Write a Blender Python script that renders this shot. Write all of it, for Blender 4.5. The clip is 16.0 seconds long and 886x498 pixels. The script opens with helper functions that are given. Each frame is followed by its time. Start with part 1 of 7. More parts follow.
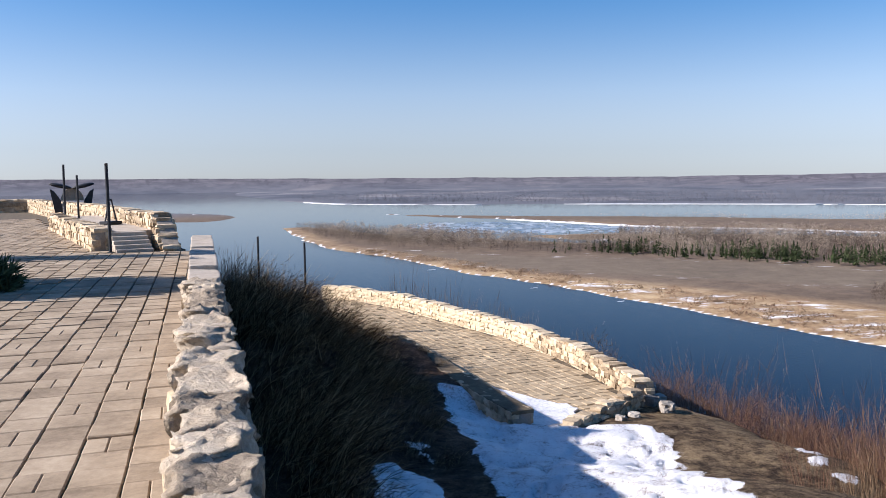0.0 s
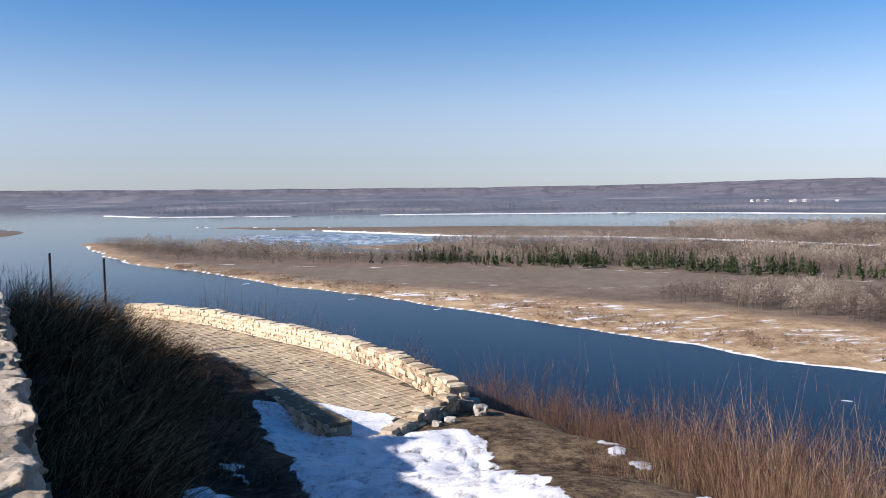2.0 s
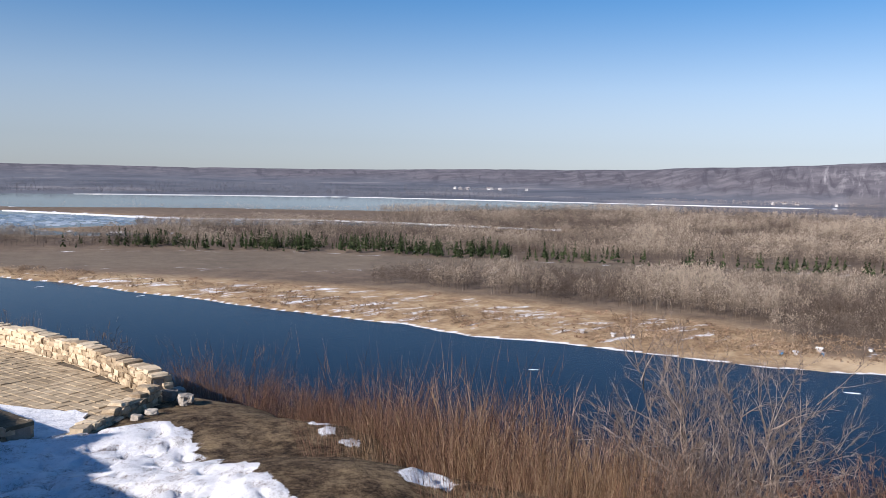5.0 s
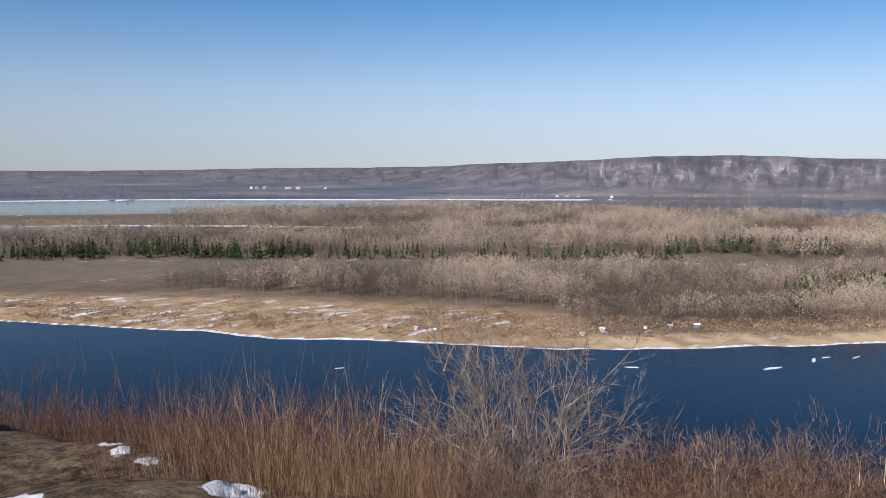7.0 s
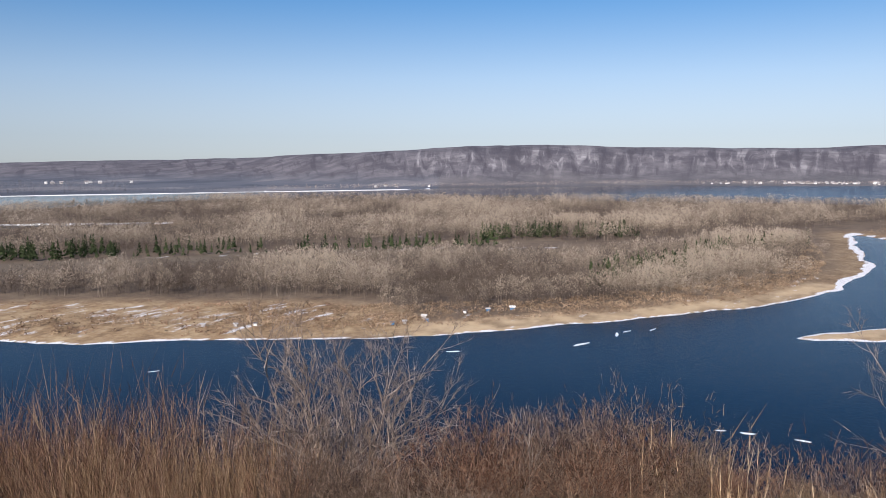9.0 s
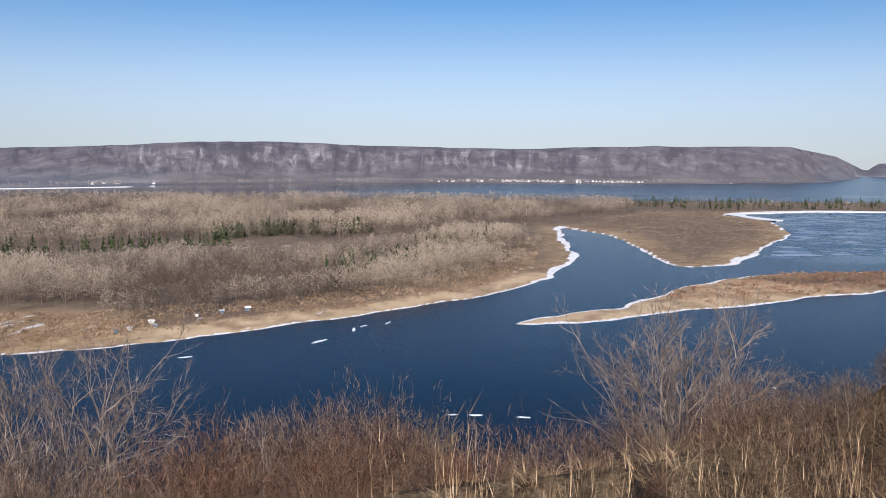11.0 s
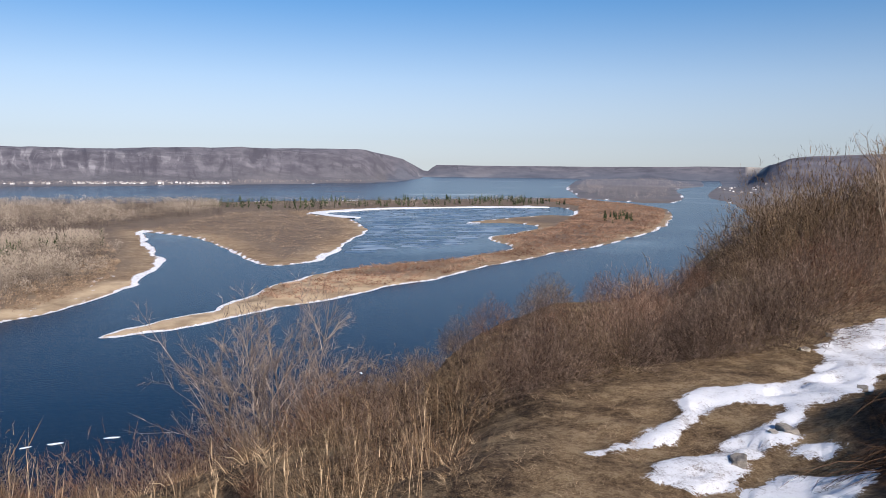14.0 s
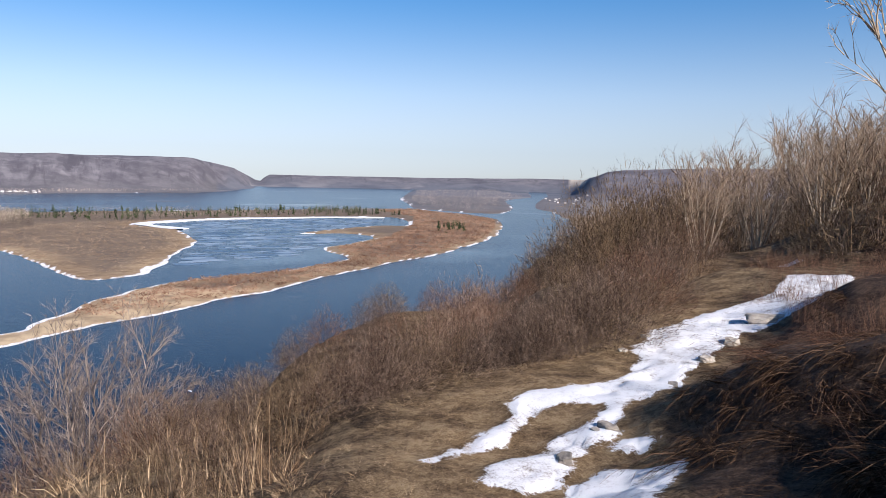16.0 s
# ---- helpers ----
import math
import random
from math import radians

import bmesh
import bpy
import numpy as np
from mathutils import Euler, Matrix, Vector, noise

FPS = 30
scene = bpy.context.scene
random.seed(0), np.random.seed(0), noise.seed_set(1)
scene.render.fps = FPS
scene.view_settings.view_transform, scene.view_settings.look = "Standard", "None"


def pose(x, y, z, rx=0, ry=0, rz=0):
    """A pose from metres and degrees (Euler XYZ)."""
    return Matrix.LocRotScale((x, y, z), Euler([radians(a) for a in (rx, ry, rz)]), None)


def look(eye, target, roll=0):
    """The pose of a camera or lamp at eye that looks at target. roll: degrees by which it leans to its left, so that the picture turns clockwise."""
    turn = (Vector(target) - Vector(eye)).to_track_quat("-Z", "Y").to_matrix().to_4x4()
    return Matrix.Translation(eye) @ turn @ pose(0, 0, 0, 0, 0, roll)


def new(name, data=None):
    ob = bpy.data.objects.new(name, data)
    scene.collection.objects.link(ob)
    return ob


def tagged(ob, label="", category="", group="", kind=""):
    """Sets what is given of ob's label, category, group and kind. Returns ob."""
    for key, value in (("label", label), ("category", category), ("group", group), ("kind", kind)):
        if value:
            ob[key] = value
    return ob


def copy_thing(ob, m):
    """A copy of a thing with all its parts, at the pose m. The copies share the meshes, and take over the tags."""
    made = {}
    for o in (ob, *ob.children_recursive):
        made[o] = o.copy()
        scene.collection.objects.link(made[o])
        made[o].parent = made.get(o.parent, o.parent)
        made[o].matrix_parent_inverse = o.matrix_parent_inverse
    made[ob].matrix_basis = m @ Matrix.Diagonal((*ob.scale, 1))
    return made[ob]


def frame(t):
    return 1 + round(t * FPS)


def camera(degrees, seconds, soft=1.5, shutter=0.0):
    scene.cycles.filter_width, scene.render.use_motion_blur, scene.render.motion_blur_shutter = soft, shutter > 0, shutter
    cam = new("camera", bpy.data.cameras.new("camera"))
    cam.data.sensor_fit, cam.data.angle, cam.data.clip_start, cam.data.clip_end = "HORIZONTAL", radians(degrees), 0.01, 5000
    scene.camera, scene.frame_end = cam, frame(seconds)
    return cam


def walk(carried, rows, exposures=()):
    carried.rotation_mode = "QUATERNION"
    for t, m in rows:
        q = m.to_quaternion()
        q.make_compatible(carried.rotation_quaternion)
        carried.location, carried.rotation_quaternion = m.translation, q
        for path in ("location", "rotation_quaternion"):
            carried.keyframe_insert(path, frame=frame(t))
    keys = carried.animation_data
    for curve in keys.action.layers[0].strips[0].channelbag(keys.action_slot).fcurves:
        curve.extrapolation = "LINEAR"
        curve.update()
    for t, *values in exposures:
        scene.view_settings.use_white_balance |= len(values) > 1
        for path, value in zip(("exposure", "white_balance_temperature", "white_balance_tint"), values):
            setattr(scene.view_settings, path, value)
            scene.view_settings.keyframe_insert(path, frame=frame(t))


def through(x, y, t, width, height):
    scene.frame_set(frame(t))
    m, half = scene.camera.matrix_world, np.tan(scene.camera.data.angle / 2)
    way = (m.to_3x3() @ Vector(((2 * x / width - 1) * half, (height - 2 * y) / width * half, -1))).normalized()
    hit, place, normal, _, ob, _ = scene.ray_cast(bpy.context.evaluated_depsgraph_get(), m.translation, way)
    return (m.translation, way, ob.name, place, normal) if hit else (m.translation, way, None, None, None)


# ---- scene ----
import functools

# The camera turns on the spot, standing on the old parapet.
cam = camera(57.86, 16.0, soft=0.6)
PATH = [
    (0.0, pose(0.000, 0.000, 2.350, 84.80, 0.63, 0.00)),
    (0.5, pose(0.014, 0.009, 2.345, 84.94, 0.76, -2.93)),
    (1.0, pose(0.028, -0.007, 2.354, 85.21, 0.63, -6.14)),
    (1.5, pose(0.037, -0.015, 2.350, 85.48, 0.62, -9.32)),
    (2.0, pose(0.058, 0.005, 2.346, 85.44, 0.71, -13.09)),
    (2.5, pose(0.096, 0.050, 2.331, 85.20, 0.69, -16.72)),
    (3.0, pose(0.133, 0.090, 2.316, 85.03, 0.39, -19.96)),
    (3.5, pose(0.162, 0.126, 2.288, 84.91, -0.47, -23.32)),
    (4.0, pose(0.178, 0.142, 2.277, 84.73, -0.97, -26.45)),
    (6.5, pose(0.238, 0.191, 2.265, 84.21, -0.59, -44.13)),
    (7.0, pose(0.234, 0.173, 2.280, 84.38, -0.28, -47.54)),
    (7.5, pose(0.225, 0.158, 2.290, 84.44, 0.02, -50.70)),
    (8.0, pose(0.220, 0.140, 2.296, 84.19, 0.16, -53.87)),
    (10.5, pose(0.296, 0.052, 2.322, 83.51, -0.15, -73.63)),
    (11.0, pose(0.340, 0.038, 2.315, 83.56, -0.43, -79.18)),
    (11.5, pose(0.387, 0.021, 2.298, 83.42, -0.57, -83.48)),
    (12.0, pose(0.431, 0.006, 2.286, 83.19, -0.69, -88.32)),
    (12.5, pose(0.464, -0.020, 2.276, 83.08, -0.73, -93.06)),
    (13.0, pose(0.475, -0.036, 2.272, 83.16, -0.70, -97.84)),
    (13.5, pose(0.474, -0.052, 2.277, 83.56, -0.63, -103.30)),
    (14.0, pose(0.475, -0.066, 2.280, 83.91, -0.69, -108.07)),
    (14.5, pose(0.478, -0.078, 2.276, 84.16, -0.84, -111.90)),
    (15.0, pose(0.482, -0.086, 2.276, 84.44, -1.05, -115.60)),
    (15.5, pose(0.485, -0.099, 2.278, 84.74, -1.16, -118.58)),
    (16.0, pose(0.495, -0.098, 2.272, 84.85, -1.27, -119.78)),
]
walk(cam, PATH, [(0.0, 0.88, 5850, 17), (4.0, 0.66, 5850, 16), (8.0, 0.47, 5920, 15), (13.0, 0.47, 5920, 15), (16.0, 0.76, 5920, 16)])

# ---- light: a low clear afternoon sun from behind the first view's left ----
EYE = 2.35
WATER = -72.65
SUN_AZ, SUN_EL = -98.0, 30.0      # degrees; azimuth clockwise from +y

world = bpy.data.worlds.new("sky")
scene.world = world
world.use_nodes = True
wt = world.node_tree
sky = wt.nodes.new("ShaderNodeTexSky")
sky.sky_type = "NISHITA"
sky.sun_disc = False
sky.sun_elevation = radians(SUN_EL)
sky.sun_rotation = radians(SUN_AZ)
sky.altitude = 150.0
sky.air_density = 1.0
sky.dust_density = 1.0
sky.ozone_density = 1.4
# the lowest degrees of the sky stay as bright as the haze just above them
way = wt.nodes.new("ShaderNodeTexCoord")
split = wt.nodes.new("ShaderNodeSeparateXYZ")
lift = wt.nodes.new("ShaderNodeMath")
lift.operation, lift.inputs[1].default_value = "MAXIMUM", 0.0
raise_ = wt.nodes.new("ShaderNodeMath")
raise_.operation, raise_.inputs[1].default_value = "ADD", 0.045
join = wt.nodes.new("ShaderNodeCombineXYZ")
wt.links.new(way.outputs["Generated"], split.inputs[0])
wt.links.new(split.outputs[2], lift.inputs[0])
wt.links.new(lift.outputs[0], raise_.inputs[0])
for k in (0, 1):
    wt.links.new(split.outputs[k], join.inputs[k])
wt.links.new(raise_.outputs[0], join.inputs[2])
wt.links.new(join.outputs[0], sky.inputs[0])
# river haze greys the lowest degrees, all round; the sky clears quickly above it
clear = wt.nodes.new("ShaderNodeMapRange")
clear.interpolation_type = "SMOOTHSTEP"
for k, v in ((1, -0.02), (2, 0.24), (3, 0.48), (4, 1.42)):
    clear.inputs[k].default_value = v
haze = wt.nodes.new("ShaderNodeHueSaturation")
wt.links.new(split.outputs[2], clear.inputs[0])
wt.links.new(clear.outputs[0], haze.inputs["Saturation"])
dim = wt.nodes.new("ShaderNodeMapRange")
for k, v in ((1, 0.0), (2, 0.10), (3, 0.84), (4, 1.0)):
    dim.inputs[k].default_value = v
wt.links.new(split.outputs[2], dim.inputs[0])
wt.links.new(dim.outputs[0], haze.inputs["Value"])
wt.links.new(sky.outputs[0], haze.inputs["Color"])
wt.links.new(haze.outputs[0], wt.nodes["Background"].inputs[0])
wt.nodes["Background"].inputs[1].default_value = 0.079

sun_data = bpy.data.lights.new("sun", "SUN")
sun_data.energy = 5.0
sun_data.angle = radians(0.6)
sun_data.color = (1.0, 0.91, 0.78)
sun = new("sun", sun_data)
to_sun = Vector((math.sin(radians(SUN_AZ)) * math.cos(radians(SUN_EL)),
                 math.cos(radians(SUN_AZ)) * math.cos(radians(SUN_EL)), math.sin(radians(SUN_EL))))
sun.matrix_world = look(to_sun * 50, (0, 0, 0))

# ---- helpers for shapes ----
def az_xy(az, r):
    a = radians(az)
    return r * math.sin(a), r * math.cos(a)


def mesh_of(name, verts, faces, material, smooth=False):
    me = bpy.data.meshes.new(name)
    me.from_pydata([tuple(v) for v in verts], [], [tuple(f) for f in faces])
    me.materials.append(material)
    if smooth:
        me.polygons.foreach_set("use_smooth", [True] * len(me.polygons))
    me.update()
    return me


def thing(name, label, category, loc=(0, 0, 0), rz=0.0, group="", kind=""):
    ob = new(name)
    ob.empty_display_size = 0.1
    ob.matrix_basis = pose(*loc, 0, 0, rz)
    return tagged(ob, label, category, group, kind)


def bm_mesh(name, bm, material, smooth=False):
    me = bpy.data.meshes.new(name)
    bm.to_mesh(me)
    bm.free()
    me.materials.append(material)
    if smooth:
        me.polygons.foreach_set("use_smooth", [True] * len(me.polygons))
    return me


def part(name, bm, material, parent, label="", smooth=False):
    ob = new(name, bm_mesh(name, bm, material, smooth))
    ob.parent = parent
    return tagged(ob, label)


def piece(name, me, parent, m):
    ob = new(name, me)
    ob.parent = parent
    ob.matrix_basis = m
    return ob


def box_bm(sx, sy, sz, centre=(0, 0, 0), bevel=0.0, segments=1):
    bm = bmesh.new()
    bmesh.ops.create_cube(bm, size=1.0)
    bmesh.ops.scale(bm, vec=(sx, sy, sz), verts=bm.verts)
    bmesh.ops.translate(bm, vec=centre, verts=bm.verts)
    if bevel:
        bmesh.ops.bevel(bm, geom=bm.edges[:], offset=bevel, segments=segments, affect="EDGES", profile=0.6)
    return bm


def tube_bm(points, radii, n=8, bm=None):
    bm = bm or bmesh.new()
    rings = []
    for i, (p, r) in enumerate(zip(points, radii)):
        p = Vector(p)
        a = Vector(points[max(i - 1, 0)])
        b = Vector(points[min(i + 1, len(points) - 1)])
        q = (b - a).to_track_quat("Z", "Y")
        rings.append([bm.verts.new(p + q @ Vector((r * math.cos(2 * math.pi * k / n), r * math.sin(2 * math.pi * k / n), 0))) for k in range(n)])
    for a, b in zip(rings, rings[1:]):
        for k in range(n):
            bm.faces.new((a[k], a[(k + 1) % n], b[(k + 1) % n], b[k]))
    bm.faces.new(list(reversed(rings[0])))
    bm.faces.new(rings[-1])
    return bm


def smooth_line(points, steps=4, closed=True):
    """A Catmull-Rom curve through the points."""
    p = np.array(points, float)
    n = len(p)
    out = []
    for i in range(n if closed else n - 1):
        a, b = p[i], p[(i + 1) % n]
        z = p[(i - 1) % n] if closed or i > 0 else a
        c = p[(i + 2) % n] if closed or i + 2 < n else b
        for k in range(steps):
            t = k / steps
            out.append(0.5 * (2 * a + (b - z) * t + (2 * z - 5 * a + 4 * b - c) * t * t + (3 * a - z - 3 * b + c) * t ** 3))
    if not closed:
        out.append(p[-1])
    return np.array(out)


def signed(px, py, poly):
    """Distance to a closed outline, positive inside."""
    best = np.full(px.shape, 1e18)
    inside = np.zeros(px.shape, bool)
    for (x0, y0), (x1, y1) in zip(poly, np.roll(poly, -1, 0)):
        dx, dy = x1 - x0, y1 - y0
        t = np.clip(((px - x0) * dx + (py - y0) * dy) / max(dx * dx + dy * dy, 1e-9), 0, 1)
        best = np.minimum(best, (px - x0 - t * dx) ** 2 + (py - y0 - t * dy) ** 2)
        if y0 != y1:
            inside ^= ((y0 > py) != (y1 > py)) & (px < x0 + dx * (py - y0) / dy)
    return np.where(inside, 1, -1) * np.sqrt(best)


@functools.lru_cache(maxsize=None)
def noise_table(seed):
    return np.random.RandomState(seed).rand(256, 256)


def value_noise(x, y, seed=0):
    """Smooth noise in 0..1 at one cell per unit."""
    table = noise_table(seed)
    xi, yi = np.floor(x).astype(int), np.floor(y).astype(int)
    fx, fy = x - xi, y - yi
    fx, fy = fx * fx * (3 - 2 * fx), fy * fy * (3 - 2 * fy)
    g = lambda a, b: table[a & 255, b & 255]
    return (g(xi, yi) * (1 - fx) + g(xi + 1, yi) * fx) * (1 - fy) + (g(xi, yi + 1) * (1 - fx) + g(xi + 1, yi + 1) * fx) * fy


def fbm(x, y, seed=0, octaves=4):
    return sum(value_noise(x * 2 ** k, y * 2 ** k, seed + k) * 0.5 ** (k + 1) for k in range(octaves)) / (1 - 0.5 ** octaves)


def sstep(a, b, x):
    t = np.clip((x - a) / (b - a), 0, 1)
    return t * t * (3 - 2 * t)


# ---- materials ----
def nodes_of(name):
    m = bpy.data.materials.new(name)
    m.use_nodes = True
    t = m.node_tree
    return m, t, t.nodes["Principled BSDF"]


def add(t, kind, **values):
    n = t.nodes.new(kind)
    for k, v in values.items():
        if k in n.inputs:
            n.inputs[k].default_value = v
    return n


def noise_node(t, scale, detail=4.0, rough=0.6, coords="Object", stretch=None):
    n = add(t, "ShaderNodeTexNoise", Scale=scale, Detail=detail, Roughness=rough)
    c = t.nodes.new("ShaderNodeNewGeometry" if coords == "World" else "ShaderNodeTexCoord")
    out = c.outputs["Position" if coords == "World" else coords]
    if stretch:
        mp = t.nodes.new("ShaderNodeMapping")
        mp.inputs["Scale"].default_value = stretch
        t.links.new(out, mp.inputs["Vector"])
        out = mp.outputs["Vector"]
    t.links.new(out, n.inputs["Vector"])
    return n


def ramp(t, source, stops):
    r = t.nodes.new("ShaderNodeValToRGB")
    e = r.color_ramp.elements
    while len(e) < len(stops):
        e.new(0.5)
    for el, (p, c) in zip(e, stops):
        el.position, el.color = p, (*c, 1.0)
    t.links.new(source, r.inputs["Fac"])
    return r.outputs["Color"]


def mix(t, fac, a, b, kind="MIX"):
    n = t.nodes.new("ShaderNodeMix")
    n.data_type, n.blend_type = "RGBA", kind
    for sock, v in ((n.inputs[0], fac), (n.inputs[6], a), (n.inputs[7], b)):
        if isinstance(v, (int, float)):
            sock.default_value = v
        elif isinstance(v, tuple):
            sock.default_value = (*v, 1.0)
        else:
            t.links.new(v, sock)
    return n.outputs[2]


def calc(t, op, a, b=0.0, clamp=False):
    n = t.nodes.new("ShaderNodeMath")
    n.operation, n.use_clamp = op, clamp
    for sock, v in ((n.inputs[0], a), (n.inputs[1], b)):
        if isinstance(v, (int, float)):
            sock.default_value = v
        else:
            t.links.new(v, sock)
    return n.outputs[0]


def bump(t, bsdf, height, strength=0.4, distance=0.02):
    n = add(t, "ShaderNodeBump", Strength=strength, Distance=distance)
    t.links.new(height, n.inputs["Height"])
    t.links.new(n.outputs["Normal"], bsdf.inputs["Normal"])


def surface(name, dark, mid, light, scale, rough=0.85, relief=0.4, depth=0.01, fine=6.0, coords="Object", vary="", stretch=None, spread=0.35):
    """A two-scale procedural surface: blotches and grain, with relief. vary: 'object' or 'island' shifts the tone piece by piece."""
    m, t, b = nodes_of(name)
    big = noise_node(t, scale, 5.0, 0.6, coords, stretch)
    grain = noise_node(t, scale * fine, 6.0, 0.7, coords, stretch)
    f = calc(t, "ADD", calc(t, "MULTIPLY", big.outputs["Fac"], 0.6), calc(t, "MULTIPLY", grain.outputs["Fac"], 0.4))
    if vary:
        src = t.nodes.new("ShaderNodeObjectInfo").outputs["Random"] if vary == "object" else t.nodes.new("ShaderNodeNewGeometry").outputs["Random Per Island"]
        f = calc(t, "ADD", f, calc(t, "MULTIPLY", calc(t, "SUBTRACT", src, 0.5), spread))
    col = ramp(t, f, [(0.3, dark), (0.5, mid), (0.68, light)])
    t.links.new(col, b.inputs["Base Color"])
    b.inputs["Roughness"].default_value = rough
    b.inputs["Specular IOR Level"].default_value = 0.25
    if relief:
        bump(t, b, calc(t, "ADD", grain.outputs["Fac"], big.outputs["Fac"]), relief, depth)
    return m


LIMESTONE = surface("limestone", (0.13, 0.10, 0.07), (0.40, 0.325, 0.235), (0.60, 0.51, 0.39), 3.6, 0.95, 1.0, 0.04, 6.0, "World", "object", spread=0.22)
WALL_STONE = surface("wall_stone", (0.20, 0.146, 0.09), (0.42, 0.325, 0.21), (0.60, 0.485, 0.33), 2.2, 0.9, 0.6, 0.03, 6.0, "World", "object", spread=0.35)
MORTAR = surface("mortar", (0.15, 0.125, 0.10), (0.28, 0.24, 0.19), (0.38, 0.33, 0.27), 4.0, 0.95, 0.5, 0.01, 6.0, "World")
CAP = surface("cap_concrete", (0.26, 0.22, 0.17), (0.40, 0.34, 0.27), (0.52, 0.45, 0.36), 1.6, 0.9, 0.5, 0.01, 9.0, "World")
SLAB = surface("paving_slab", (0.18, 0.135, 0.090), (0.31, 0.240, 0.162), (0.43, 0.345, 0.243), 1.3, 0.9, 0.4, 0.006, 9.0, "World", "object", spread=0.16)
SLAB_REST = surface("paving_slab_far", (0.18, 0.135, 0.090), (0.31, 0.240, 0.162), (0.43, 0.345, 0.243), 1.3, 0.9, 0.4, 0.006, 9.0, "World", "island", spread=0.16)
TILE = surface("terrace_tile", (0.20, 0.15, 0.09), (0.37, 0.285, 0.18), (0.48, 0.38, 0.25), 0.5, 0.9, 0.4, 0.006, 9.0, "World", "object", spread=0.14)
JOINT = surface("joint_soil", (0.05, 0.04, 0.03), (0.10, 0.08, 0.055), (0.16, 0.13, 0.09), 4.0, 1.0, 0.4, 0.01, 5.0, "World")
EARTH = surface("bare_earth", (0.07, 0.05, 0.032), (0.14, 0.105, 0.065), (0.23, 0.18, 0.11), 2.0, 1.0, 0.6, 0.03, 6.0, "World")
SNOW = surface("old_snow", (0.42, 0.42, 0.43), (0.76, 0.75, 0.74), (0.86, 0.85, 0.84), 3.0, 0.6, 0.5, 0.05, 4.0, "World")
ICE = surface("ice", (0.62, 0.66, 0.70), (0.76, 0.78, 0.80), (0.84, 0.85, 0.86), 0.3, 0.5, 0.3, 0.05, 4.0, "World", "island", spread=0.2)
GREY_ICE = surface("grey_ice", (0.07, 0.11, 0.16), (0.14, 0.19, 0.25), (0.27, 0.32, 0.37), 0.02, 0.4, 0.2, 0.05, 5.0, "World", "island", spread=0.5)
ROTTEN_ICE = surface("rotten_ice", (0.12, 0.17, 0.22), (0.22, 0.27, 0.32), (0.38, 0.42, 0.46), 0.02, 0.5, 0.2, 0.05, 5.0, "World", "island", spread=0.5)
STEEL = surface("dark_steel", (0.012, 0.013, 0.016), (0.022, 0.024, 0.028), (0.04, 0.04, 0.042), 6.0, 0.55, 0.2, 0.002, 6.0)
BOULDER = surface("boulder", (0.16, 0.14, 0.12), (0.33, 0.29, 0.24), (0.50, 0.45, 0.38), 2.5, 0.95, 0.7, 0.03, 5.0, "Object", "object", spread=0.3)


def thin_growth(m, t, colour, through):
    """Sprays of fine twigs: light scatters off them and, in part, through them."""
    off = add(t, "ShaderNodeBsdfDiffuse", Roughness=0.6)
    thro = t.nodes.new("ShaderNodeBsdfTranslucent")
    both = t.nodes.new("ShaderNodeMixShader")
    both.inputs[0].default_value = through
    for n in (off, thro):
        t.links.new(colour, n.inputs["Color"])
    t.links.new(off.outputs[0], both.inputs[1])
    t.links.new(thro.outputs[0], both.inputs[2])
    t.links.new(both.outputs[0], t.nodes["Material Output"].inputs["Surface"])
    return m


def twig_surface(name, dark, mid, light):
    """Bare twigs: one tone a shoot."""
    m, t, b = nodes_of(name)
    t.nodes.remove(b)
    tone = t.nodes.new("ShaderNodeAttribute")
    tone.attribute_name = "tone"
    return thin_growth(m, t, ramp(t, tone.outputs["Fac"], [(0.08, dark), (0.5, mid), (0.95, light)]), 0.3)


RED_TWIG = twig_surface("red_twig", (0.035, 0.017, 0.012), (0.14, 0.074, 0.046), (0.33, 0.20, 0.13))
TAN_TWIG = twig_surface("tan_twig", (0.040, 0.024, 0.014), (0.18, 0.108, 0.058), (0.46, 0.32, 0.19))
BROWN_TWIG = twig_surface("brown_twig", (0.032, 0.021, 0.015), (0.135, 0.091, 0.066), (0.33, 0.24, 0.175))
PINK_TWIG = twig_surface("pinkish_twig", (0.07, 0.042, 0.030), (0.25, 0.155, 0.105), (0.46, 0.32, 0.23))
OLIVE_TWIG = twig_surface("olive_twig", (0.034, 0.022, 0.013), (0.15, 0.101, 0.060), (0.34, 0.245, 0.15))
LITTER_TWIG = twig_surface("litter_twig", (0.014, 0.008, 0.005), (0.075, 0.044, 0.027), (0.27, 0.17, 0.105))
TWIG_BARK = surface("twig_bark", (0.10, 0.066, 0.042), (0.21, 0.145, 0.095), (0.36, 0.265, 0.18), 4.0, 0.85, 0.0, 0.0, 5.0, "Object", "island", spread=0.3)
PALE_BARK = surface("pale_bark", (0.20, 0.155, 0.11), (0.38, 0.30, 0.215), (0.55, 0.46, 0.34), 4.0, 0.85, 0.4, 0.01, 5.0, "Object", "island", spread=0.3)
GREY_BARK = surface("grey_bark", (0.075, 0.053, 0.040), (0.165, 0.122, 0.095), (0.31, 0.245, 0.195), 4.0, 0.85, 0.4, 0.01, 5.0, "Object", "island", spread=0.3)
STRAW = surface("straw", (0.18, 0.108, 0.055), (0.40, 0.265, 0.145), (0.62, 0.46, 0.28), 1.5, 0.8, 0.0, 0.0, 3.0, "World", "island", spread=0.6)
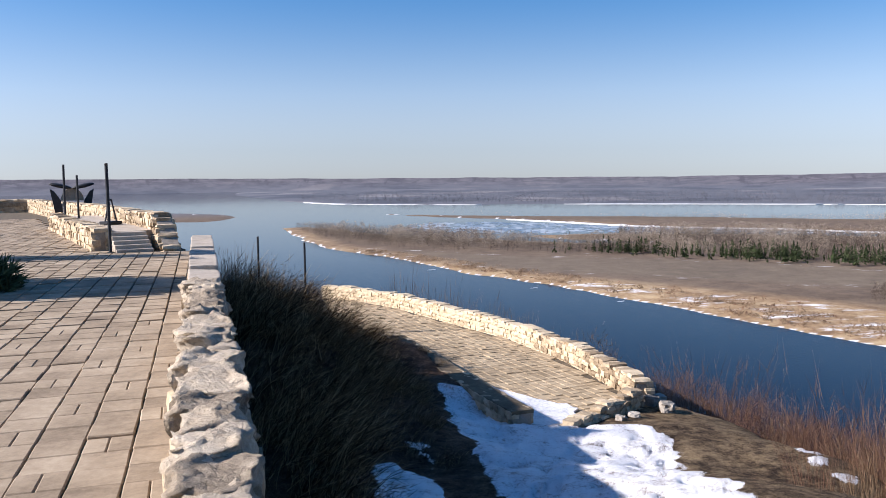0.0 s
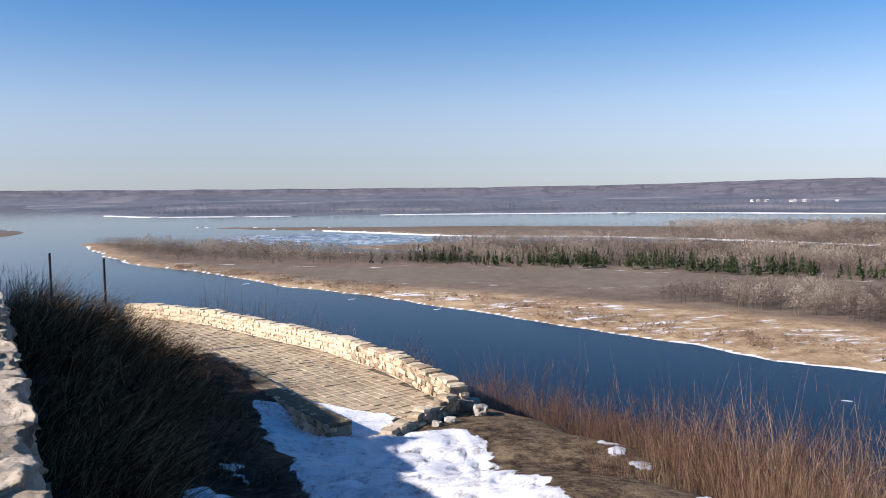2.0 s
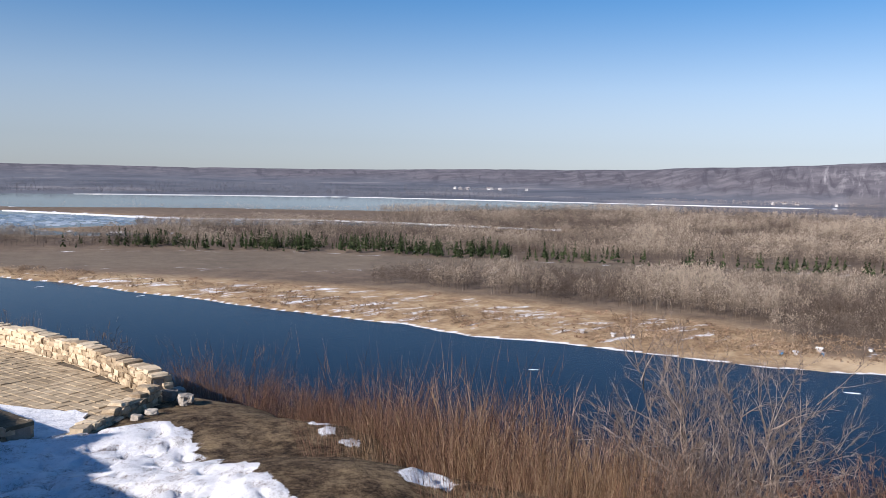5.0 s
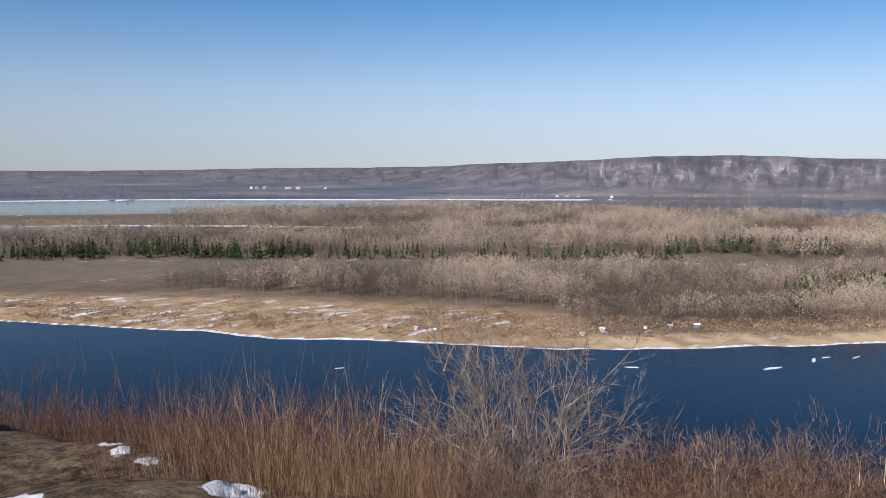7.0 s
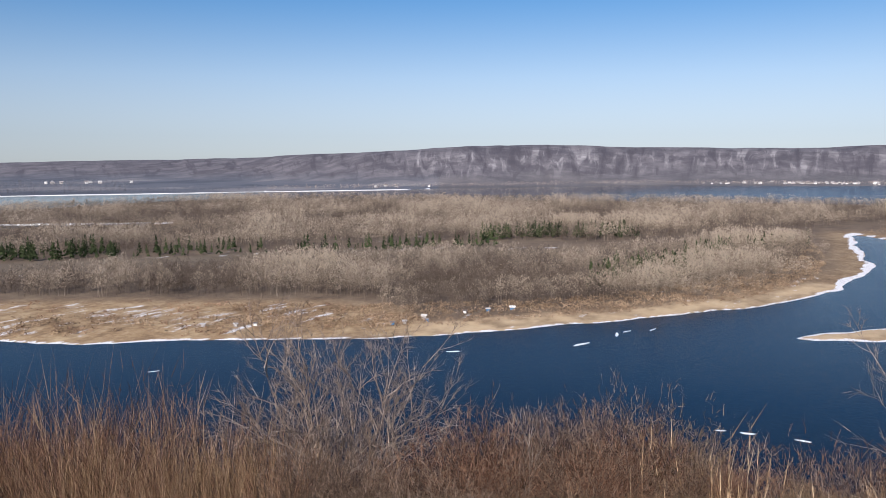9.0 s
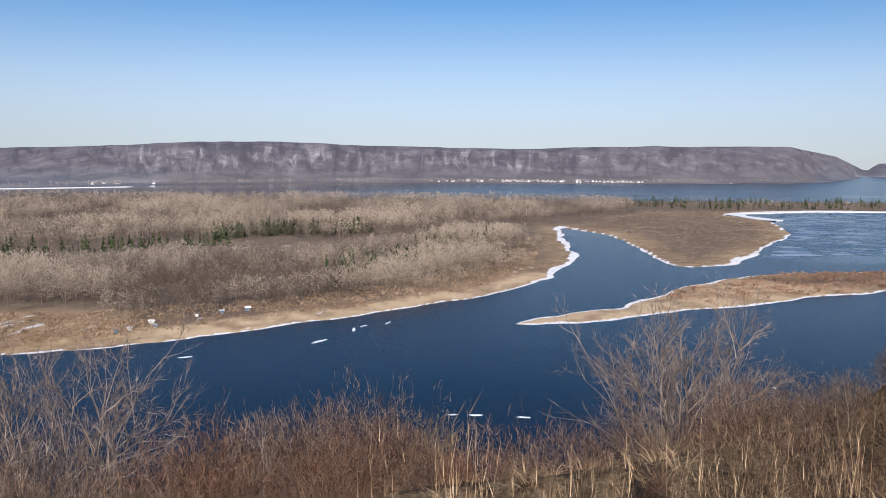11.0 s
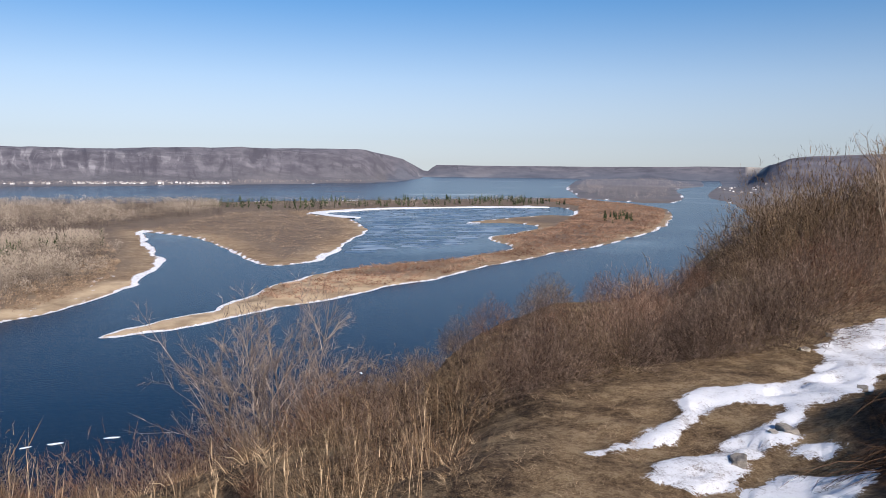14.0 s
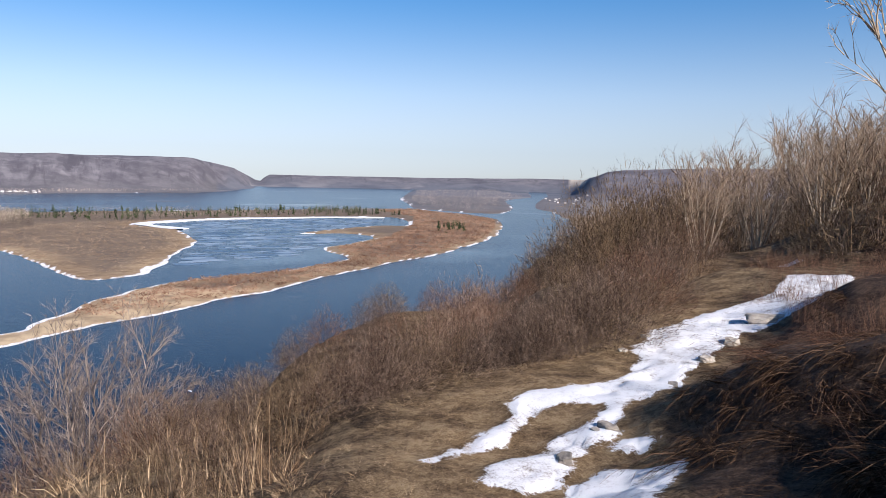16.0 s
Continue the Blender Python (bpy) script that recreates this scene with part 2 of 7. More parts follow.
BANK_GRASS = surface("bank_grass", (0.035, 0.02, 0.012), (0.10, 0.062, 0.036), (0.22, 0.15, 0.09), 1.0, 0.85, 0.0, 0.0, 3.0, "World", "island", spread=0.6)
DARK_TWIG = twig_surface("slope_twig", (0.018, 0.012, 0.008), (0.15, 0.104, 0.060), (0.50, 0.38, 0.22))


def crown_surface(name, dark, mid, light):
    """Far plants: one tone a plant."""
    m, t, b = nodes_of(name)
    t.nodes.remove(b)
    tone = t.nodes.new("ShaderNodeAttribute")
    tone.attribute_name = "tone"
    return thin_growth(m, t, ramp(t, tone.outputs["Fac"], [(0.05, dark), (0.5, mid), (0.95, light)]), 0.28)


FAR_WOOD = crown_surface("far_bare_wood", (0.08, 0.061, 0.048), (0.235, 0.187, 0.146), (0.43, 0.355, 0.272))
FAR_SCRUB = crown_surface("far_brown_scrub", (0.16, 0.108, 0.070), (0.33, 0.235, 0.155), (0.50, 0.375, 0.25))
# bare wood greyed for distance: the haze is in its tones
HAZED_WOOD = crown_surface("hazed_far_wood", (0.11, 0.108, 0.122), (0.17, 0.167, 0.182), (0.26, 0.25, 0.26))
PALE_WOOD = crown_surface("pale_far_wood", (0.28, 0.225, 0.195), (0.42, 0.345, 0.30), (0.56, 0.47, 0.40))
FAR_RED = crown_surface("far_red_scrub", (0.11, 0.060, 0.040), (0.29, 0.172, 0.112), (0.50, 0.335, 0.225))
FAR_PINE = crown_surface("far_pine", (0.022, 0.030, 0.016), (0.048, 0.064, 0.030), (0.09, 0.11, 0.05))
JUNIPER = surface("juniper_green", (0.02, 0.035, 0.018), (0.04, 0.065, 0.03), (0.07, 0.10, 0.05), 3.0, 0.8, 0.0, 0.0, 4.0, "World", "island", spread=0.4)
PLASTER = surface("white_plaster", (0.34, 0.31, 0.29), (0.52, 0.50, 0.47), (0.74, 0.72, 0.68), 0.3, 0.8, 0.0, 0.0, 6.0, "World", "object", spread=0.5)
ROOF = surface("roof_sheet", (0.14, 0.12, 0.115), (0.25, 0.22, 0.21), (0.40, 0.38, 0.37), 0.3, 0.7, 0.0, 0.0, 6.0, "World", "object", spread=0.8)
BLUE_PAINT = surface("blue_paint", (0.06, 0.13, 0.24), (0.10, 0.21, 0.36), (0.18, 0.30, 0.45), 1.0, 0.6, 0.0, 0.0, 6.0)
GLASS_DARK = surface("dark_window", (0.02, 0.025, 0.03), (0.03, 0.035, 0.04), (0.05, 0.055, 0.06), 1.0, 0.2, 0.0, 0.0, 6.0)

# ---- the lie of the land ----
# The low island across the near channel, outline in stretches (metres from the first eye, x right, y ahead).
MAIN_SHORE = [(-238, 1197), (-157, 930), (-108, 824), (-44, 732), (6, 638), (47, 575), (80, 528), (108, 482), (130, 443), (149, 408),
              (175, 358), (194, 326), (218, 283), (244, 246), (265, 213), (289, 180), (312, 156), (344, 127), (383, 97), (420, 68), (460, 47),
              (526, 25), (615, 12), (765, 25), (890, 38)]
CAPE = [(812, -12), (712, -34), (598, -52), (592, -83), (636, -112), (748, -153), (873, -195), (1052, -215), (1174, -181), (1284, -320), (1309, -529), (1295, -640)]
LAGOON_SIDE = [(1085, -563), (1080, -500), (961, -343), (950, -400), (867, -407), (760, -296), (679, -289), (637, -258), (596, -204), (575, -152), (550, -105), (498, -59), (457, -35), (419, -14), (399, 8), (378, 30)]
SPIT = [(358, 36), (363, 12), (381, -13), (406, -42), (431, -76), (463, -116), (494, -161), (557, -226), (614, -299), (676, -387), (837, -551),
        (1016, -687), (1200, -800), (1350, -838), (1459, -831)]
FAR_SIDE = [(1631, -845), (1640, -700), (1580, -400), (1540, -150), (1474, 142), (1420, 500), (1330, 900), (1219, 1186), (950, 1220), (686, 1252), (435, 1386), (218, 1455), (-30, 1555), (-149, 1640)]
STRIP_SOUTH = [(-149, 1635), (-19, 1479), (108, 1374), (205, 1250), (292, 1140), (444, 1057), (565, 950), (640, 850), (690, 775)]
BACK_WATER = STRIP_SOUTH[1:] + [(675, 765), (610, 830), (520, 905), (420, 960), (300, 1000), (180, 1012), (102, 985), (150, 930), (230, 885), (200, 868), (110, 905), (20, 985), (-95, 1060), (-153, 1170)]
ISLAND = smooth_line(MAIN_SHORE + CAPE + LAGOON_SIDE + SPIT + FAR_SIDE + BACK_WATER, 4)
ISLET = smooth_line([(-394, 1482), (-428, 1380), (-537, 1420), (-800, 1500), (-900, 1700), (-691, 1800), (-453, 1650)], 5)
FAR_BANK = smooth_line([(-971, 3687), (-640, 2900), (-500, 2560), (-295, 2250), (22, 2090), (340, 2040), (657, 1946), (987, 1801), (1451, 1412), (1859, 1069),
                        (2330, 650), (2433, 233), (2686, -280), (2987, -743), (3600, -1020), (4110, -1254)], 4, closed=False)
FAR_BANK = np.vstack([FAR_BANK, [(4600, -1250), (6500, -1500), (6500, 6500), (-1500, 6500)]])
FAR_PLAIN = smooth_line([(1650, -870), (1400, -925), (1700, -1180), (2242, -1530), (2597, -1892)], 4, closed=False)
FAR_PLAIN = np.vstack([FAR_PLAIN, [(5000, -3600), (6500, -3600), (6500, -2600), (4200, -2250), (3357, -1740), (2300, -1160)]])
BAR = smooth_line([(4445, -1790), (4153, -1853), (4043, -2067), (4200, -2100), (4500, -1950)], 4)
NEAR_BANK = smooth_line([(-2600, 2600), (-900, 900), (-300, 400), (-60, 215), (50, 150), (120, 80), (150, 0), (165, -70), (220, -170), (340, -300), (540, -470),
                         (820, -690), (1150, -925), (1440, -1110), (1640, -1210), (2000, -1480), (2400, -1800), (2700, -2050), (3200, -2420)], 4, closed=False)
NEAR_BANK = np.vstack([NEAR_BANK, [(5200, -3950), (6500, -6500), (-6500, -6500), (-6500, 6500)]])
FAR_RIM = np.array([(r * math.sin(radians(a)), r * math.cos(radians(a))) for r, span in ((4620, range(-60, 131, 10)), (7000, range(130, -61, -10))) for a in span], float)
LEFT_COAST = np.array([(-6500, 3900), (-4200, 3600), (-3300, 4200), (-2600, 5200), (-2500, 6500), (-6500, 6500)], float)

# Hills against the sky: azimuth, foot, crest (metres away), height of the crest over eye level (degrees).
HILLS = np.array([(-180, 4500, 4900, 0.1), (-40, 4400, 4900, 0.08), (-27, 4500, 4900, 0.05), (-15, 4600, 4920, -0.05), (0, 4500, 4920, -0.15), (16, 4300, 4900, -0.22), (28, 3900, 4800, -0.14),
                  (36, 3300, 4500, 0.05), (42, 3000, 4300, 0.12), (47, 2750, 4000, 0.24), (51, 2500, 3500, 0.5), (56, 2300, 3150, 0.66), (62, 2330, 3080, 0.98),
                  (67, 2480, 3150, 1.08), (72, 2560, 3250, 0.9), (84, 2640, 3350, 0.7), (94, 2820, 3500, 0.95)])
HILLS = np.vstack([HILLS, [(102.4, 3150, 3700, 0.9), (105.2, 3750, 4100, 0.28), (106.9, 4150, 4300, -0.75), (107.5, 4600, 4900, -0.13), (116, 4560, 4900, -0.14), (122, 4500, 4900, -0.10), (126, 4400, 4900, -0.02), (180, 4400, 4900, 0.0)]])
TOWN_HILL = np.array([(-180, 2500, 3200, -1.4), (125.2, 2500, 3200, -1.4), (126.6, 2450, 3200, -1.0), (128, 2400, 3200, -1.3), (129.3, 2350, 3200, -0.6), (130.1, 2320, 3180, 0.1), (131.3, 2300, 3150, 0.55), (133, 2300, 3150, 0.75), (137, 2300, 3150, 0.9), (146, 2300, 3100, 1.1), (180, 2300, 3100, 1.0)])

# The brow that the viewpoint stands on: spot heights (azimuth, distance, height).
SPOTS = [(-17, 2, -0.9), (-16, 6, -1.9), (-14, 12, -1.8), (-13, 20, -1.6), (-13, 30, -1.9), (-8, 4, -2.5), (-8, 9, -3.0), (-8, 16, -3.0), (-8, 26, -3.0), (-8, 40, -4.6),
         (0, 5, -2.5), (0, 10, -3.2), (0, 16, -3.5), (-2, 24, -3.8), (-3, 32, -4.2), (5, 8, -2.5), (5, 13, -3.1), (7, 19, -4.1), (7, 22, -4.4), (13, 5, -1.6), (14, 12, -2.8),
         (14, 19, -4.15), (13, 24, -4.4), (25, 5, -1.4), (24, 12, -2.5), (24, 19, -4.2)]
SPOTS += [(0, 41, -5.8), (6, 35.5, -5.6), (11, 30, -5.4), (16.5, 26.5, -5.2), (-6, 49, -6.4), (30, 24, -6.5), (40, 5, -1.3), (40, 11, -3.0), (40, 18, -6.0), (60, 5, -1.3), (60, 10, -3.1), (60, 16, -6.0), (85, 5, -1.0), (85, 9, -2.1), (85, 15, -5.0),
          (100, 5, -0.5), (102, 9, -1.0), (103, 14, -3.2), (114, 6.6, -0.2), (119, 9, -0.3), (122, 8, -0.3), (126, 9.5, -0.2), (118, 14, -1.2)]
SPOTS += [(122, 20, -1.6), (121, 28, -4.0), (134, 10, -0.15), (138, 14, -0.1), (135, 13, -0.15), (128, 7, -0.3), (143.5, 20, 0.35), (128, 20, -0.3), (138, 26, -0.2), (134, 35, -0.8), (130, 45, -2.5), (140, 6, 0.3), (150, 8, 1.25), (149, 14, 1.0), (144, 9, 0.75),
          (150, 28, 1.9), (160, 6, 1.5), (-60, 6, -0.15), (-90, 8, -0.15), (-40, 20, -0.15), (-30, 35, -0.15), (-160, 8, 0.0), (180, 8, 0.4), (-120, 12, 0.0)]
SPOTS = np.array([(*az_xy(a, r), z) for a, r, z in SPOTS])
BROW = np.array([(-180, 60), (-40, 70), (-25, 66), (-18, 46), (-12, 44), (-8, 43), (0, 42), (8, 34), (14, 27), (20, 24), (30, 19), (45, 15), (60, 13.5), (90, 13), (103, 15),
                 (112, 19), (120, 25), (126, 35), (131, 55), (136, 120), (145, 300), (180, 400)], float)

WALL_DIR = Vector((-0.2905, 0.9569))         # the parapet runs this way from the viewpoint
TERRACE_Z = -4.3
TERRACE = [(-6.3, 44.5), (-2.5, 40.4), (0.3, 35.9), (2.6, 32.3), (4.3, 28.2), (5.0, 25.7), (5.55, 23.3), (4.6, 22.0), (3.3, 20.7), (2.3, 20.9), (1.6, 22.2), (0.5, 25.0), (-1.7, 30.7), (-6.0, 38.0)]
TERRACE_LINE = np.array(TERRACE, float)


def hill_shape(az, r, rows=HILLS):
    foot, crest, el = (np.interp(az, rows[:, 0], rows[:, k]) for k in (1, 2, 3))
    top = EYE - WATER + crest * np.tan(np.radians(el))
    top = top + 6 * (fbm(az * 0.5, az * 0, 33, 3) - 0.5)
    s = sstep(0, 1, (r - foot) / (crest - foot))
    spur = np.abs(fbm(az * 0.62 + r * 0.0011, r * 0.0009, 31, 3) - 0.5) * 2
    return np.maximum(top, 0) * s * (1 - 0.38 * (1 - s) * (1 - spur)) + np.maximum(r - crest, 0) * 0.004


def brow_height(x, y):
    w = 1.0 / (((x[:, None] - SPOTS[:, 0]) ** 2 + (y[:, None] - SPOTS[:, 1]) ** 2) ** 1.6 + 0.5)
    return (w * SPOTS[:, 2]).sum(1) / w.sum(1)


def land(x, y):
    """Signed distances to the shores of all land."""
    uneven = (fbm(x / 34, y / 34, 71, 4) - 0.5) * 15
    return uneven + np.maximum.reduce([signed(x, y, p) for p in (ISLAND, ISLET, FAR_BANK, FAR_PLAIN, BAR, NEAR_BANK, LEFT_COAST, FAR_RIM)])


def ground_z(x, y, shore=None):
    x, y = np.atleast_1d(np.asarray(x, float)), np.atleast_1d(np.asarray(y, float))
    r, az = np.hypot(x, y), np.degrees(np.arctan2(x, y))
    z = np.full(x.shape, -1e3)
    far = r > 60
    if far.any():
        sd = land(x[far], y[far]) if shore is None else shore[far]
        flat = WATER + np.clip(sd * 0.06, -4, 1.3) + np.where(sd > 0, 1, 0) * (fbm(x[far] / 40, y[far] / 40, 3) - 0.4) * np.clip(sd / 30, 0, 1) * 1.6
        z[far] = flat + np.where((sd > 0) & (r[far] > 1500), np.maximum(hill_shape(az[far], r[far]), hill_shape(az[far], r[far], TOWN_HILL) * sstep(0, 220, sd)), 0)
    close = r < 900
    if close.any():
        xc, yc, rc, ac = x[close], y[close], r[close], az[close]
        edge = np.interp(ac, BROW[:, 0], BROW[:, 1])
        k = np.minimum(1, edge / np.maximum(rc, 1e-6))
        base = brow_height(xc * k, yc * k)
        over = np.maximum(rc - edge, 0)
        slope = base - 0.62 * over + ((fbm(xc / 2.6, yc / 2.6, 9) - 0.5) * 0.12 + (fbm(xc / 0.6, yc / 0.6, 10, 3) - 0.5) * 0.10) * np.clip((rc - 1.5) / 4, 0, 1)
        z[close] = np.maximum(z[close], slope)
        side = xc * WALL_DIR[1] - yc * WALL_DIR[0]        # metres to the right of the parapet's line
        upper = (side < -0.1) & (yc > -8) & (rc < 66) & (xc > -40)
        z[close] = np.where(upper, np.minimum(z[close], -0.14), z[close])
        near_t = (np.abs(xc) < 12) & (yc > 15) & (yc < 50)
        if near_t.any():
            d = signed(xc[near_t], yc[near_t], TERRACE_LINE)
            zz = z[close]
            zz[near_t] = np.where(d > -0.3, np.minimum(zz[near_t], TERRACE_Z - 0.12), zz[near_t])
            z[close] = zz
    return z


def gz(x, y):
    return float(ground_z([x], [y])[0])


def in_shape(x, y, points):
    return signed(np.atleast_1d(np.asarray(x, float)), np.atleast_1d(np.asarray(y, float)), np.array(points, float))


# Cover of the plain: outlines of meadow, straw meadow and woods.
MEADOW = [(-82, 829), (56, 735), (236, 672), (351, 570), (487, 445), (600, 330), (640, 200), (590, 170), (482, 300), (370, 465), (287, 500), (125, 585), (29, 639)]
STRAW_FIELD = [(-60, 720), (60, 600), (150, 520), (232, 436), (285, 350), (330, 258), (330, 215), (300, 190), (240, 255), (190, 335), (130, 445), (60, 560), (-30, 690)]
GROVE = [(236, 452), (260, 420), (293, 358), (340, 272), (345, 200), (400, 130), (470, 90), (540, 62), (620, 60), (760, 60), (740, 130), (640, 150), (560, 200), (500, 290), (430, 370), (330, 450), (255, 470)]
BACK_WOOD = [(-190, 1110), (-120, 960), (-60, 880), (60, 770), (240, 700), (360, 600), (500, 480), (640, 360), (700, 230), (860, 110), (980, 60), (1150, -60), (1420, -60), (1440, 150),
             (1390, 500), (1300, 900), (1190, 1150), (950, 1190), (690, 1215), (600, 1160), (660, 1010), (420, 1000), (240, 1090), (190, 890), (130, 850), (60, 920), (0, 1040), (-90, 1050)]
NARROW_WOOD = [(-60, 1560), (100, 1440), (260, 1370), (500, 1140), (620, 1180), (900, 1190), (680, 1235), (430, 1370), (220, 1418), (40, 1500)]
STRIP_WOOD = [(1190, -150), (1300, -310), (1330, -520), (1320, -680), (1560, -690), (1530, -400), (1490, -120), (1430, 60)]
SNOWY_CAPE = [(515, 25), (610, 5), (760, 18), (890, 30), (900, 70), (700, 62), (590, 60), (520, 45)]
SAND_SPIT = [(352, 38), (378, 36), (420, -6), (470, -40), (520, -75), (500, -150), (460, -112), (430, -74), (404, -42), (378, -10)]
SAND_BANK = [(285, 178), (312, 152), (383, 94), (460, 44), (526, 22), (530, 36), (462, 62), (390, 112), (330, 165), (300, 192)]

# The ground: one sheet from the viewpoint to the horizon, on rings that widen outwards.
angles = np.concatenate([np.arange(-34, 154, 0.3), np.arange(156, 324, 3.0)])
rings = np.concatenate([np.geomspace(0.7, 5, 44), np.geomspace(5.1, 26, 165), np.geomspace(26.4, 62, 46), np.geomspace(64, 215, 22), 75.0 / np.linspace(75 / 220, 75 / 4985, 195)])
A, Rr = np.meshgrid(np.radians(angles), rings)
gx, gy = (Rr * np.sin(A)).ravel(), (Rr * np.cos(A)).ravel()
raz = np.degrees(np.arctan2(gx, gy))
rr = Rr.ravel()
shore = np.full(gx.shape, 99.0)
out = rr > 55
shore[out] = land(gx[out], gy[out])
gzz = ground_z(gx, gy, shore)
na, nr = len(angles), len(rings)
i, j = np.meshgrid(np.arange(nr - 1), np.arange(na), indexing="ij")
q = np.stack([i * na + j, i * na + (j + 1) % na, (i + 1) * na + (j + 1) % na, (i + 1) * na + j], -1).reshape(-1, 4)
tri = [(k, len(gx), (k + 1) % na) for k in range(na)]

plain = (rr > 150) & (shore < 5000)
hill_rel = np.clip((gzz - WATER) / np.maximum(1, EYE - WATER + np.interp(raz, HILLS[:, 0], HILLS[:, 2]) * np.tan(np.radians(np.interp(raz, HILLS[:, 0], HILLS[:, 3])))), 0, 1)
hill_rel = np.where(raz > 125, np.clip((gzz - WATER) / 130, 0, 1), hill_rel)
hill = np.where((rr > 1500) & (shore > 0), np.clip((gzz - WATER - 4) / 25, 0, 1), 0)
ice_w = 0.5 + 3.4 * fbm(gx / 24, gy / 24, 5) ** 1.5 + rr * 0.0026
far_ice = np.abs(signed(gx, gy, FAR_BANK)) < 130
ice_w = np.where(far_ice, 2, ice_w)
strip_d = np.min([np.hypot(gx - x, gy - y) for x, y in smooth_line(STRIP_SOUTH, 14, closed=False)], 0)
ice_w = np.where(strip_d < 60, 6, ice_w)
cape = in_shape(gx, gy, SNOWY_CAPE)
ice_w = np.where(signed(gx, gy, NEAR_BANK) > -25, 0.8, ice_w)
ice_w = ice_w + np.clip((cape + 30) / 30, 0, 1) * 5 * fbm(gx / 22, gy / 22, 17) * 1.6 + sstep(100, 0, np.hypot(gx - 640, gy + 110)) * 5
near_hill = (rr < 260) & (gzz > WATER + 5)
snow = np.where(plain & ~near_hill, sstep(ice_w, ice_w * 0.55, shore) * sstep(-1.5, 0.2, shore) * sstep(3200, 2600, rr), 0)
straw_d = in_shape(gx, gy, STRAW_FIELD)
meadow_d = in_shape(gx, gy, MEADOW)
grove_d = in_shape(gx, gy, GROVE)
wood_d = np.maximum.reduce([in_shape(gx, gy, w) for w in (BACK_WOOD, NARROW_WOOD, STRIP_WOOD)])
thaw = np.clip((straw_d + 8) / 20, 0, 1) * 0.62
thaw = np.maximum(thaw, sstep(34, 4, np.abs(meadow_d)) * (gy > 80) * sstep(5, -5, straw_d) * 0.50)
thaw = np.maximum(thaw, np.where(wood_d > 0, 0.34, 0) * sstep(200, 300, rr))
thaw = np.maximum(thaw, np.where(grove_d > 0, 0.38, 0) * (gy < 190))
thaw = np.maximum(thaw, sstep(60, 10, np.abs(in_shape(gx, gy, SAND_BANK))) * 0.45)
sand = np.maximum(sstep(-12, 6, in_shape(gx, gy, SAND_SPIT)), sstep(-8, 4, in_shape(gx, gy, SAND_BANK)))
sand = sand * (0.3 + 0.7 * sstep(0.36, 0.56, fbm(gx / 9, gy / 9, 95, 4)))
# Snow lying on the brow: on the way down to the terrace and along the path.
WAY_SNOW = [az_xy(a, r) for a, r in ((-0.5, 23.3), (1.0, 23.2), (3.1, 22.2), (5.7, 21.4), (8.3, 21.4), (9.5, 20.6), (12.2, 21.0), (14.6, 20.7), (16.2, 19.9), (16.7, 18.2), (18.8, 14.2), (23.8, 11.7), (24, 8.5), (14, 8.0), (5.5, 11.0), (3.6, 14.0), (2.1, 17.0), (0.3, 20.5))]
WAY_SNOW_B = [az_xy(a, r) for a, r in ((-5.5, 14.6), (-3.7, 15.3), (-1.3, 14.0), (1.5, 11.5), (1.5, 10.0), (-5.0, 11.5))]
WAY_SNOW_C = [az_xy(a, r) for a, r in ((-2.7, 16.8), (-1.6, 16.8), (-0.6, 15.9), (-1.0, 15.5))]
RIM_SNOW = [(-2.6, 32.0), (0.2, 26.6), (2.3, 23.6), (3.6, 22.4), (3.25, 20.9), (2.1, 20.9), (1.2, 22.9), (0.2, 25.6), (-2.4, 31.0)]
PATH_SNOW = [az_xy(a, r) for a, r in ((117.3, 7.5), (121.6, 8.1), (123.6, 8.7), (123.3, 9.2), (125.2, 9.6), (129.1, 10.1), (131.8, 10.5), (132.7, 12.3), (133.5, 13.4), (135.9, 14.7), (138.7, 16.1), (141.1, 17.5), (143.0, 19.6), (145.9, 19.5), (146.0, 17.6), (143.9, 14.8),
                                          (141.7, 14.4), (139.2, 13.4), (136.6, 11.2), (134.3, 9.6), (131.6, 8.8), (131.3, 8.1), (128.9, 7.7), (126.7, 7.0), (124.1, 6.7), (121.4, 6.9), (123.5, 7.6), (125.9, 8.0), (129.0, 8.6), (130.0, 9.1), (126.9, 9.3), (124.4, 8.5), (123.5, 7.9), (120.8, 7.7), (118.0, 7.3))]
PATH_SNOW_B = [az_xy(a, r) for a, r in ((126.0, 5.9), (127.2, 6.6), (130.3, 7.2), (134.6, 7.1), (133.8, 6.2), (132.5, 5.4), (129, 5.2))]
PATH_SNOW_C = [az_xy(a, r) for a, r in ((130.2, 7.8), (131.9, 7.95), (133.8, 7.75), (133.3, 7.55), (131.1, 7.55))]
edge_n = (fbm(gx / 0.55, gy / 0.55, 21) - 0.5) * np.where(raz > 100, 0.34, 0.6)
for shape in (WAY_SNOW, WAY_SNOW_B, WAY_SNOW_C, PATH_SNOW, PATH_SNOW_B, PATH_SNOW_C):
    d = in_shape(gx, gy, shape)
    snow = np.maximum(snow, np.where(rr < 40, sstep(-0.16, 0.16, d + edge_n * 1.0), 0))
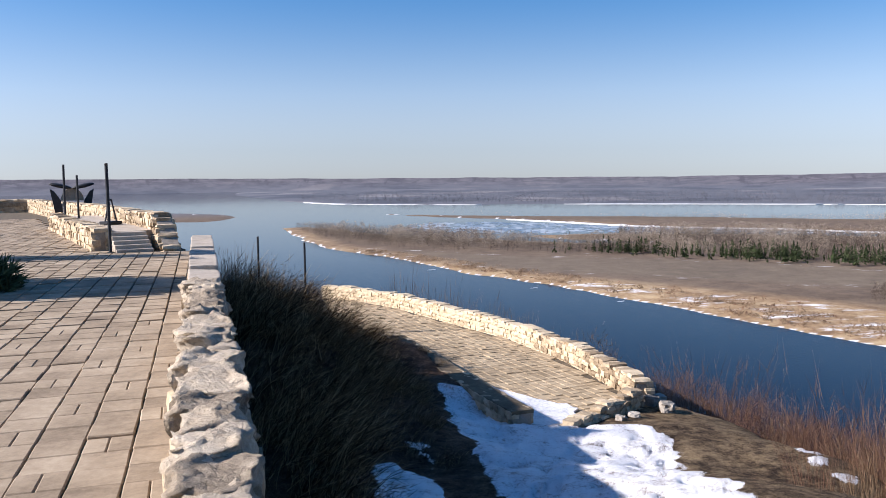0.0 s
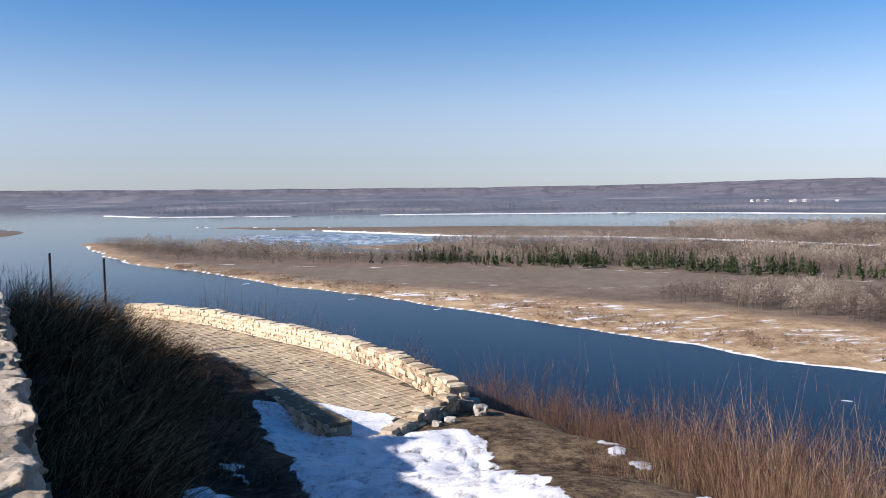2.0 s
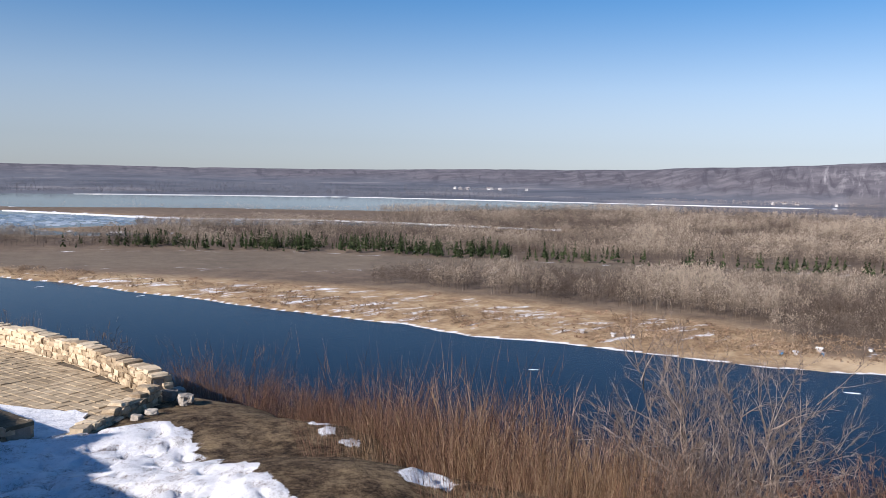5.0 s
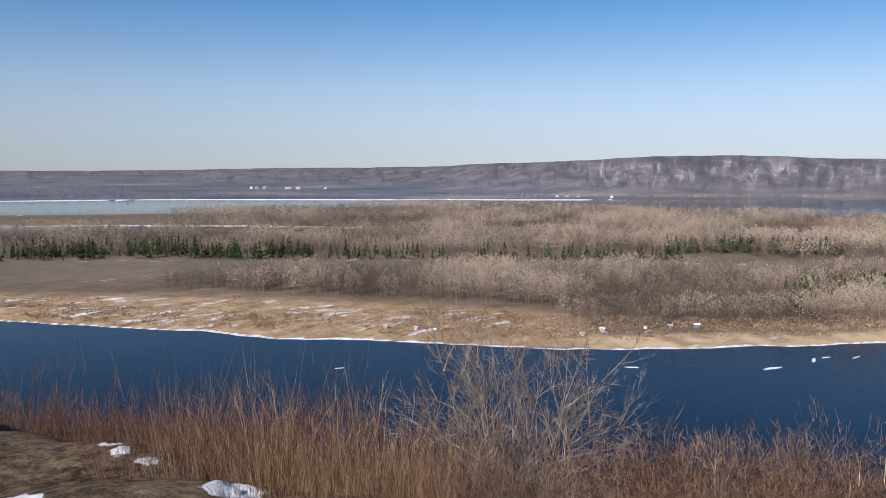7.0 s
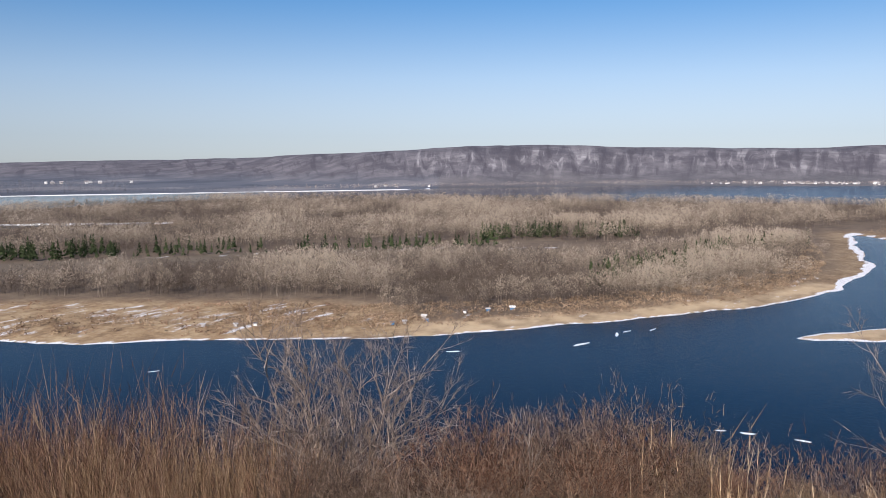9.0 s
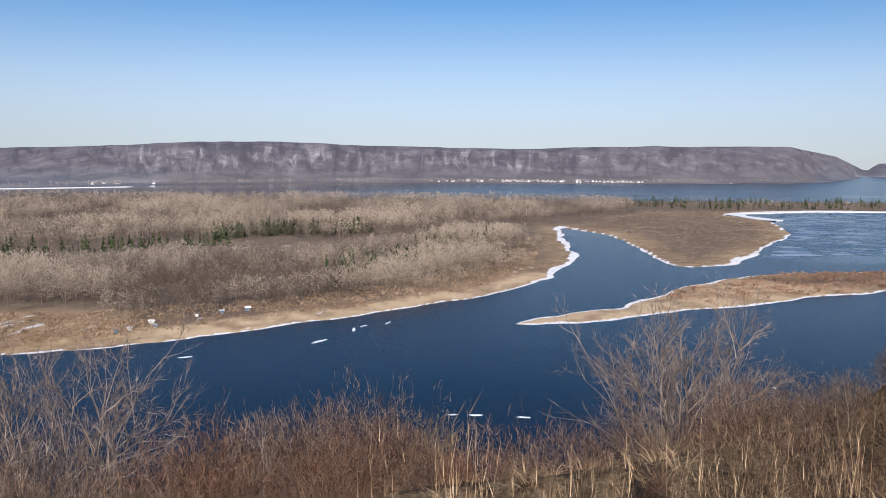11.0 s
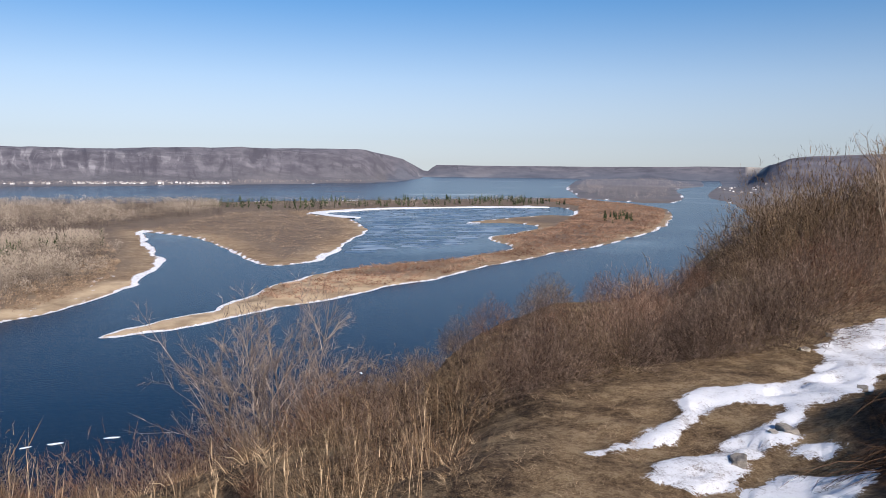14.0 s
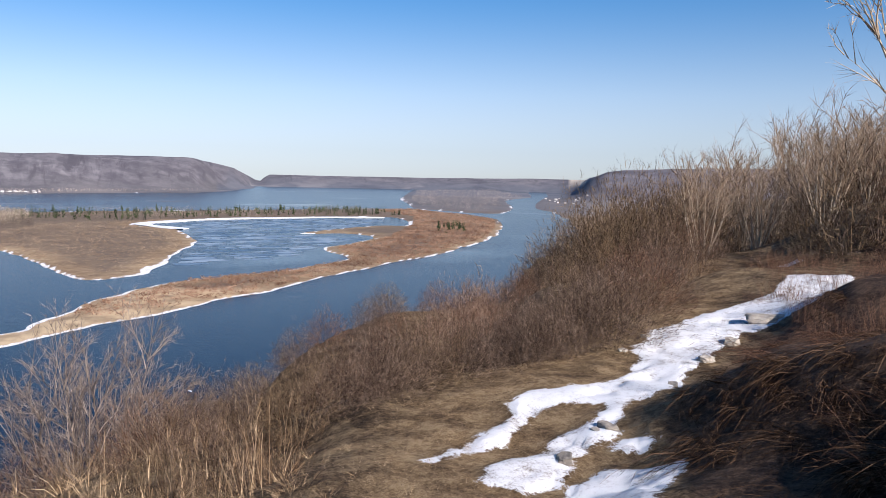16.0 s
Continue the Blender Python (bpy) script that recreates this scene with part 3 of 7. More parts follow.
for a, r0, s in ((25.6, 19.6, 0.45), (27.2, 18.8, 0.5), (24.6, 20.4, 0.4), (30.2, 17.5, 0.45), (32.7, 13.1, 0.6), (35.5, 11.5, 0.6), (38, 10.5, 0.5), (142.6, 25.5, 0.5), (140.6, 34, 0.8)):
    cx, cy = az_xy(a, r0)
    snow = np.maximum(snow, np.where(rr < 40, sstep(s, s * 0.4, np.hypot(gx - cx, gy - cy) + edge_n), 0))
# the lying snow has thickness, hollows and trodden lumps
lumps, prints = fbm(gx / 0.9, gy / 0.9, 61, 3), fbm(gx / 0.27, gy / 0.27, 63, 2)
gzz = gzz + np.where(rr < 60, snow * (0.05 + (0.08 * (lumps - 0.5) - 0.12 * sstep(0.50, 0.28, prints)) * np.where(raz > 100, 0.5, 1.0)), 0)
ground_me = bpy.data.meshes.new("ground")
ground_me.from_pydata(np.vstack([np.stack([gx, gy, gzz], 1), [(0, 0, -0.6)]]).tolist(), [], q.tolist() + tri)
ground_me.polygons.foreach_set("use_smooth", [True] * len(ground_me.polygons))
def cover(name, values):
    a = ground_me.attributes.new(name, "FLOAT", "POINT")
    a.data.foreach_set("value", np.append(np.clip(values, 0, 1), 0).astype(np.float32))


bank_brow = np.where((rr < 900) & (gzz > WATER + 6) & (hill < 0.5), 1.0, 0.0)
dirt_d = in_shape(gx, gy, [az_xy(a, r) for a, r in ((112, 5), (116, 8.5), (124, 12), (131, 18), (137, 28), (143, 28), (139, 18), (136, 11), (128, 6.5), (118, 4))])
# far: where distance haze is put into the ground's colour
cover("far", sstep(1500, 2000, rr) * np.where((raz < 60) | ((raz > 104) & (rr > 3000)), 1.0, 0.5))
cover("snow", snow)
cover("sand", sand)
cover("thaw", np.where(plain, thaw, 0) * (shore > 2))
cover("rise", hill_rel)
cover("straw", np.clip((straw_d + 15) / 25, 0, 1) + np.where(plain, sstep(40, 8, shore) * (rr < 1300), 0) * 0.6)
cover("meadow", sstep(-12, 12, meadow_d))
cover("hillside", hill)
cover("brow", bank_brow)
cover("path", np.where(rr < 60, sstep(-0.8, 0.5, dirt_d), 0))
# bank over the path and slope by the parapet, where shade is painted in
cover("shade_soil", np.where((rr < 26) & (raz > 100), sstep(-0.6, 0.8, raz - np.interp(rr, (3, 4, 6, 8, 10, 14, 18, 24), (131.5, 133.0, 135.0, 133.6, 136.4, 142.5, 145.5, 147.0))), 0) + np.where((rr < 34) & (raz < 6), sstep(6, 1, raz), 0))
cover("screes", np.where(rr > 1500, sstep(0.12, 0.4, hill_rel) * sstep(0.98, 0.86, hill_rel) * sstep(54, 60, raz) * sstep(108, 78, raz), 0))
cliff = (rr > 2500) & (raz > 128.7) & (raz < 130.0)
cover("cliff", np.where(cliff, sstep(0.3, 0.42, hill_rel) * sstep(0.42, 0.55, fbm(gx / 40, gy / 40, 8)) * sstep(0.85, 0.7, hill_rel), 0))


def ground_material():
    m, t, b = nodes_of("ground_cover")

    def at(layer):
        a = t.nodes.new("ShaderNodeAttribute")
        a.attribute_name = layer
        return a.outputs["Fac"]

    big = noise_node(t, 0.012, 5, 0.65, "World").outputs["Fac"]
    mid = noise_node(t, 0.35, 6, 0.7, "World").outputs["Fac"]
    fine = noise_node(t, 14.0, 8, 0.8, "World").outputs["Fac"]
    spots = noise_node(t, 0.07, 4, 0.65, "World").outputs["Fac"]
    broad = calc(t, "ADD", calc(t, "MULTIPLY", big, 0.3), calc(t, "ADD", calc(t, "MULTIPLY", spots, 0.4), calc(t, "MULTIPLY", mid, 0.3)))
    tuft = noise_node(t, 2.6, 5, 0.7, "World").outputs["Fac"]
    speck = noise_node(t, 55.0, 5, 0.75, "World").outputs["Fac"]
    close = calc(t, "ADD", calc(t, "ADD", calc(t, "MULTIPLY", mid, 0.2), calc(t, "MULTIPLY", tuft, 0.3)), calc(t, "ADD", calc(t, "MULTIPLY", fine, 0.28), calc(t, "MULTIPLY", speck, 0.22)))
    col = ramp(t, broad, [(0.32, (0.085, 0.062, 0.045)), (0.5, (0.15, 0.11, 0.078)), (0.66, (0.23, 0.175, 0.12))])
    # distance haze as base colour: far ground and its fields go blue-grey
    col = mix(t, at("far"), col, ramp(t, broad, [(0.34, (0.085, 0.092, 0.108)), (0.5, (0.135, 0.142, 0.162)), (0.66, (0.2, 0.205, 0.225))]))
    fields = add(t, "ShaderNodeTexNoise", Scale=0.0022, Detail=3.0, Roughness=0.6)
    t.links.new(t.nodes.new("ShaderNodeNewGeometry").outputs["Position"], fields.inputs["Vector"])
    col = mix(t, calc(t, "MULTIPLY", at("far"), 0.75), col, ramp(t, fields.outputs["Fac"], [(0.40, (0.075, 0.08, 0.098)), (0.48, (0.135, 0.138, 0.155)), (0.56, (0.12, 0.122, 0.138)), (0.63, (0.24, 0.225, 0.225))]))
    col = mix(t, at("meadow"), col, ramp(t, broad, [(0.34, (0.11, 0.085, 0.06)), (0.5, (0.16, 0.125, 0.09)), (0.66, (0.215, 0.17, 0.12))]))
    col = mix(t, at("straw"), col, ramp(t, broad, [(0.38, (0.15, 0.092, 0.05)), (0.5, (0.33, 0.225, 0.125)), (0.6, (0.48, 0.36, 0.21))]))
    col = mix(t, at("sand"), col, ramp(t, broad, [(0.3, (0.38, 0.27, 0.155)), (0.5, (0.50, 0.37, 0.225)), (0.7, (0.58, 0.45, 0.29))]))
    # hill forest greyed to mauve, with the haze over it in the colour
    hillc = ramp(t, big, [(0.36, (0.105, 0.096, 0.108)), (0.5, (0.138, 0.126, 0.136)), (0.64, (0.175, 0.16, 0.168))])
    place = t.nodes.new("ShaderNodeSeparateXYZ")
    t.links.new(t.nodes.new("ShaderNodeNewGeometry").outputs["Position"], place.inputs[0])
    # ravines run straight down from the crest: pale scree and old snow between tongues of dark forest
    round_ = calc(t, "MULTIPLY", calc(t, "ARCTAN2", place.outputs[0], place.outputs[1]), 57.3)
    lie = t.nodes.new("ShaderNodeCombineXYZ")
    t.links.new(round_, lie.inputs[0])
    t.links.new(calc(t, "MULTIPLY", at("rise"), 1.3), lie.inputs[1])
    ravine = add(t, "ShaderNodeTexNoise", Scale=1.35, Detail=5.0, Roughness=0.6, Distortion=0.6)
    t.links.new(lie.outputs[0], ravine.inputs["Vector"])
    gully = ramp(t, ravine.outputs["Fac"], [(0.52, (0.0,) * 3), (0.61, (0.8,) * 3)])
    tongue = ramp(t, ravine.outputs["Fac"], [(0.36, (0.7,) * 3), (0.47, (0.0,) * 3)])
    crags = noise_node(t, 0.018, 4, 0.6, "World").outputs["Fac"]
    hillc = mix(t, tongue, hillc, (0.062, 0.056, 0.066))
    hillc = mix(t, calc(t, "MULTIPLY", calc(t, "MULTIPLY", at("screes"), gully), ramp(t, crags, [(0.36, (0.35,) * 3), (0.6, (1.0,) * 3)])), hillc, (0.40, 0.375, 0.37))
    forest = noise_node(t, 0.006, 3, 0.6, "World").outputs["Fac"]
    hillc = mix(t, ramp(t, forest, [(0.40, (0.45,) * 3), (0.56, (0.0,) * 3)]), hillc, (0.075, 0.068, 0.078))
    hillc = mix(t, at("cliff"), hillc, (0.62, 0.52, 0.40))
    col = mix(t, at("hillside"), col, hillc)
    browc = ramp(t, close, [(0.44, (0.03, 0.019, 0.011)), (0.485, (0.11, 0.074, 0.042)), (0.52, (0.22, 0.155, 0.087)), (0.57, (0.36, 0.265, 0.15))])
    col = mix(t, at("brow"), col, browc)
    # near-black brown soil that puts the shade of bank and slope into colour
    col = mix(t, at("shade_soil"), col, ramp(t, close, [(0.44, (0.020, 0.012, 0.008)), (0.5, (0.072, 0.044, 0.029)), (0.56, (0.18, 0.115, 0.073))]))
    col = mix(t, calc(t, "MULTIPLY", at("path"), 0.92), col, ramp(t, close, [(0.44, (0.10, 0.062, 0.032)), (0.5, (0.27, 0.178, 0.092)), (0.56, (0.48, 0.345, 0.195))]))
    s = calc(t, "ADD", at("snow"), calc(t, "MULTIPLY", calc(t, "SUBTRACT", close, 0.5), 4.5))
    s = calc(t, "MULTIPLY", calc(t, "SUBTRACT", s, 0.5), 9.0, clamp=True)
    lying = calc(t, "GREATER_THAN", at("snow"), 0.04)
    s = calc(t, "MULTIPLY", s, lying)
    run = t.nodes.new("ShaderNodeMapping")
    run.inputs["Rotation"].default_value = (0, 0, radians(60))
    run.inputs["Scale"].default_value = (0.33, 1.0, 1.0)
    t.links.new(t.nodes.new("ShaderNodeNewGeometry").outputs["Position"], run.inputs["Vector"])
    patchy = add(t, "ShaderNodeTexNoise", Scale=0.11, Detail=8.0, Roughness=0.72)
    t.links.new(run.outputs["Vector"], patchy.inputs["Vector"])
    left = calc(t, "MULTIPLY", calc(t, "SUBTRACT", calc(t, "ADD", patchy.outputs["Fac"], calc(t, "MULTIPLY", at("thaw"), 0.34)), 0.755), 12.0, clamp=True)
    s = calc(t, "MAXIMUM", s, calc(t, "MULTIPLY", left, calc(t, "GREATER_THAN", at("thaw"), 0.05)))
    white = ramp(t, close, [(0.425, (0.20, 0.16, 0.13)), (0.45, (0.50, 0.47, 0.45)), (0.495, (0.78, 0.77, 0.77)), (0.60, (0.88, 0.87, 0.87))])
    col = mix(t, s, col, white)
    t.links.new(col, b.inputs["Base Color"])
    b.inputs["Roughness"].default_value = 0.9
    b.inputs["Specular IOR Level"].default_value = 0.15
    n = add(t, "ShaderNodeBump", Distance=0.22)
    t.links.new(calc(t, "ADD", calc(t, "MULTIPLY", tuft, 0.6), calc(t, "ADD", calc(t, "MULTIPLY", fine, 0.5), calc(t, "MULTIPLY", speck, 0.25))), n.inputs["Height"])
    t.links.new(calc(t, "SUBTRACT", 1.0, calc(t, "MULTIPLY", s, 0.45)), n.inputs["Strength"])
    t.links.new(n.outputs["Normal"], b.inputs["Normal"])
    return m


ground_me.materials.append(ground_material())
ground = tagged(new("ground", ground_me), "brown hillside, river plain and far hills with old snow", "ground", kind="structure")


def water_material():
    """Sheltered and mirror-like upstream, ruffled by wind downstream, with streaks of both."""
    m, t, b = nodes_of("river_water")
    place = t.nodes.new("ShaderNodeSeparateXYZ")
    t.links.new(t.nodes.new("ShaderNodeNewGeometry").outputs["Position"], place.inputs[0])
    patch = noise_node(t, 0.006, 3, 0.5, "World", (1.0, 0.6, 1.0)).outputs["Fac"]
    still = t.nodes.new("ShaderNodeMapRange")
    still.interpolation_type = "SMOOTHSTEP"
    for k, v in ((1, 150.0), (2, 900.0), (3, 0.0), (4, 1.0)):
        still.inputs[k].default_value = v
    t.links.new(place.outputs[1], still.inputs[0])
    calm = calc(t, "MAXIMUM", still.outputs[0], ramp(t, patch, [(0.56, (0.0,) * 3), (0.72, (0.55,) * 3)]))
    b.inputs["Base Color"].default_value = (0.0040, 0.0092, 0.0185, 1)
    b.inputs["Specular IOR Level"].default_value = 0.5
    b.inputs["IOR"].default_value = 1.19
    t.links.new(calc(t, "SUBTRACT", 0.19, calc(t, "MULTIPLY", calm, 0.12)), b.inputs["Roughness"])
    w = noise_node(t, 0.55, 5, 0.65, "World", (1.0, 0.55, 1.0)).outputs["Fac"]
    n = add(t, "ShaderNodeBump", Distance=0.45)
    t.links.new(w, n.inputs["Height"])
    t.links.new(calc(t, "SUBTRACT", 0.25, calc(t, "MULTIPLY", calm, 0.21)), n.inputs["Strength"])
    t.links.new(n.outputs["Normal"], b.inputs["Normal"])
    return m


wbm = bmesh.new()
bmesh.ops.create_circle(wbm, cap_ends=True, segments=96, radius=4980)
bmesh.ops.translate(wbm, vec=(0, 0, WATER), verts=wbm.verts)
water = tagged(new("water", bm_mesh("water", wbm, water_material())), "deep blue calm river water", "river", kind="structure")

# ---- stones, walls and paving ----
rng = np.random.RandomState(7)


def stone_mesh(name, seed, material, cuts=2, rough=0.16, square=0.55):
    """A rough quarried stone of about unit size."""
    bm = bmesh.new()
    bmesh.ops.create_cube(bm, size=1.0)
    bmesh.ops.subdivide_edges(bm, edges=bm.edges[:], cuts=cuts, use_grid_fill=True)
    off = Vector((seed * 7.31, seed * 3.17, seed * 1.93))
    for v in bm.verts:
        p = v.co.copy()
        ball = p.normalized() * 0.62
        p = p.lerp(ball, 1 - square)
        p += Vector((noise.noise(p * 1.7 + off), noise.noise(p * 1.7 + off + Vector((9, 0, 0))), noise.noise(p * 1.7 + off + Vector((0, 9, 0))))) * rough
        p += Vector((noise.noise(p * 5 + off), noise.noise(p * 5 + off + Vector((5, 0, 0))), noise.noise(p * 5 + off + Vector((0, 5, 0))))) * rough * 0.4
        if cuts > 5:
            p += p.normalized() * (noise.noise(p * 11 + off) * 0.055 - abs(noise.noise(p * 3.3 + off)) * 0.12)
        v.co = p
    bmesh.ops.triangulate(bm, faces=bm.faces[:])
    return bm_mesh(name, bm, material, smooth=cuts > 5)


COPING = [stone_mesh("coping_stone", k, LIMESTONE, 9, 0.26, 0.74) for k in range(8)]
RUBBLE = [stone_mesh("rubble_stone", 20 + k, WALL_STONE, 1, 0.17, 0.62) for k in range(10)]
LOOSE = [stone_mesh("stone", 40 + k, BOULDER, 4, 0.22, 0.5) for k in range(5)]


def along(points):
    p = [Vector(v) for v in points]
    lens = [0.0]
    for a, b in zip(p, p[1:]):
        lens.append(lens[-1] + (b - a).length)

    def where(s):
        for k in range(len(p) - 1):
            if s <= lens[k + 1] or k == len(p) - 2:
                u = (s - lens[k]) / max(lens[k + 1] - lens[k], 1e-6)
                return p[k].lerp(p[k + 1], u), (p[k + 1] - p[k]).normalized()
    return lens[-1], where


def core_bm(points, half, z0, z1):
    """A wall's mortar core along a line. z0, z1: functions of the length along it."""
    total, where = along(points)
    n = max(2, int(total / 0.5))
    bm = bmesh.new()
    rows = []
    for k in range(n + 1):
        s = total * k / n
        c, d = where(s)
        side = Vector((d.y, -d.x)) * half
        rows.append([bm.verts.new((*(c + side), z0(s))), bm.verts.new((*(c + side), z1(s))), bm.verts.new((*(c - side), z1(s))), bm.verts.new((*(c - side), z0(s)))])
    for a, b in zip(rows, rows[1:]):
        for k in range(4):
            bm.faces.new((a[k], a[(k + 1) % 4], b[(k + 1) % 4], b[k]))
    bm.faces.new(rows[0][::-1])
    bm.faces.new(rows[-1])
    bmesh.ops.recalc_face_normals(bm, faces=bm.faces[:])
    return bm


def rubble_wall(name, label, points, half, z0, z1, course=0.22, length=0.34, meshes=RUBBLE, top=True, limit=290):
    """A wall of rough stones in uneven courses on a mortar core."""
    total, where = along(points)
    root = tagged(new(name), label, "stone wall")
    part("core", core_bm(points, half - 0.05, z0, lambda s: z1(s) - 0.05), MORTAR, root, "grey lime mortar")
    rest = []
    faces = [(1, 0), (-1, 0)]
    for side, _ in faces:
        z_low = 0.0
        row = 0
        while True:
            s = rng.uniform(-0.1, 0.15)
            any_here = False
            while s < total:
                ln = length * rng.uniform(0.65, 1.5)
                c, d = where(min(max(s + ln / 2, 0), total))
                low, high = z0(s) + row * course, z1(s)
                if low + course * 0.6 <= high:
                    any_here = True
                    h = min(course * rng.uniform(0.9, 1.15), high - low + 0.04)
                    nrm = Vector((d.y, -d.x)) * side
                    pos = c + nrm * (half - 0.08)
                    m = Matrix.Translation((pos.x, pos.y, low + h / 2)) @ Matrix.Rotation(math.atan2(d.y, d.x) + rng.normal(0, 0.06), 4, "Z") @ Matrix.Rotation(rng.normal(0, 0.07), 4, "X") @ Matrix.Diagonal((ln * 1.0, 0.27 * rng.uniform(0.85, 1.15), h * 1.02, 1))
                    rest.append((float(pos.length), m))
                s += ln * 0.98
            row += 1
            if not any_here:
                break
    if top:
        s = 0.0
        while s < total:
            ln = length * rng.uniform(0.9, 1.7)
            c, d = where(min(s + ln / 2, total))
            wide = rng.uniform(0.85, 1.12) * half * 2
            rest.append((float(c.length), Matrix.Translation((c.x, c.y, z1(s) - 0.02 + rng.uniform(-0.02, 0.04))) @ Matrix.Rotation(math.atan2(d.y, d.x) + rng.normal(0, 0.05), 4, "Z") @ Matrix.Diagonal((ln * 1.02, wide, 0.17 * rng.uniform(0.8, 1.4), 1))))
            s += ln * 0.97
    rest.sort(key=lambda v: v[0])
    for _, m in rest[:limit]:
        piece("stone", meshes[rng.randint(len(meshes))], root, m)
    if len(rest) > limit:
        verts, tris = [], []
        for _, m in rest[limit:]:
            me = meshes[rng.randint(len(meshes))]
            b0 = len(verts)
            verts += [m @ v.co for v in me.vertices]
            tris += [tuple(b0 + k for k in p.vertices) for p in me.polygons]
        ob = new("stones", mesh_of("stones", verts, tris, WALL_STONE))
        ob.parent = root
        tagged(ob, kind="stuff")
    return root


# The parapet under the viewpoint: rough limestone copings near, a smooth rendered cap farther on.
def parapet():
    root = tagged(new("parapet_wall"), "long weathered limestone parapet along the paved terrace", "stone wall")
    d = WALL_DIR
    at = lambda s: Vector((0.02, 0.0)) + d * s
    part("core", core_bm([at(-2.5), at(24.4)], 0.20, lambda s: -2.8, lambda s: 0.58), MORTAR, root, "shaded lime mortar")
    ang = math.atan2(d.y, d.x)
    s = -2.2
    while s < 13.6:
        ln = rng.uniform(0.42, 0.85)
        c = at(s + ln / 2)
        z = 0.56 + rng.uniform(-0.025, 0.035)
        m = Matrix.Translation((c.x + rng.normal(0, 0.015), c.y, z)) @ Matrix.Rotation(ang + rng.normal(0, 0.05), 4, "Z") @ Matrix.Rotation(rng.normal(0, 0.04), 4, "Y") @ Matrix.Diagonal((ln * 1.08, 0.52 * rng.uniform(0.9, 1.1), 0.30 * rng.uniform(0.9, 1.2), 1))
        piece("coping_stone", COPING[rng.randint(8)], root, m)
        s += ln * 0.95
    for side in (1, -1):
        for low, h in ((-2.0, 0.4), (-1.65, 0.38), (-1.3, 0.4), (-0.9, 0.38), (-0.52, 0.34), (-0.18, 0.3), (0.12, 0.32)):
            if side < 0 and low < -0.3:
                continue
            s = -2.2 + rng.uniform(0, 0.2)
            while s < 24.0:
                ln = rng.uniform(0.35, 0.75)
                c = at(s + ln / 2) + Vector((d.y, -d.x)) * side * 0.20
                m = Matrix.Translation((c.x, c.y, low + h / 2)) @ Matrix.Rotation(ang + rng.normal(0, 0.06), 4, "Z") @ Matrix.Diagonal((ln, 0.2 * rng.uniform(0.8, 1.3), h, 1))
                piece("face_stone", RUBBLE[rng.randint(10)], root, m)
                s += ln * 0.97
    # rendered cap blocks with a step in the middle
    for s0, s1, top in ((13.7, 16.2, 0.60), (16.25, 20.4, 0.66), (20.45, 24.6, 0.70)):
        bm = box_bm(s1 - s0, 0.56, 0.24, bevel=0.03, segments=2)
        bmesh.ops.subdivide_edges(bm, edges=bm.edges[:], cuts=3, use_grid_fill=True)
        for v in bm.verts:
            v.co += Vector((0, noise.noise(v.co * 2.1), noise.noise(v.co * 1.7 + Vector((4, 0, 0))))) * 0.03
        c = at((s0 + s1) / 2)
        ob = part("cap_block", bm, CAP, root, "smooth sand-coloured rendered cap")
        ob.matrix_basis = Matrix.Translation((c.x, c.y, top - 0.12)) @ Matrix.Rotation(ang, 4, "Z")
    return root


parapet()

# The lower lookout: curved rubble wall, low kerb block, broken stub of wall.
CURVE = [tuple(v) for v in smooth_line([(-6.6, 44.9), (-2.3, 40.8), (0.6, 36.2), (2.9, 32.5), (4.6, 28.4), (5.3, 25.7), (5.85, 23.2)], 5, closed=False)]
rubble_wall("terrace_wall", "curved wall of pale yellow limestone rubble round the lower lookout", CURVE[::-1], 0.27, lambda s: TERRACE_Z - 0.4, lambda s: TERRACE_Z + 0.56 + 0.03 * math.sin(s * 1.7), 0.19, 0.27)
rubble_wall("broken_wall", "low broken stub of stone wall beside snow", [(5.6, 22.9), (4.5, 21.8), (3.3, 20.5)], 0.2, lambda s: TERRACE_Z - 0.4, lambda s: TERRACE_Z + 0.34 - 0.06 * s + 0.07 * math.sin(s * 5), 0.17, 0.26)
kerb = rubble_wall("kerb_wall", "low stone retaining wall with a flat earth-covered top", [(2.0, 20.55), (1.25, 22.3), (0.2, 25.0), (-1.9, 30.6)], 0.32, lambda s: TERRACE_Z - 0.5, lambda s: TERRACE_Z + 0.48, 0.2, 0.3, top=False)
bm = core_bm([(2.02, 20.5), (1.25, 22.3), (0.2, 25.0), (-1.9, 30.6)], 0.33, lambda s: TERRACE_Z + 0.42, lambda s: TERRACE_Z + 0.52)
part("top_slab", bm, EARTH, kerb, "flat top under a skin of earth and dead grass")
for (x, y), s in (((6.35, 22.5), 0.36), ((6.0, 23.2), 0.4), ((6.5, 23.9), 0.3), ((5.2, 21.6), 0.22), ((4.7, 21.0), 0.2)):
    ob = new("boulder", LOOSE[rng.randint(5)])
    ob.matrix_basis = Matrix.Translation((x, y, gz(x, y) + s * 0.3)) @ Matrix.Rotation(rng.uniform(0, 6), 4, "Z") @ Matrix.Diagonal((s * 1.3, s, s * 0.8, 1))
    tagged(ob, "pale loose limestone block on bare earth", "stone", "loose stones")

# Upper paving: square slabs in rows along the parapet.
upper = tagged(new("upper_paving"), "worn sand-coloured square paving slabs with dark joints", "pavement", kind="structure")
bed = bmesh.new()
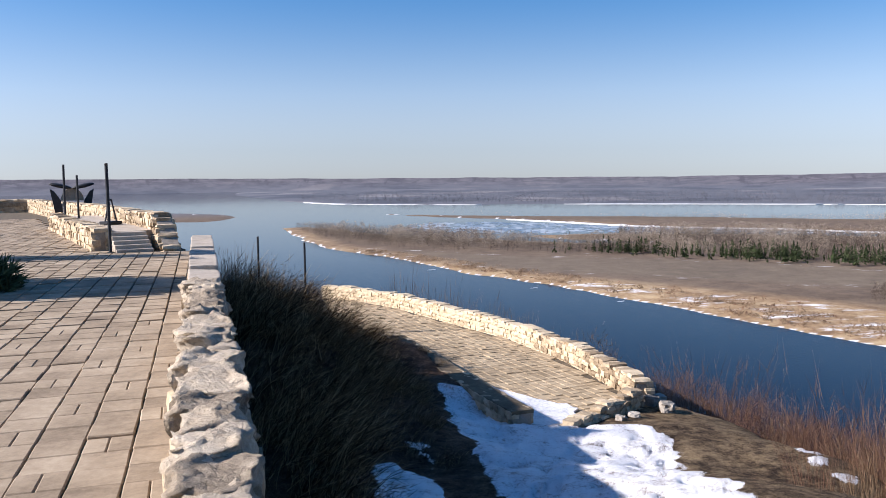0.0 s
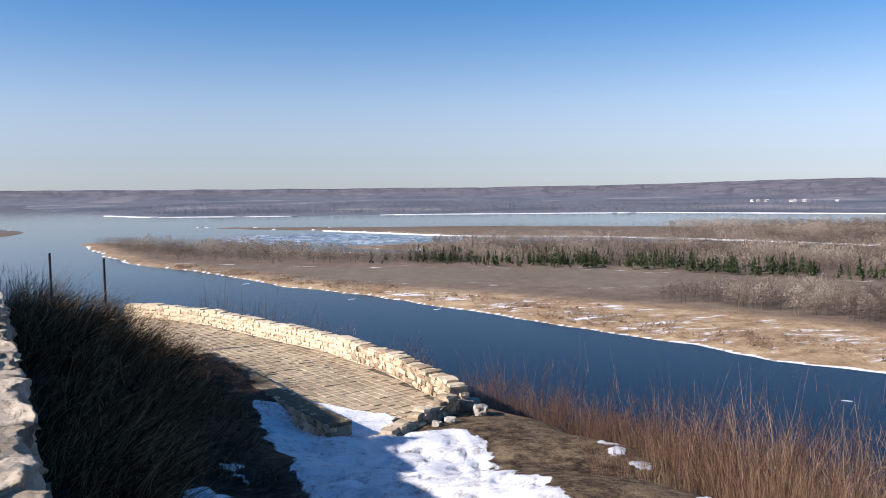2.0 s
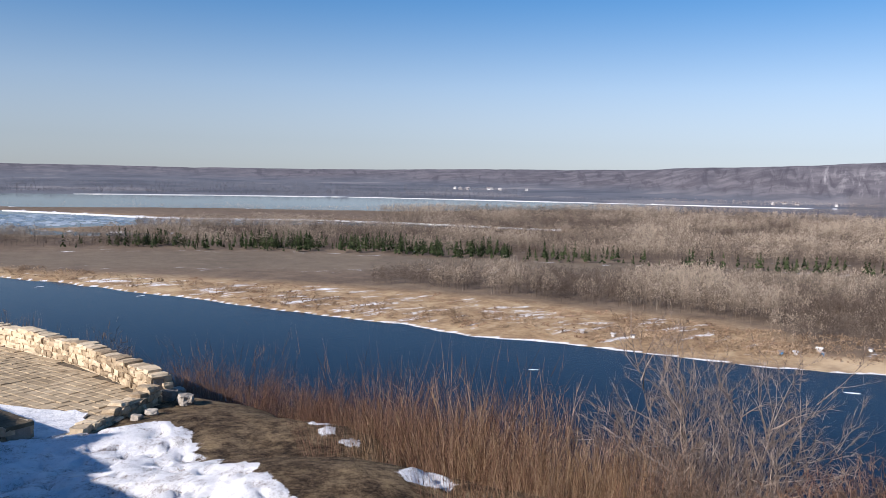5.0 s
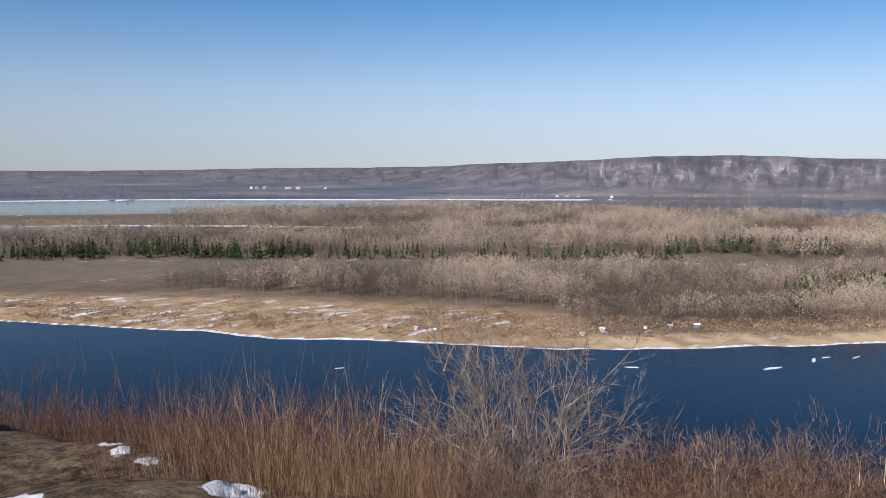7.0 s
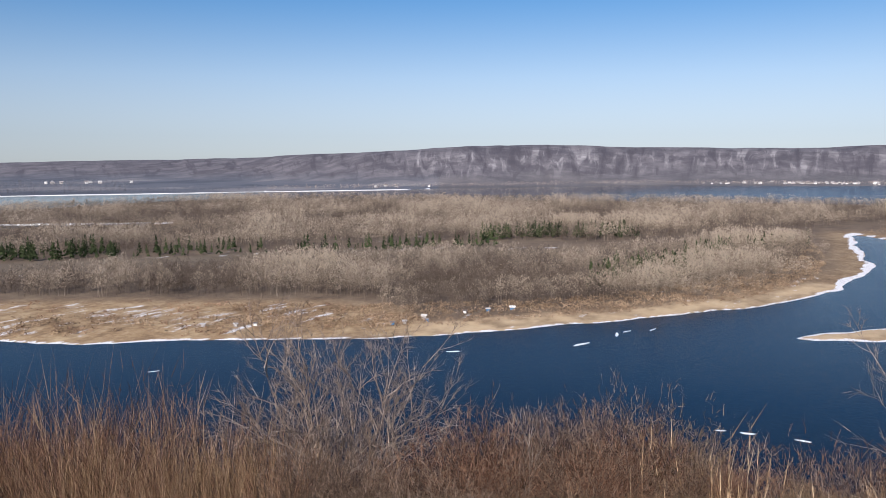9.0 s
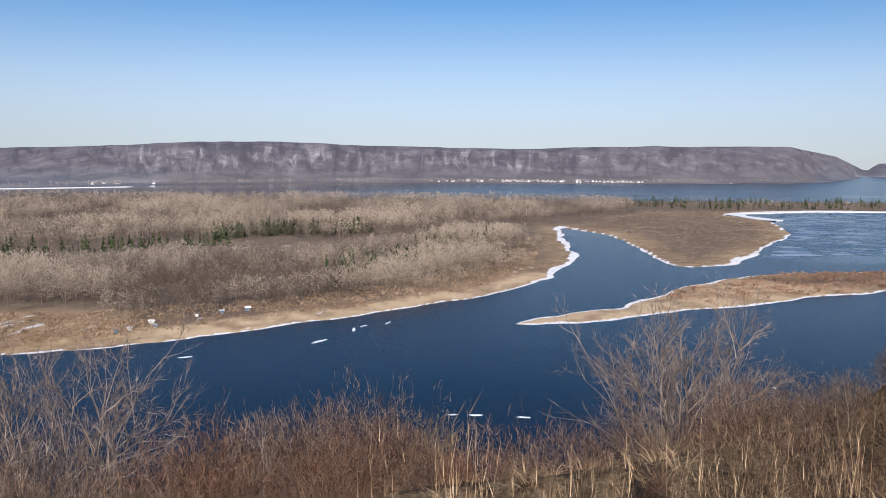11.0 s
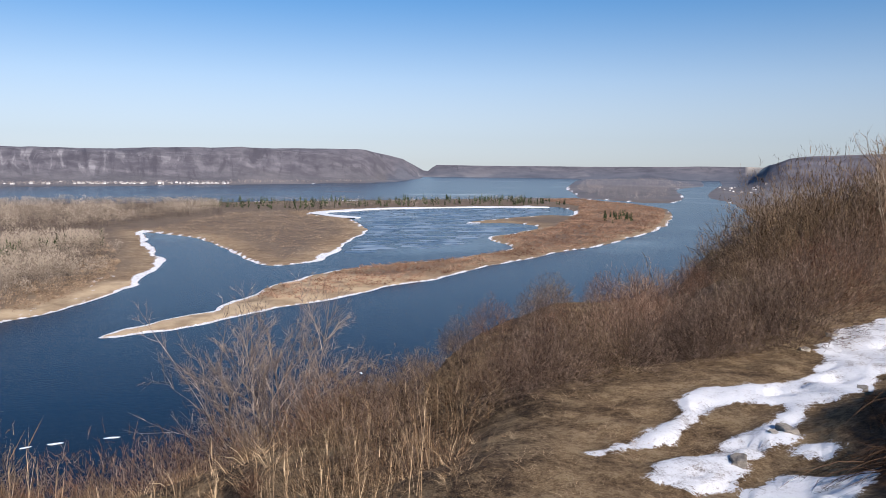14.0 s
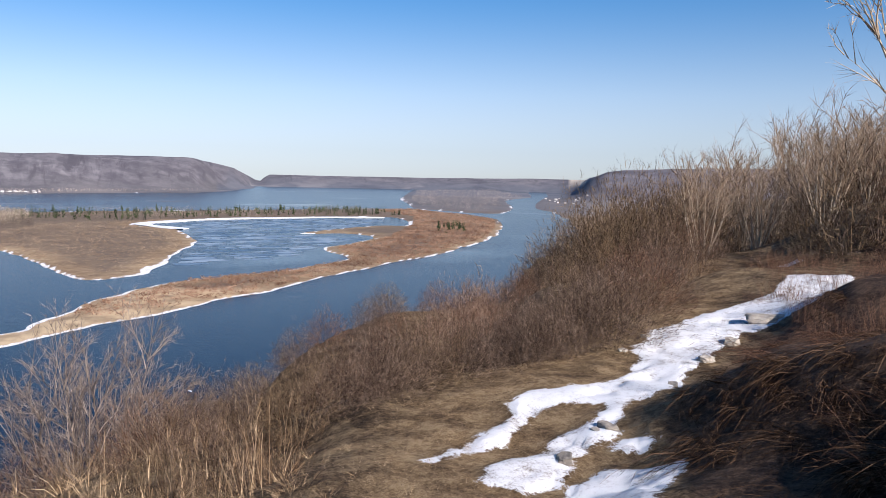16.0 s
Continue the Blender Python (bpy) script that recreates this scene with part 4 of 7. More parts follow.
bed.faces.new([bed.verts.new((x, y, -0.035)) for x, y in ((0.5, -3.0), (-8.6, 26.6), (-8.8, 27.2), (-17.4, 40.6), (-31.5, 62.0), (-46.0, 56.0), (-40, 10), (-14, -7))])
part("bed", bed, JOINT, upper, "dark soil in the joints")


def slab_mesh(name, w, l, h, material, seed):
    bm = box_bm(w, l, h, bevel=0.012)
    for v in bm.verts:
        v.co += Vector((noise.noise(v.co * 9 + Vector((seed, 0, 0))), noise.noise(v.co * 9 + Vector((0, seed, 0))), 0)) * 0.008
    return bm_mesh(name, bm, material)


PAVERS = [slab_mesh("slab", 0.407, 0.413, 0.06, SLAB, k * 3.1) for k in range(4)]
HALVES = [slab_mesh("slab", 0.2045, 0.413, 0.06, SLAB, k * 2.3) for k in range(3)]
ang = math.atan2(-WALL_DIR.x, WALL_DIR.y)
cells = []
for a in range(0, 64):
    for b in range(-8, 130):
        u, v = -0.44 - a * 0.42, b * 0.42 + (0.14 * math.sin(a * 2.4) if a % 5 == 0 else 0)
        c = Vector((WALL_DIR.y, -WALL_DIR.x)) * u + WALL_DIR * v
        if in_shape(c.x, c.y, [(0.95, -3.0), (-7.95, 26.4), (-9.6, 26.0), (-11.4, 26.6), (-18.7, 38.7), (-31.5, 60.5), (-38, 54), (-34, 10), (-14, -7)])[0] > 0.15:
            cells.append((c.length, c, a, b))
cells.sort(key=lambda k: abs(k[1].x + 4.0) + abs(k[1].y - 8.0))
verts, quads = [], []
for n, (_, c, a, b) in enumerate(cells):
    lift = rng.normal(0, 0.006)
    m = Matrix.Translation((c.x, c.y, -0.03 + lift)) @ Matrix.Rotation(ang + rng.normal(0, 0.008), 4, "Z") @ Matrix.Rotation(rng.normal(0, 0.006), 4, "X") @ Matrix.Rotation(rng.normal(0, 0.006), 4, "Y")
    if n < 290:
        if (a * 7 + b) % 5 == 0:
            for dx in (-0.1035, 0.1035):
                piece("slab", HALVES[rng.randint(3)], upper, m @ Matrix.Translation((dx, 0, 0)))
        else:
            piece("slab", PAVERS[rng.randint(4)], upper, m)
    else:
        b0 = len(verts)
        e = 0.2
        verts += [m @ Vector(v) for v in ((-e, -e, -0.03), (e, -e, -0.03), (e, e, -0.03), (-e, e, -0.03), (-e + 0.01, -e + 0.01, 0.03), (e - 0.01, -e + 0.01, 0.03), (e - 0.01, e - 0.01, 0.03), (-e + 0.01, e - 0.01, 0.03))]
        quads += [tuple(b0 + k for k in f) for f in ((4, 5, 6, 7), (0, 1, 5, 4), (1, 2, 6, 5), (2, 3, 7, 6), (3, 0, 4, 7))]
ob = new("slabs", mesh_of("slabs", verts, quads, SLAB_REST))
ob.parent = upper
tagged(ob, kind="stuff")

# Terrace paving: square tiles.
terrace = tagged(new("terrace_paving"), "brown square tiles of the lower lookout with soil between", "pavement", kind="structure")
bed = bmesh.new()
bed.faces.new([bed.verts.new((x, y, TERRACE_Z - 0.03)) for x, y in TERRACE])
part("bed", bed, JOINT, terrace, "dark soil in the joints")
TILE_REST = surface("terrace_tile_far", (0.20, 0.15, 0.09), (0.37, 0.285, 0.18), (0.48, 0.38, 0.25), 0.5, 0.9, 0.4, 0.006, 9.0, "World", "island", spread=0.14)
TILES = [slab_mesh("tile", 0.285, 0.285, 0.05, TILE, k * 1.7) for k in range(4)]
turn = radians(24)
cells = []
for a in range(-90, 90):
    for b in range(0, 170):
        c = Matrix.Rotation(turn, 2) @ Vector((a * 0.305, b * 0.305))
        if in_shape(c.x, c.y, TERRACE)[0] > 0.16:
            cells.append(c)
cells.sort(key=lambda c: c.y)
verts, quads = [], []
for n, c in enumerate(cells):
    m = Matrix.Translation((c.x, c.y, TERRACE_Z - 0.022 + rng.normal(0, 0.008))) @ Matrix.Rotation(turn + rng.normal(0, 0.008), 4, "Z") @ Matrix.Rotation(rng.normal(0, 0.01), 4, "X")
    if n < 295:
        piece("tile", TILES[rng.randint(4)], terrace, m)
    else:
        b0 = len(verts)
        e = 0.142
        verts += [m @ Vector(v) for v in ((-e, -e, -0.025), (e, -e, -0.025), (e, e, -0.025), (-e, e, -0.025), (-e + 0.01, -e + 0.01, 0.025), (e - 0.01, -e + 0.01, 0.025), (e - 0.01, e - 0.01, 0.025), (-e + 0.01, e - 0.01, 0.025))]
        quads += [tuple(b0 + k for k in f) for f in ((4, 5, 6, 7), (0, 1, 5, 4), (1, 2, 6, 5), (2, 3, 7, 6), (3, 0, 4, 7))]
if verts:
    ob = new("tiles", mesh_of("tiles", verts, quads, TILE_REST))
    ob.parent = terrace
    tagged(ob, kind="stuff")

# Old snow along the terrace's inner rim.
rim = smooth_line(RIM_SNOW, 5)
rbm = bmesh.new()
rv = [rbm.verts.new((x + rng.normal(0, 0.07), y + rng.normal(0, 0.07), TERRACE_Z + 0.012)) for x, y in rim]
face = rbm.faces.new(rv)
low = bmesh.ops.extrude_face_region(rbm, geom=[face])
for v in low["geom"]:
    if isinstance(v, bmesh.types.BMVert):
        v.co.z += 0.06
bmesh.ops.recalc_face_normals(rbm, faces=rbm.faces[:])
bmesh.ops.triangulate(rbm, faces=rbm.faces[:])
tagged(new("snow_bank", bm_mesh("snow_bank", rbm, SNOW)), "thin strip of old snow along the terrace edge", "snow", kind="stuff")

# Far end of the upper terrace: raised platform, bench wall, steps, parapet, posts, sign frame, sculpture.
rubble_wall("bench_wall", "low bench wall of pale rubble beside the paving", [(-11.35, 26.6), (-14.5, 31.8), (-18.7, 38.7)], 0.3, lambda s: -0.1, lambda s: 0.66, 0.24, 0.36)
rubble_wall("far_parapet", "pale rubble parapet that falls to the ground at its end", [(-8.95, 26.3), (-9.3, 27.0), (-9.9, 28.1), (-13.2, 33.6), (-17.0, 40.2), (-24.0, 50.2), (-31.2, 60.9)], 0.3,
            lambda s: -0.3, lambda s: min(1.1, 0.08 + s * 0.62) if s < 3 else 1.1 - 0.006 * s, 0.25, 0.38)
rubble_wall("shaded_wall", "dark shaded stone wall at the terrace's far side", [(-31.4, 61.0), (-38, 58.5), (-46, 55.0)], 0.3, lambda s: -0.2, lambda s: 0.85, 0.3, 0.5)
plat = tagged(new("platform"), "raised earth and stone platform behind the bench wall", "platform", kind="structure")
bm = bmesh.new()
lo = [(-11.1, 27.0), (-9.9, 28.0), (-13.2, 33.4), (-16.9, 40.0), (-18.5, 38.6), (-14.4, 31.7)]
face = bm.faces.new([bm.verts.new((x, y, -0.1)) for x, y in lo])
for v in bmesh.ops.extrude_face_region(bm, geom=[face])["geom"]:
    if isinstance(v, bmesh.types.BMVert):
        v.co.z = 0.60
bmesh.ops.recalc_face_normals(bm, faces=bm.faces[:])
part("deck", bm, CAP, plat)
steps = tagged(new("steps"), "short flight of worn stone steps to the platform", "steps")
sd = Vector((-0.52, 0.854))
for k in range(5):
    c = Vector((-10.05, 25.98)) + sd * (0.26 * k + 0.2)
    bm = box_bm(1.15, 0.5, 0.125 * (k + 1), bevel=0.015)
    ob = part("step", bm, CAP, steps)
    ob.matrix_basis = Matrix.Translation((c.x, c.y, 0.0625 * (k + 1) - 0.03)) @ Matrix.Rotation(math.atan2(-sd.x, sd.y), 4, "Z")


def post(x, y, z, h, r=0.05, lean=0.0, label="slim dark steel post standing on the terrace"):
    root = thing("post", label, "post", (x, y, z), group="steel posts")
    part("shaft", tube_bm([(0, 0, -0.1), (lean * h * 0.5, 0, h * 0.5), (lean * h, 0, h)], [r, r, r], 8), STEEL, root)
    part("base_plate", box_bm(0.2, 0.2, 0.02, (0, 0, 0.01), 0.004), STEEL, root)
    part("cap", tube_bm([(lean * h, 0, h), (lean * h, 0, h + 0.03)], [r * 1.15, r * 0.8], 8), STEEL, root)


post(-10.75, 25.75, 0.0, 2.85, 0.055, -0.005)
post(-17.75, 37.6, 0.0, 3.05, 0.055, 0.01)
post(-16.75, 36.8, 0.6, 1.95, 0.05, 0.0)
for a, r, top in ((-13.1, 34, 2.35 - 34 * math.tan(radians(4.1))), (-9.9, 34, 2.35 - 34 * math.tan(radians(4.6)))):
    x, y = az_xy(a, r)
    g = gz(x, y)
    post(x, y, g, top - g, 0.045, 0.0, "slim dark steel post on the brushy slope")

frame_root = thing("sign_frame", "small A-shaped dark metal stand on the platform", "stand", (-13.0, 31.3, 0.62), 60)
for sx in (-1, 1):
    part("leg", tube_bm([(0.28 * sx, 0, 0), (0.06 * sx, 0, 0.95)], [0.035, 0.03], 6), STEEL, frame_root)
part("crossbar", tube_bm([(-0.08, 0, 0.95), (0.08, 0, 0.95)], [0.035, 0.035], 6), STEEL, frame_root)
part("foot", box_bm(0.7, 0.5, 0.12, (0, 0, 0.06), 0.02), STEEL, frame_root)

sculpt = thing("sculpture", "dark metal bench sculpture with spread wings behind the parapet", "sculpture", (-21.8, 47.2, -0.1), 24.8)
for sx in (-1, 1):
    bm = bmesh.new()
    face = bm.faces.new([bm.verts.new((sx * x, 0, z)) for x, z in ((0.55, 0.6), (0.95, 0.55), (1.18, 1.95), (0.95, 1.8), (0.62, 1.25))])
    for v in bmesh.ops.extrude_face_region(bm, geom=[face])["geom"]:
        if isinstance(v, bmesh.types.BMVert):
            v.co.y += 0.9
    bmesh.ops.recalc_face_normals(bm, faces=bm.faces[:])
    part("side_panel", bm, STEEL, sculpt)
    bm = bmesh.new()
    bmesh.ops.create_uvsphere(bm, u_segments=14, v_segments=8, radius=1.0)
    bmesh.ops.scale(bm, vec=(0.62, 0.3, 0.13), verts=bm.verts)
    for v in bm.verts:
        v.co.z += 0.22 * (v.co.x * sx) - 0.25 * max(0, v.co.x * sx - 0.3) ** 2
        v.co += Vector((sx * 0.62, 0.1, 2.12))
    part("wing", bm, STEEL, sculpt, smooth=True)
bm = bmesh.new()
face = bm.faces.new([bm.verts.new((0.62 * math.cos(a), 0.3, 1.25 + 0.75 * math.sin(a))) for a in np.linspace(0, math.pi, 14)])
for v in bmesh.ops.extrude_face_region(bm, geom=[face])["geom"]:
    if isinstance(v, bmesh.types.BMVert):
        v.co.y += 0.25
bmesh.ops.recalc_face_normals(bm, faces=bm.faces[:])
part("back_disc", bm, MORTAR, sculpt, "grey half-round back")
part("seat", box_bm(1.2, 0.8, 0.12, (0, 0.4, 1.0), 0.03), MORTAR, sculpt)
part("plinth", box_bm(1.1, 0.9, 0.95, (0, 0.45, 0.48), 0.03), PLASTER, sculpt, "pale plinth")

# ---- far woods, scrub and ice on the plain ----
def scatter(poly, spacing, seed, inner=2.0):
    rs = np.random.RandomState(seed)
    p = np.array(poly, float)
    lo, hi = p.min(0), p.max(0)
    n = int((hi[0] - lo[0]) * (hi[1] - lo[1]) / spacing ** 2)
    pts = lo + rs.rand(n, 2) * (hi - lo)
    return pts[signed(pts[:, 0], pts[:, 1], p) > inner]


def tri_mesh(name, V, material, **layers):
    """A mesh of single triangles, three rows of V each; layers are values or vectors for each row."""
    me = bpy.data.meshes.new(name)
    n = len(V)
    me.vertices.add(n)
    me.vertices.foreach_set("co", V.astype(np.float32).ravel())
    me.loops.add(n)
    me.loops.foreach_set("vertex_index", np.arange(n, dtype=np.int32))
    me.polygons.add(n // 3)
    me.polygons.foreach_set("loop_start", np.arange(0, n, 3, dtype=np.int32))
    me.update(calc_edges=True)
    for key, v in layers.items():
        a = me.attributes.new(key, "FLOAT_VECTOR" if v.ndim == 2 else "FLOAT", "POINT")
        a.data.foreach_set("vector" if v.ndim == 2 else "value", v.astype(np.float32).ravel())
    me.materials.append(material)
    return me


def unit(v):
    return v / np.maximum(np.linalg.norm(v, axis=1), 1e-6)[:, None]


def wood_stuff(name, label, pts, height, material, seed, wisps=14, spread=0.30, trunk=0.16, category="woods"):
    """Bare trees seen from afar: a thin trunk and a rounded crown of fine limbs each, joined in one mesh."""
    rs = np.random.RandomState(seed)
    z = ground_z(pts[:, 0], pts[:, 1])
    keep = z > WATER + 0.25
    pts, z = pts[keep], z[keep]
    dist = np.hypot(pts[:, 0], pts[:, 1])
    stand = fbm(pts[:, 0] / 55, pts[:, 1] / 55, seed + 300, 3)
    tall = height * rs.uniform(0.7, 1.15, len(pts)) * (0.62 + 0.76 * stand)
    tones = np.clip(rs.normal(0.47, 0.26, len(pts)) + (stand - 0.5) * 1.8, 0, 1)
    V, TONE = [], []
    for lo, hi, share in ((0, 520, 1.6), (520, 760, 1.0), (760, 1150, 0.62), (1150, 9e9, 0.42)):
        sel = (dist >= lo) & (dist < hi)
        n = int(sel.sum())
        if not n:
            continue
        h, tone = tall[sel], tones[sel]
        base = np.stack([pts[sel, 0], pts[sel, 1], z[sel] - 0.2], 1)
        count = max(5, int(wisps * share))
        thick = trunk * h / 11 / share ** 0.4
        crown = spread * rs.uniform(0.75, 1.25, n)
        for k in range(count + 1):
            if k == 0:
                foot, tip, w = base, base + np.stack([rs.normal(0, 0.04, n) * h, rs.normal(0, 0.04, n) * h, h * 0.9], 1), trunk * h / 26
                out = np.stack([rs.normal(0, 0.4, n), rs.normal(0, 0.4, n), np.full(n, 0.25)], 1)
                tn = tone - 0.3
            else:
                a, u = rs.uniform(0, 2 * np.pi, n), rs.uniform(-0.85, 1.0, n)
                q0 = np.sqrt(np.clip(1 - u * u, 0.03, 1)) * rs.uniform(0.35, 1.0, n) ** 0.5
                out = np.stack([np.cos(a) * q0, np.sin(a) * q0, u * 0.9 + 0.35], 1)
                foot = base + np.stack([np.cos(a) * q0 * crown * h, np.sin(a) * q0 * crown * h, h * (0.58 + 0.34 * u)], 1)
                way = unit(out + np.array([0, 0, 0.35]) + rs.normal(0, 0.55, (n, 3)))
                tip = foot + way * (h * rs.uniform(0.05, 0.11, n) / share ** 0.4)[:, None]
                w = thick * rs.uniform(0.7, 1.5, n)
                # paler young twigs on top; crown shading is also put into the tone
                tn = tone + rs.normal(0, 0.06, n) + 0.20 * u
            off = unit(np.cross(out, tip - foot) + rs.normal(0, 0.05, (n, 3))) * w[:, None]
            V.append(np.stack([foot - off, foot + off, tip], 1).reshape(-1, 3))
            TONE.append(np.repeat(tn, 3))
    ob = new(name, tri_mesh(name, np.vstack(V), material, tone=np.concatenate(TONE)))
    return tagged(ob, label, category, kind="stuff")


def clump_stuff(name, label, pts, height, material, seed, blades=12, category="scrub", wide=0.8):
    """Low rounded bushes seen from afar, joined in one mesh."""
    rs = np.random.RandomState(seed)
    z = ground_z(pts[:, 0], pts[:, 1])
    keep = z > WATER + 0.25
    pts, z = pts[keep], z[keep]
    n = len(pts)
    h = height * rs.uniform(0.4, 1.2, n)
    tone = np.clip(rs.normal(0.5, 0.16, n) + (fbm(pts[:, 0] / 25, pts[:, 1] / 25, seed + 300, 3) - 0.5) * 0.9, 0, 1)
    V, TONE = [], []
    for k in range(blades):
        a = rs.uniform(0, 2 * np.pi, n)
        e = np.arcsin(rs.uniform(0, 1, n))
        rad = h * rs.uniform(0.45, 0.85, n)
        out = np.stack([np.cos(a) * np.cos(e), np.sin(a) * np.cos(e), np.sin(e) + 0.25], 1)
        foot = np.stack([pts[:, 0] + out[:, 0] * rad * wide, pts[:, 1] + out[:, 1] * rad * wide, z + np.sin(e) * rad * 0.8], 1)
        tip = foot + np.stack([np.cos(a) * 0.5 + rs.normal(0, 0.4, n), np.sin(a) * 0.5 + rs.normal(0, 0.4, n), 0.5 + rs.normal(0, 0.3, n)], 1) * (h * rs.uniform(0.16, 0.34, n))[:, None]
        off = unit(np.cross(out, tip - foot)) * (h * 0.14 * rs.uniform(0.6, 1.4, n))[:, None]
        V.append(np.stack([foot - off, foot + off, tip], 1).reshape(-1, 3))
        TONE.append(np.repeat(tone + rs.normal(0, 0.1, n), 3))
    return tagged(new(name, tri_mesh(name, np.vstack(V), material, tone=np.concatenate(TONE))), label, category, kind="stuff")


def pine_stuff(name, label, pts, height, seed):
    """Young pines seen from afar: tiers of drooping boughs round a spire each."""
    rs = np.random.RandomState(seed)
    z = ground_z(pts[:, 0], pts[:, 1])
    keep = z > WATER + 0.3
    pts, z = pts[keep], z[keep]
    n = len(pts)
    h, tone = height * rs.uniform(0.35, 1.15, n), rs.uniform(0.1, 0.9, n)
    V, TONE = [], []
    for k in range(30):
        a, u = rs.uniform(0, 2 * np.pi, n), rs.uniform(0.08, 1.0, n)
        q0 = h * 0.21 * (1.05 - u) ** 0.75
        core = np.stack([pts[:, 0], pts[:, 1], z + h * (0.05 + 0.95 * u)], 1)
        side = np.stack([np.cos(a), np.sin(a), np.full(n, -0.25)], 1)
        across = np.stack([-np.sin(a), np.cos(a), rs.normal(0, 0.4, n)], 1) * (q0 * 0.45 + 0.12)[:, None]
        end = core + side * q0[:, None]
        V.append(np.stack([end - across, end + across, core + np.array([0, 0, 1.0]) * (h * 0.10)[:, None]], 1).reshape(-1, 3))
        TONE.append(np.repeat(tone + rs.normal(0, 0.15, n), 3))
    return tagged(new(name, tri_mesh(name, np.vstack(V), FAR_PINE, tone=np.concatenate(TONE))), label, "pines", kind="stuff")


def thin(pts, seed, keep):
    rs = np.random.RandomState(seed)
    return pts[rs.rand(len(pts)) < keep(pts)]


r_of = lambda p: np.hypot(p[:, 0], p[:, 1])
grove = scatter(GROVE, 3.7, 1)
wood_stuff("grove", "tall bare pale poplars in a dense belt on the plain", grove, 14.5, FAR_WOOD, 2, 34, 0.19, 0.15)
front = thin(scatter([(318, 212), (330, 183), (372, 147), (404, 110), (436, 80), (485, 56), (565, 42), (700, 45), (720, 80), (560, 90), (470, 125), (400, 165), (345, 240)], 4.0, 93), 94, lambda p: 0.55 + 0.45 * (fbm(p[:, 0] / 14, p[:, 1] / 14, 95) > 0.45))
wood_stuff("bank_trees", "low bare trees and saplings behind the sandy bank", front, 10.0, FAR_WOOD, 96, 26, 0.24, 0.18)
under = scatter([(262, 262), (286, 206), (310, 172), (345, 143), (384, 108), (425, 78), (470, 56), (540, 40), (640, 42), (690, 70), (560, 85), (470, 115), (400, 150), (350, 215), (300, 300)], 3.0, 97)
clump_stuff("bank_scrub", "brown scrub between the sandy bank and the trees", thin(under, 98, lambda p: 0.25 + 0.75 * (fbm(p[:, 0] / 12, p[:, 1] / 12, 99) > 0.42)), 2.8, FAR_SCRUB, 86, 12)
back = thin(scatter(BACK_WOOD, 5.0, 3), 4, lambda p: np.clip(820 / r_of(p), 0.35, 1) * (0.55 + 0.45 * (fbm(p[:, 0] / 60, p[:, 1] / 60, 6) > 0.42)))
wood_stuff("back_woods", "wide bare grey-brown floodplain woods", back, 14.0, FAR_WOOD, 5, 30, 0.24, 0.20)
wood_stuff("strip_woods", "bare woods on the strip beyond the backwater", np.vstack([scatter(STRIP_WOOD, 8.0, 7), scatter(NARROW_WOOD, 8.0, 8)]), 10.0, FAR_WOOD, 9, 12, 0.32)
CAPE_LAND = [(620, -100), (600, -50), (720, -25), (880, 45), (1180, -60), (1300, -330), (1170, -170), (1040, -205), (860, -185), (740, -145)]
SPIT_LAND = [(440, -25), (500, -62), (560, -120), (600, -215), (650, -265), (760, -310), (860, -415), (1090, -570), (1300, -680), (1560, -720), (1600, -830), (1350, -830), (1190, -790), (1010, -675), (830, -540), (670, -375), (550, -215), (490, -150), (430, -60)]
clump_stuff("cape_scrub", "low brown scrub on the cape", scatter(CAPE_LAND, 3.6, 11, 3), 1.7, FAR_SCRUB, 12, 9)
wood_stuff("cape_trees", "scattered bare trees on the cape", scatter([(950, 30), (1180, -60), (1250, -220), (1060, -150), (930, -90)], 9, 14), 9.0, FAR_WOOD, 15, 12, 0.34)
clump_stuff("spit_scrub", "reddish willow scrub along the spit", scatter(SPIT_LAND, 3.5, 16, 3), 3.4, FAR_RED, 17, 10)
wood_stuff("spit_trees", "bare trees toward the spit's far end", scatter([(1010, -560), (1300, -690), (1540, -740), (1420, -800), (1180, -760), (1010, -640)], 11, 18), 9.0, FAR_WOOD, 19, 12, 0.34)
SHORE_BAND = [(-120, 850), (10, 640), (110, 490), (180, 360), (250, 250), (300, 182), (330, 200), (290, 262), (225, 370), (150, 500), (50, 650), (-60, 800)]
clump_stuff("shore_scrub", "brown willow scrub along the island's shore", np.vstack([thin(scatter(SHORE_BAND, 3.0, 21, 3), 22, lambda p: 0.14 + 0.86 * (fbm(p[:, 0] / 18, p[:, 1] / 18, 23) > 0.50)), scatter([(400, 100), (460, 62), (530, 42), (620, 40), (610, 62), (540, 60), (470, 85), (420, 115)], 5, 24), thin(scatter([(300, 200), (345, 166), (420, 100), (520, 52), (620, 40), (760, 58), (740, 80), (600, 72), (520, 85), (430, 130), (350, 195), (310, 225)], 3.2, 90, 1), 91, lambda p: 0.15 + 0.85 * (fbm(p[:, 0] / 16, p[:, 1] / 16, 92) > 0.5))]), 2.8, FAR_SCRUB, 25, 12)
clump_stuff("meadow_scrub", "scattered low bushes on the straw meadow", thin(scatter(STRAW_FIELD, 4.2, 26), 27, lambda p: 0.04 + 0.9 * (fbm(p[:, 0] / 14, p[:, 1] / 14, 29) > 0.60)), 2.2, FAR_RED, 28, 10)
tip_wood = scatter([(-225, 1180), (-150, 960), (-90, 860), (-40, 800), (40, 760), (0, 960), (-90, 1040), (-150, 1120)], 6.0, 30)
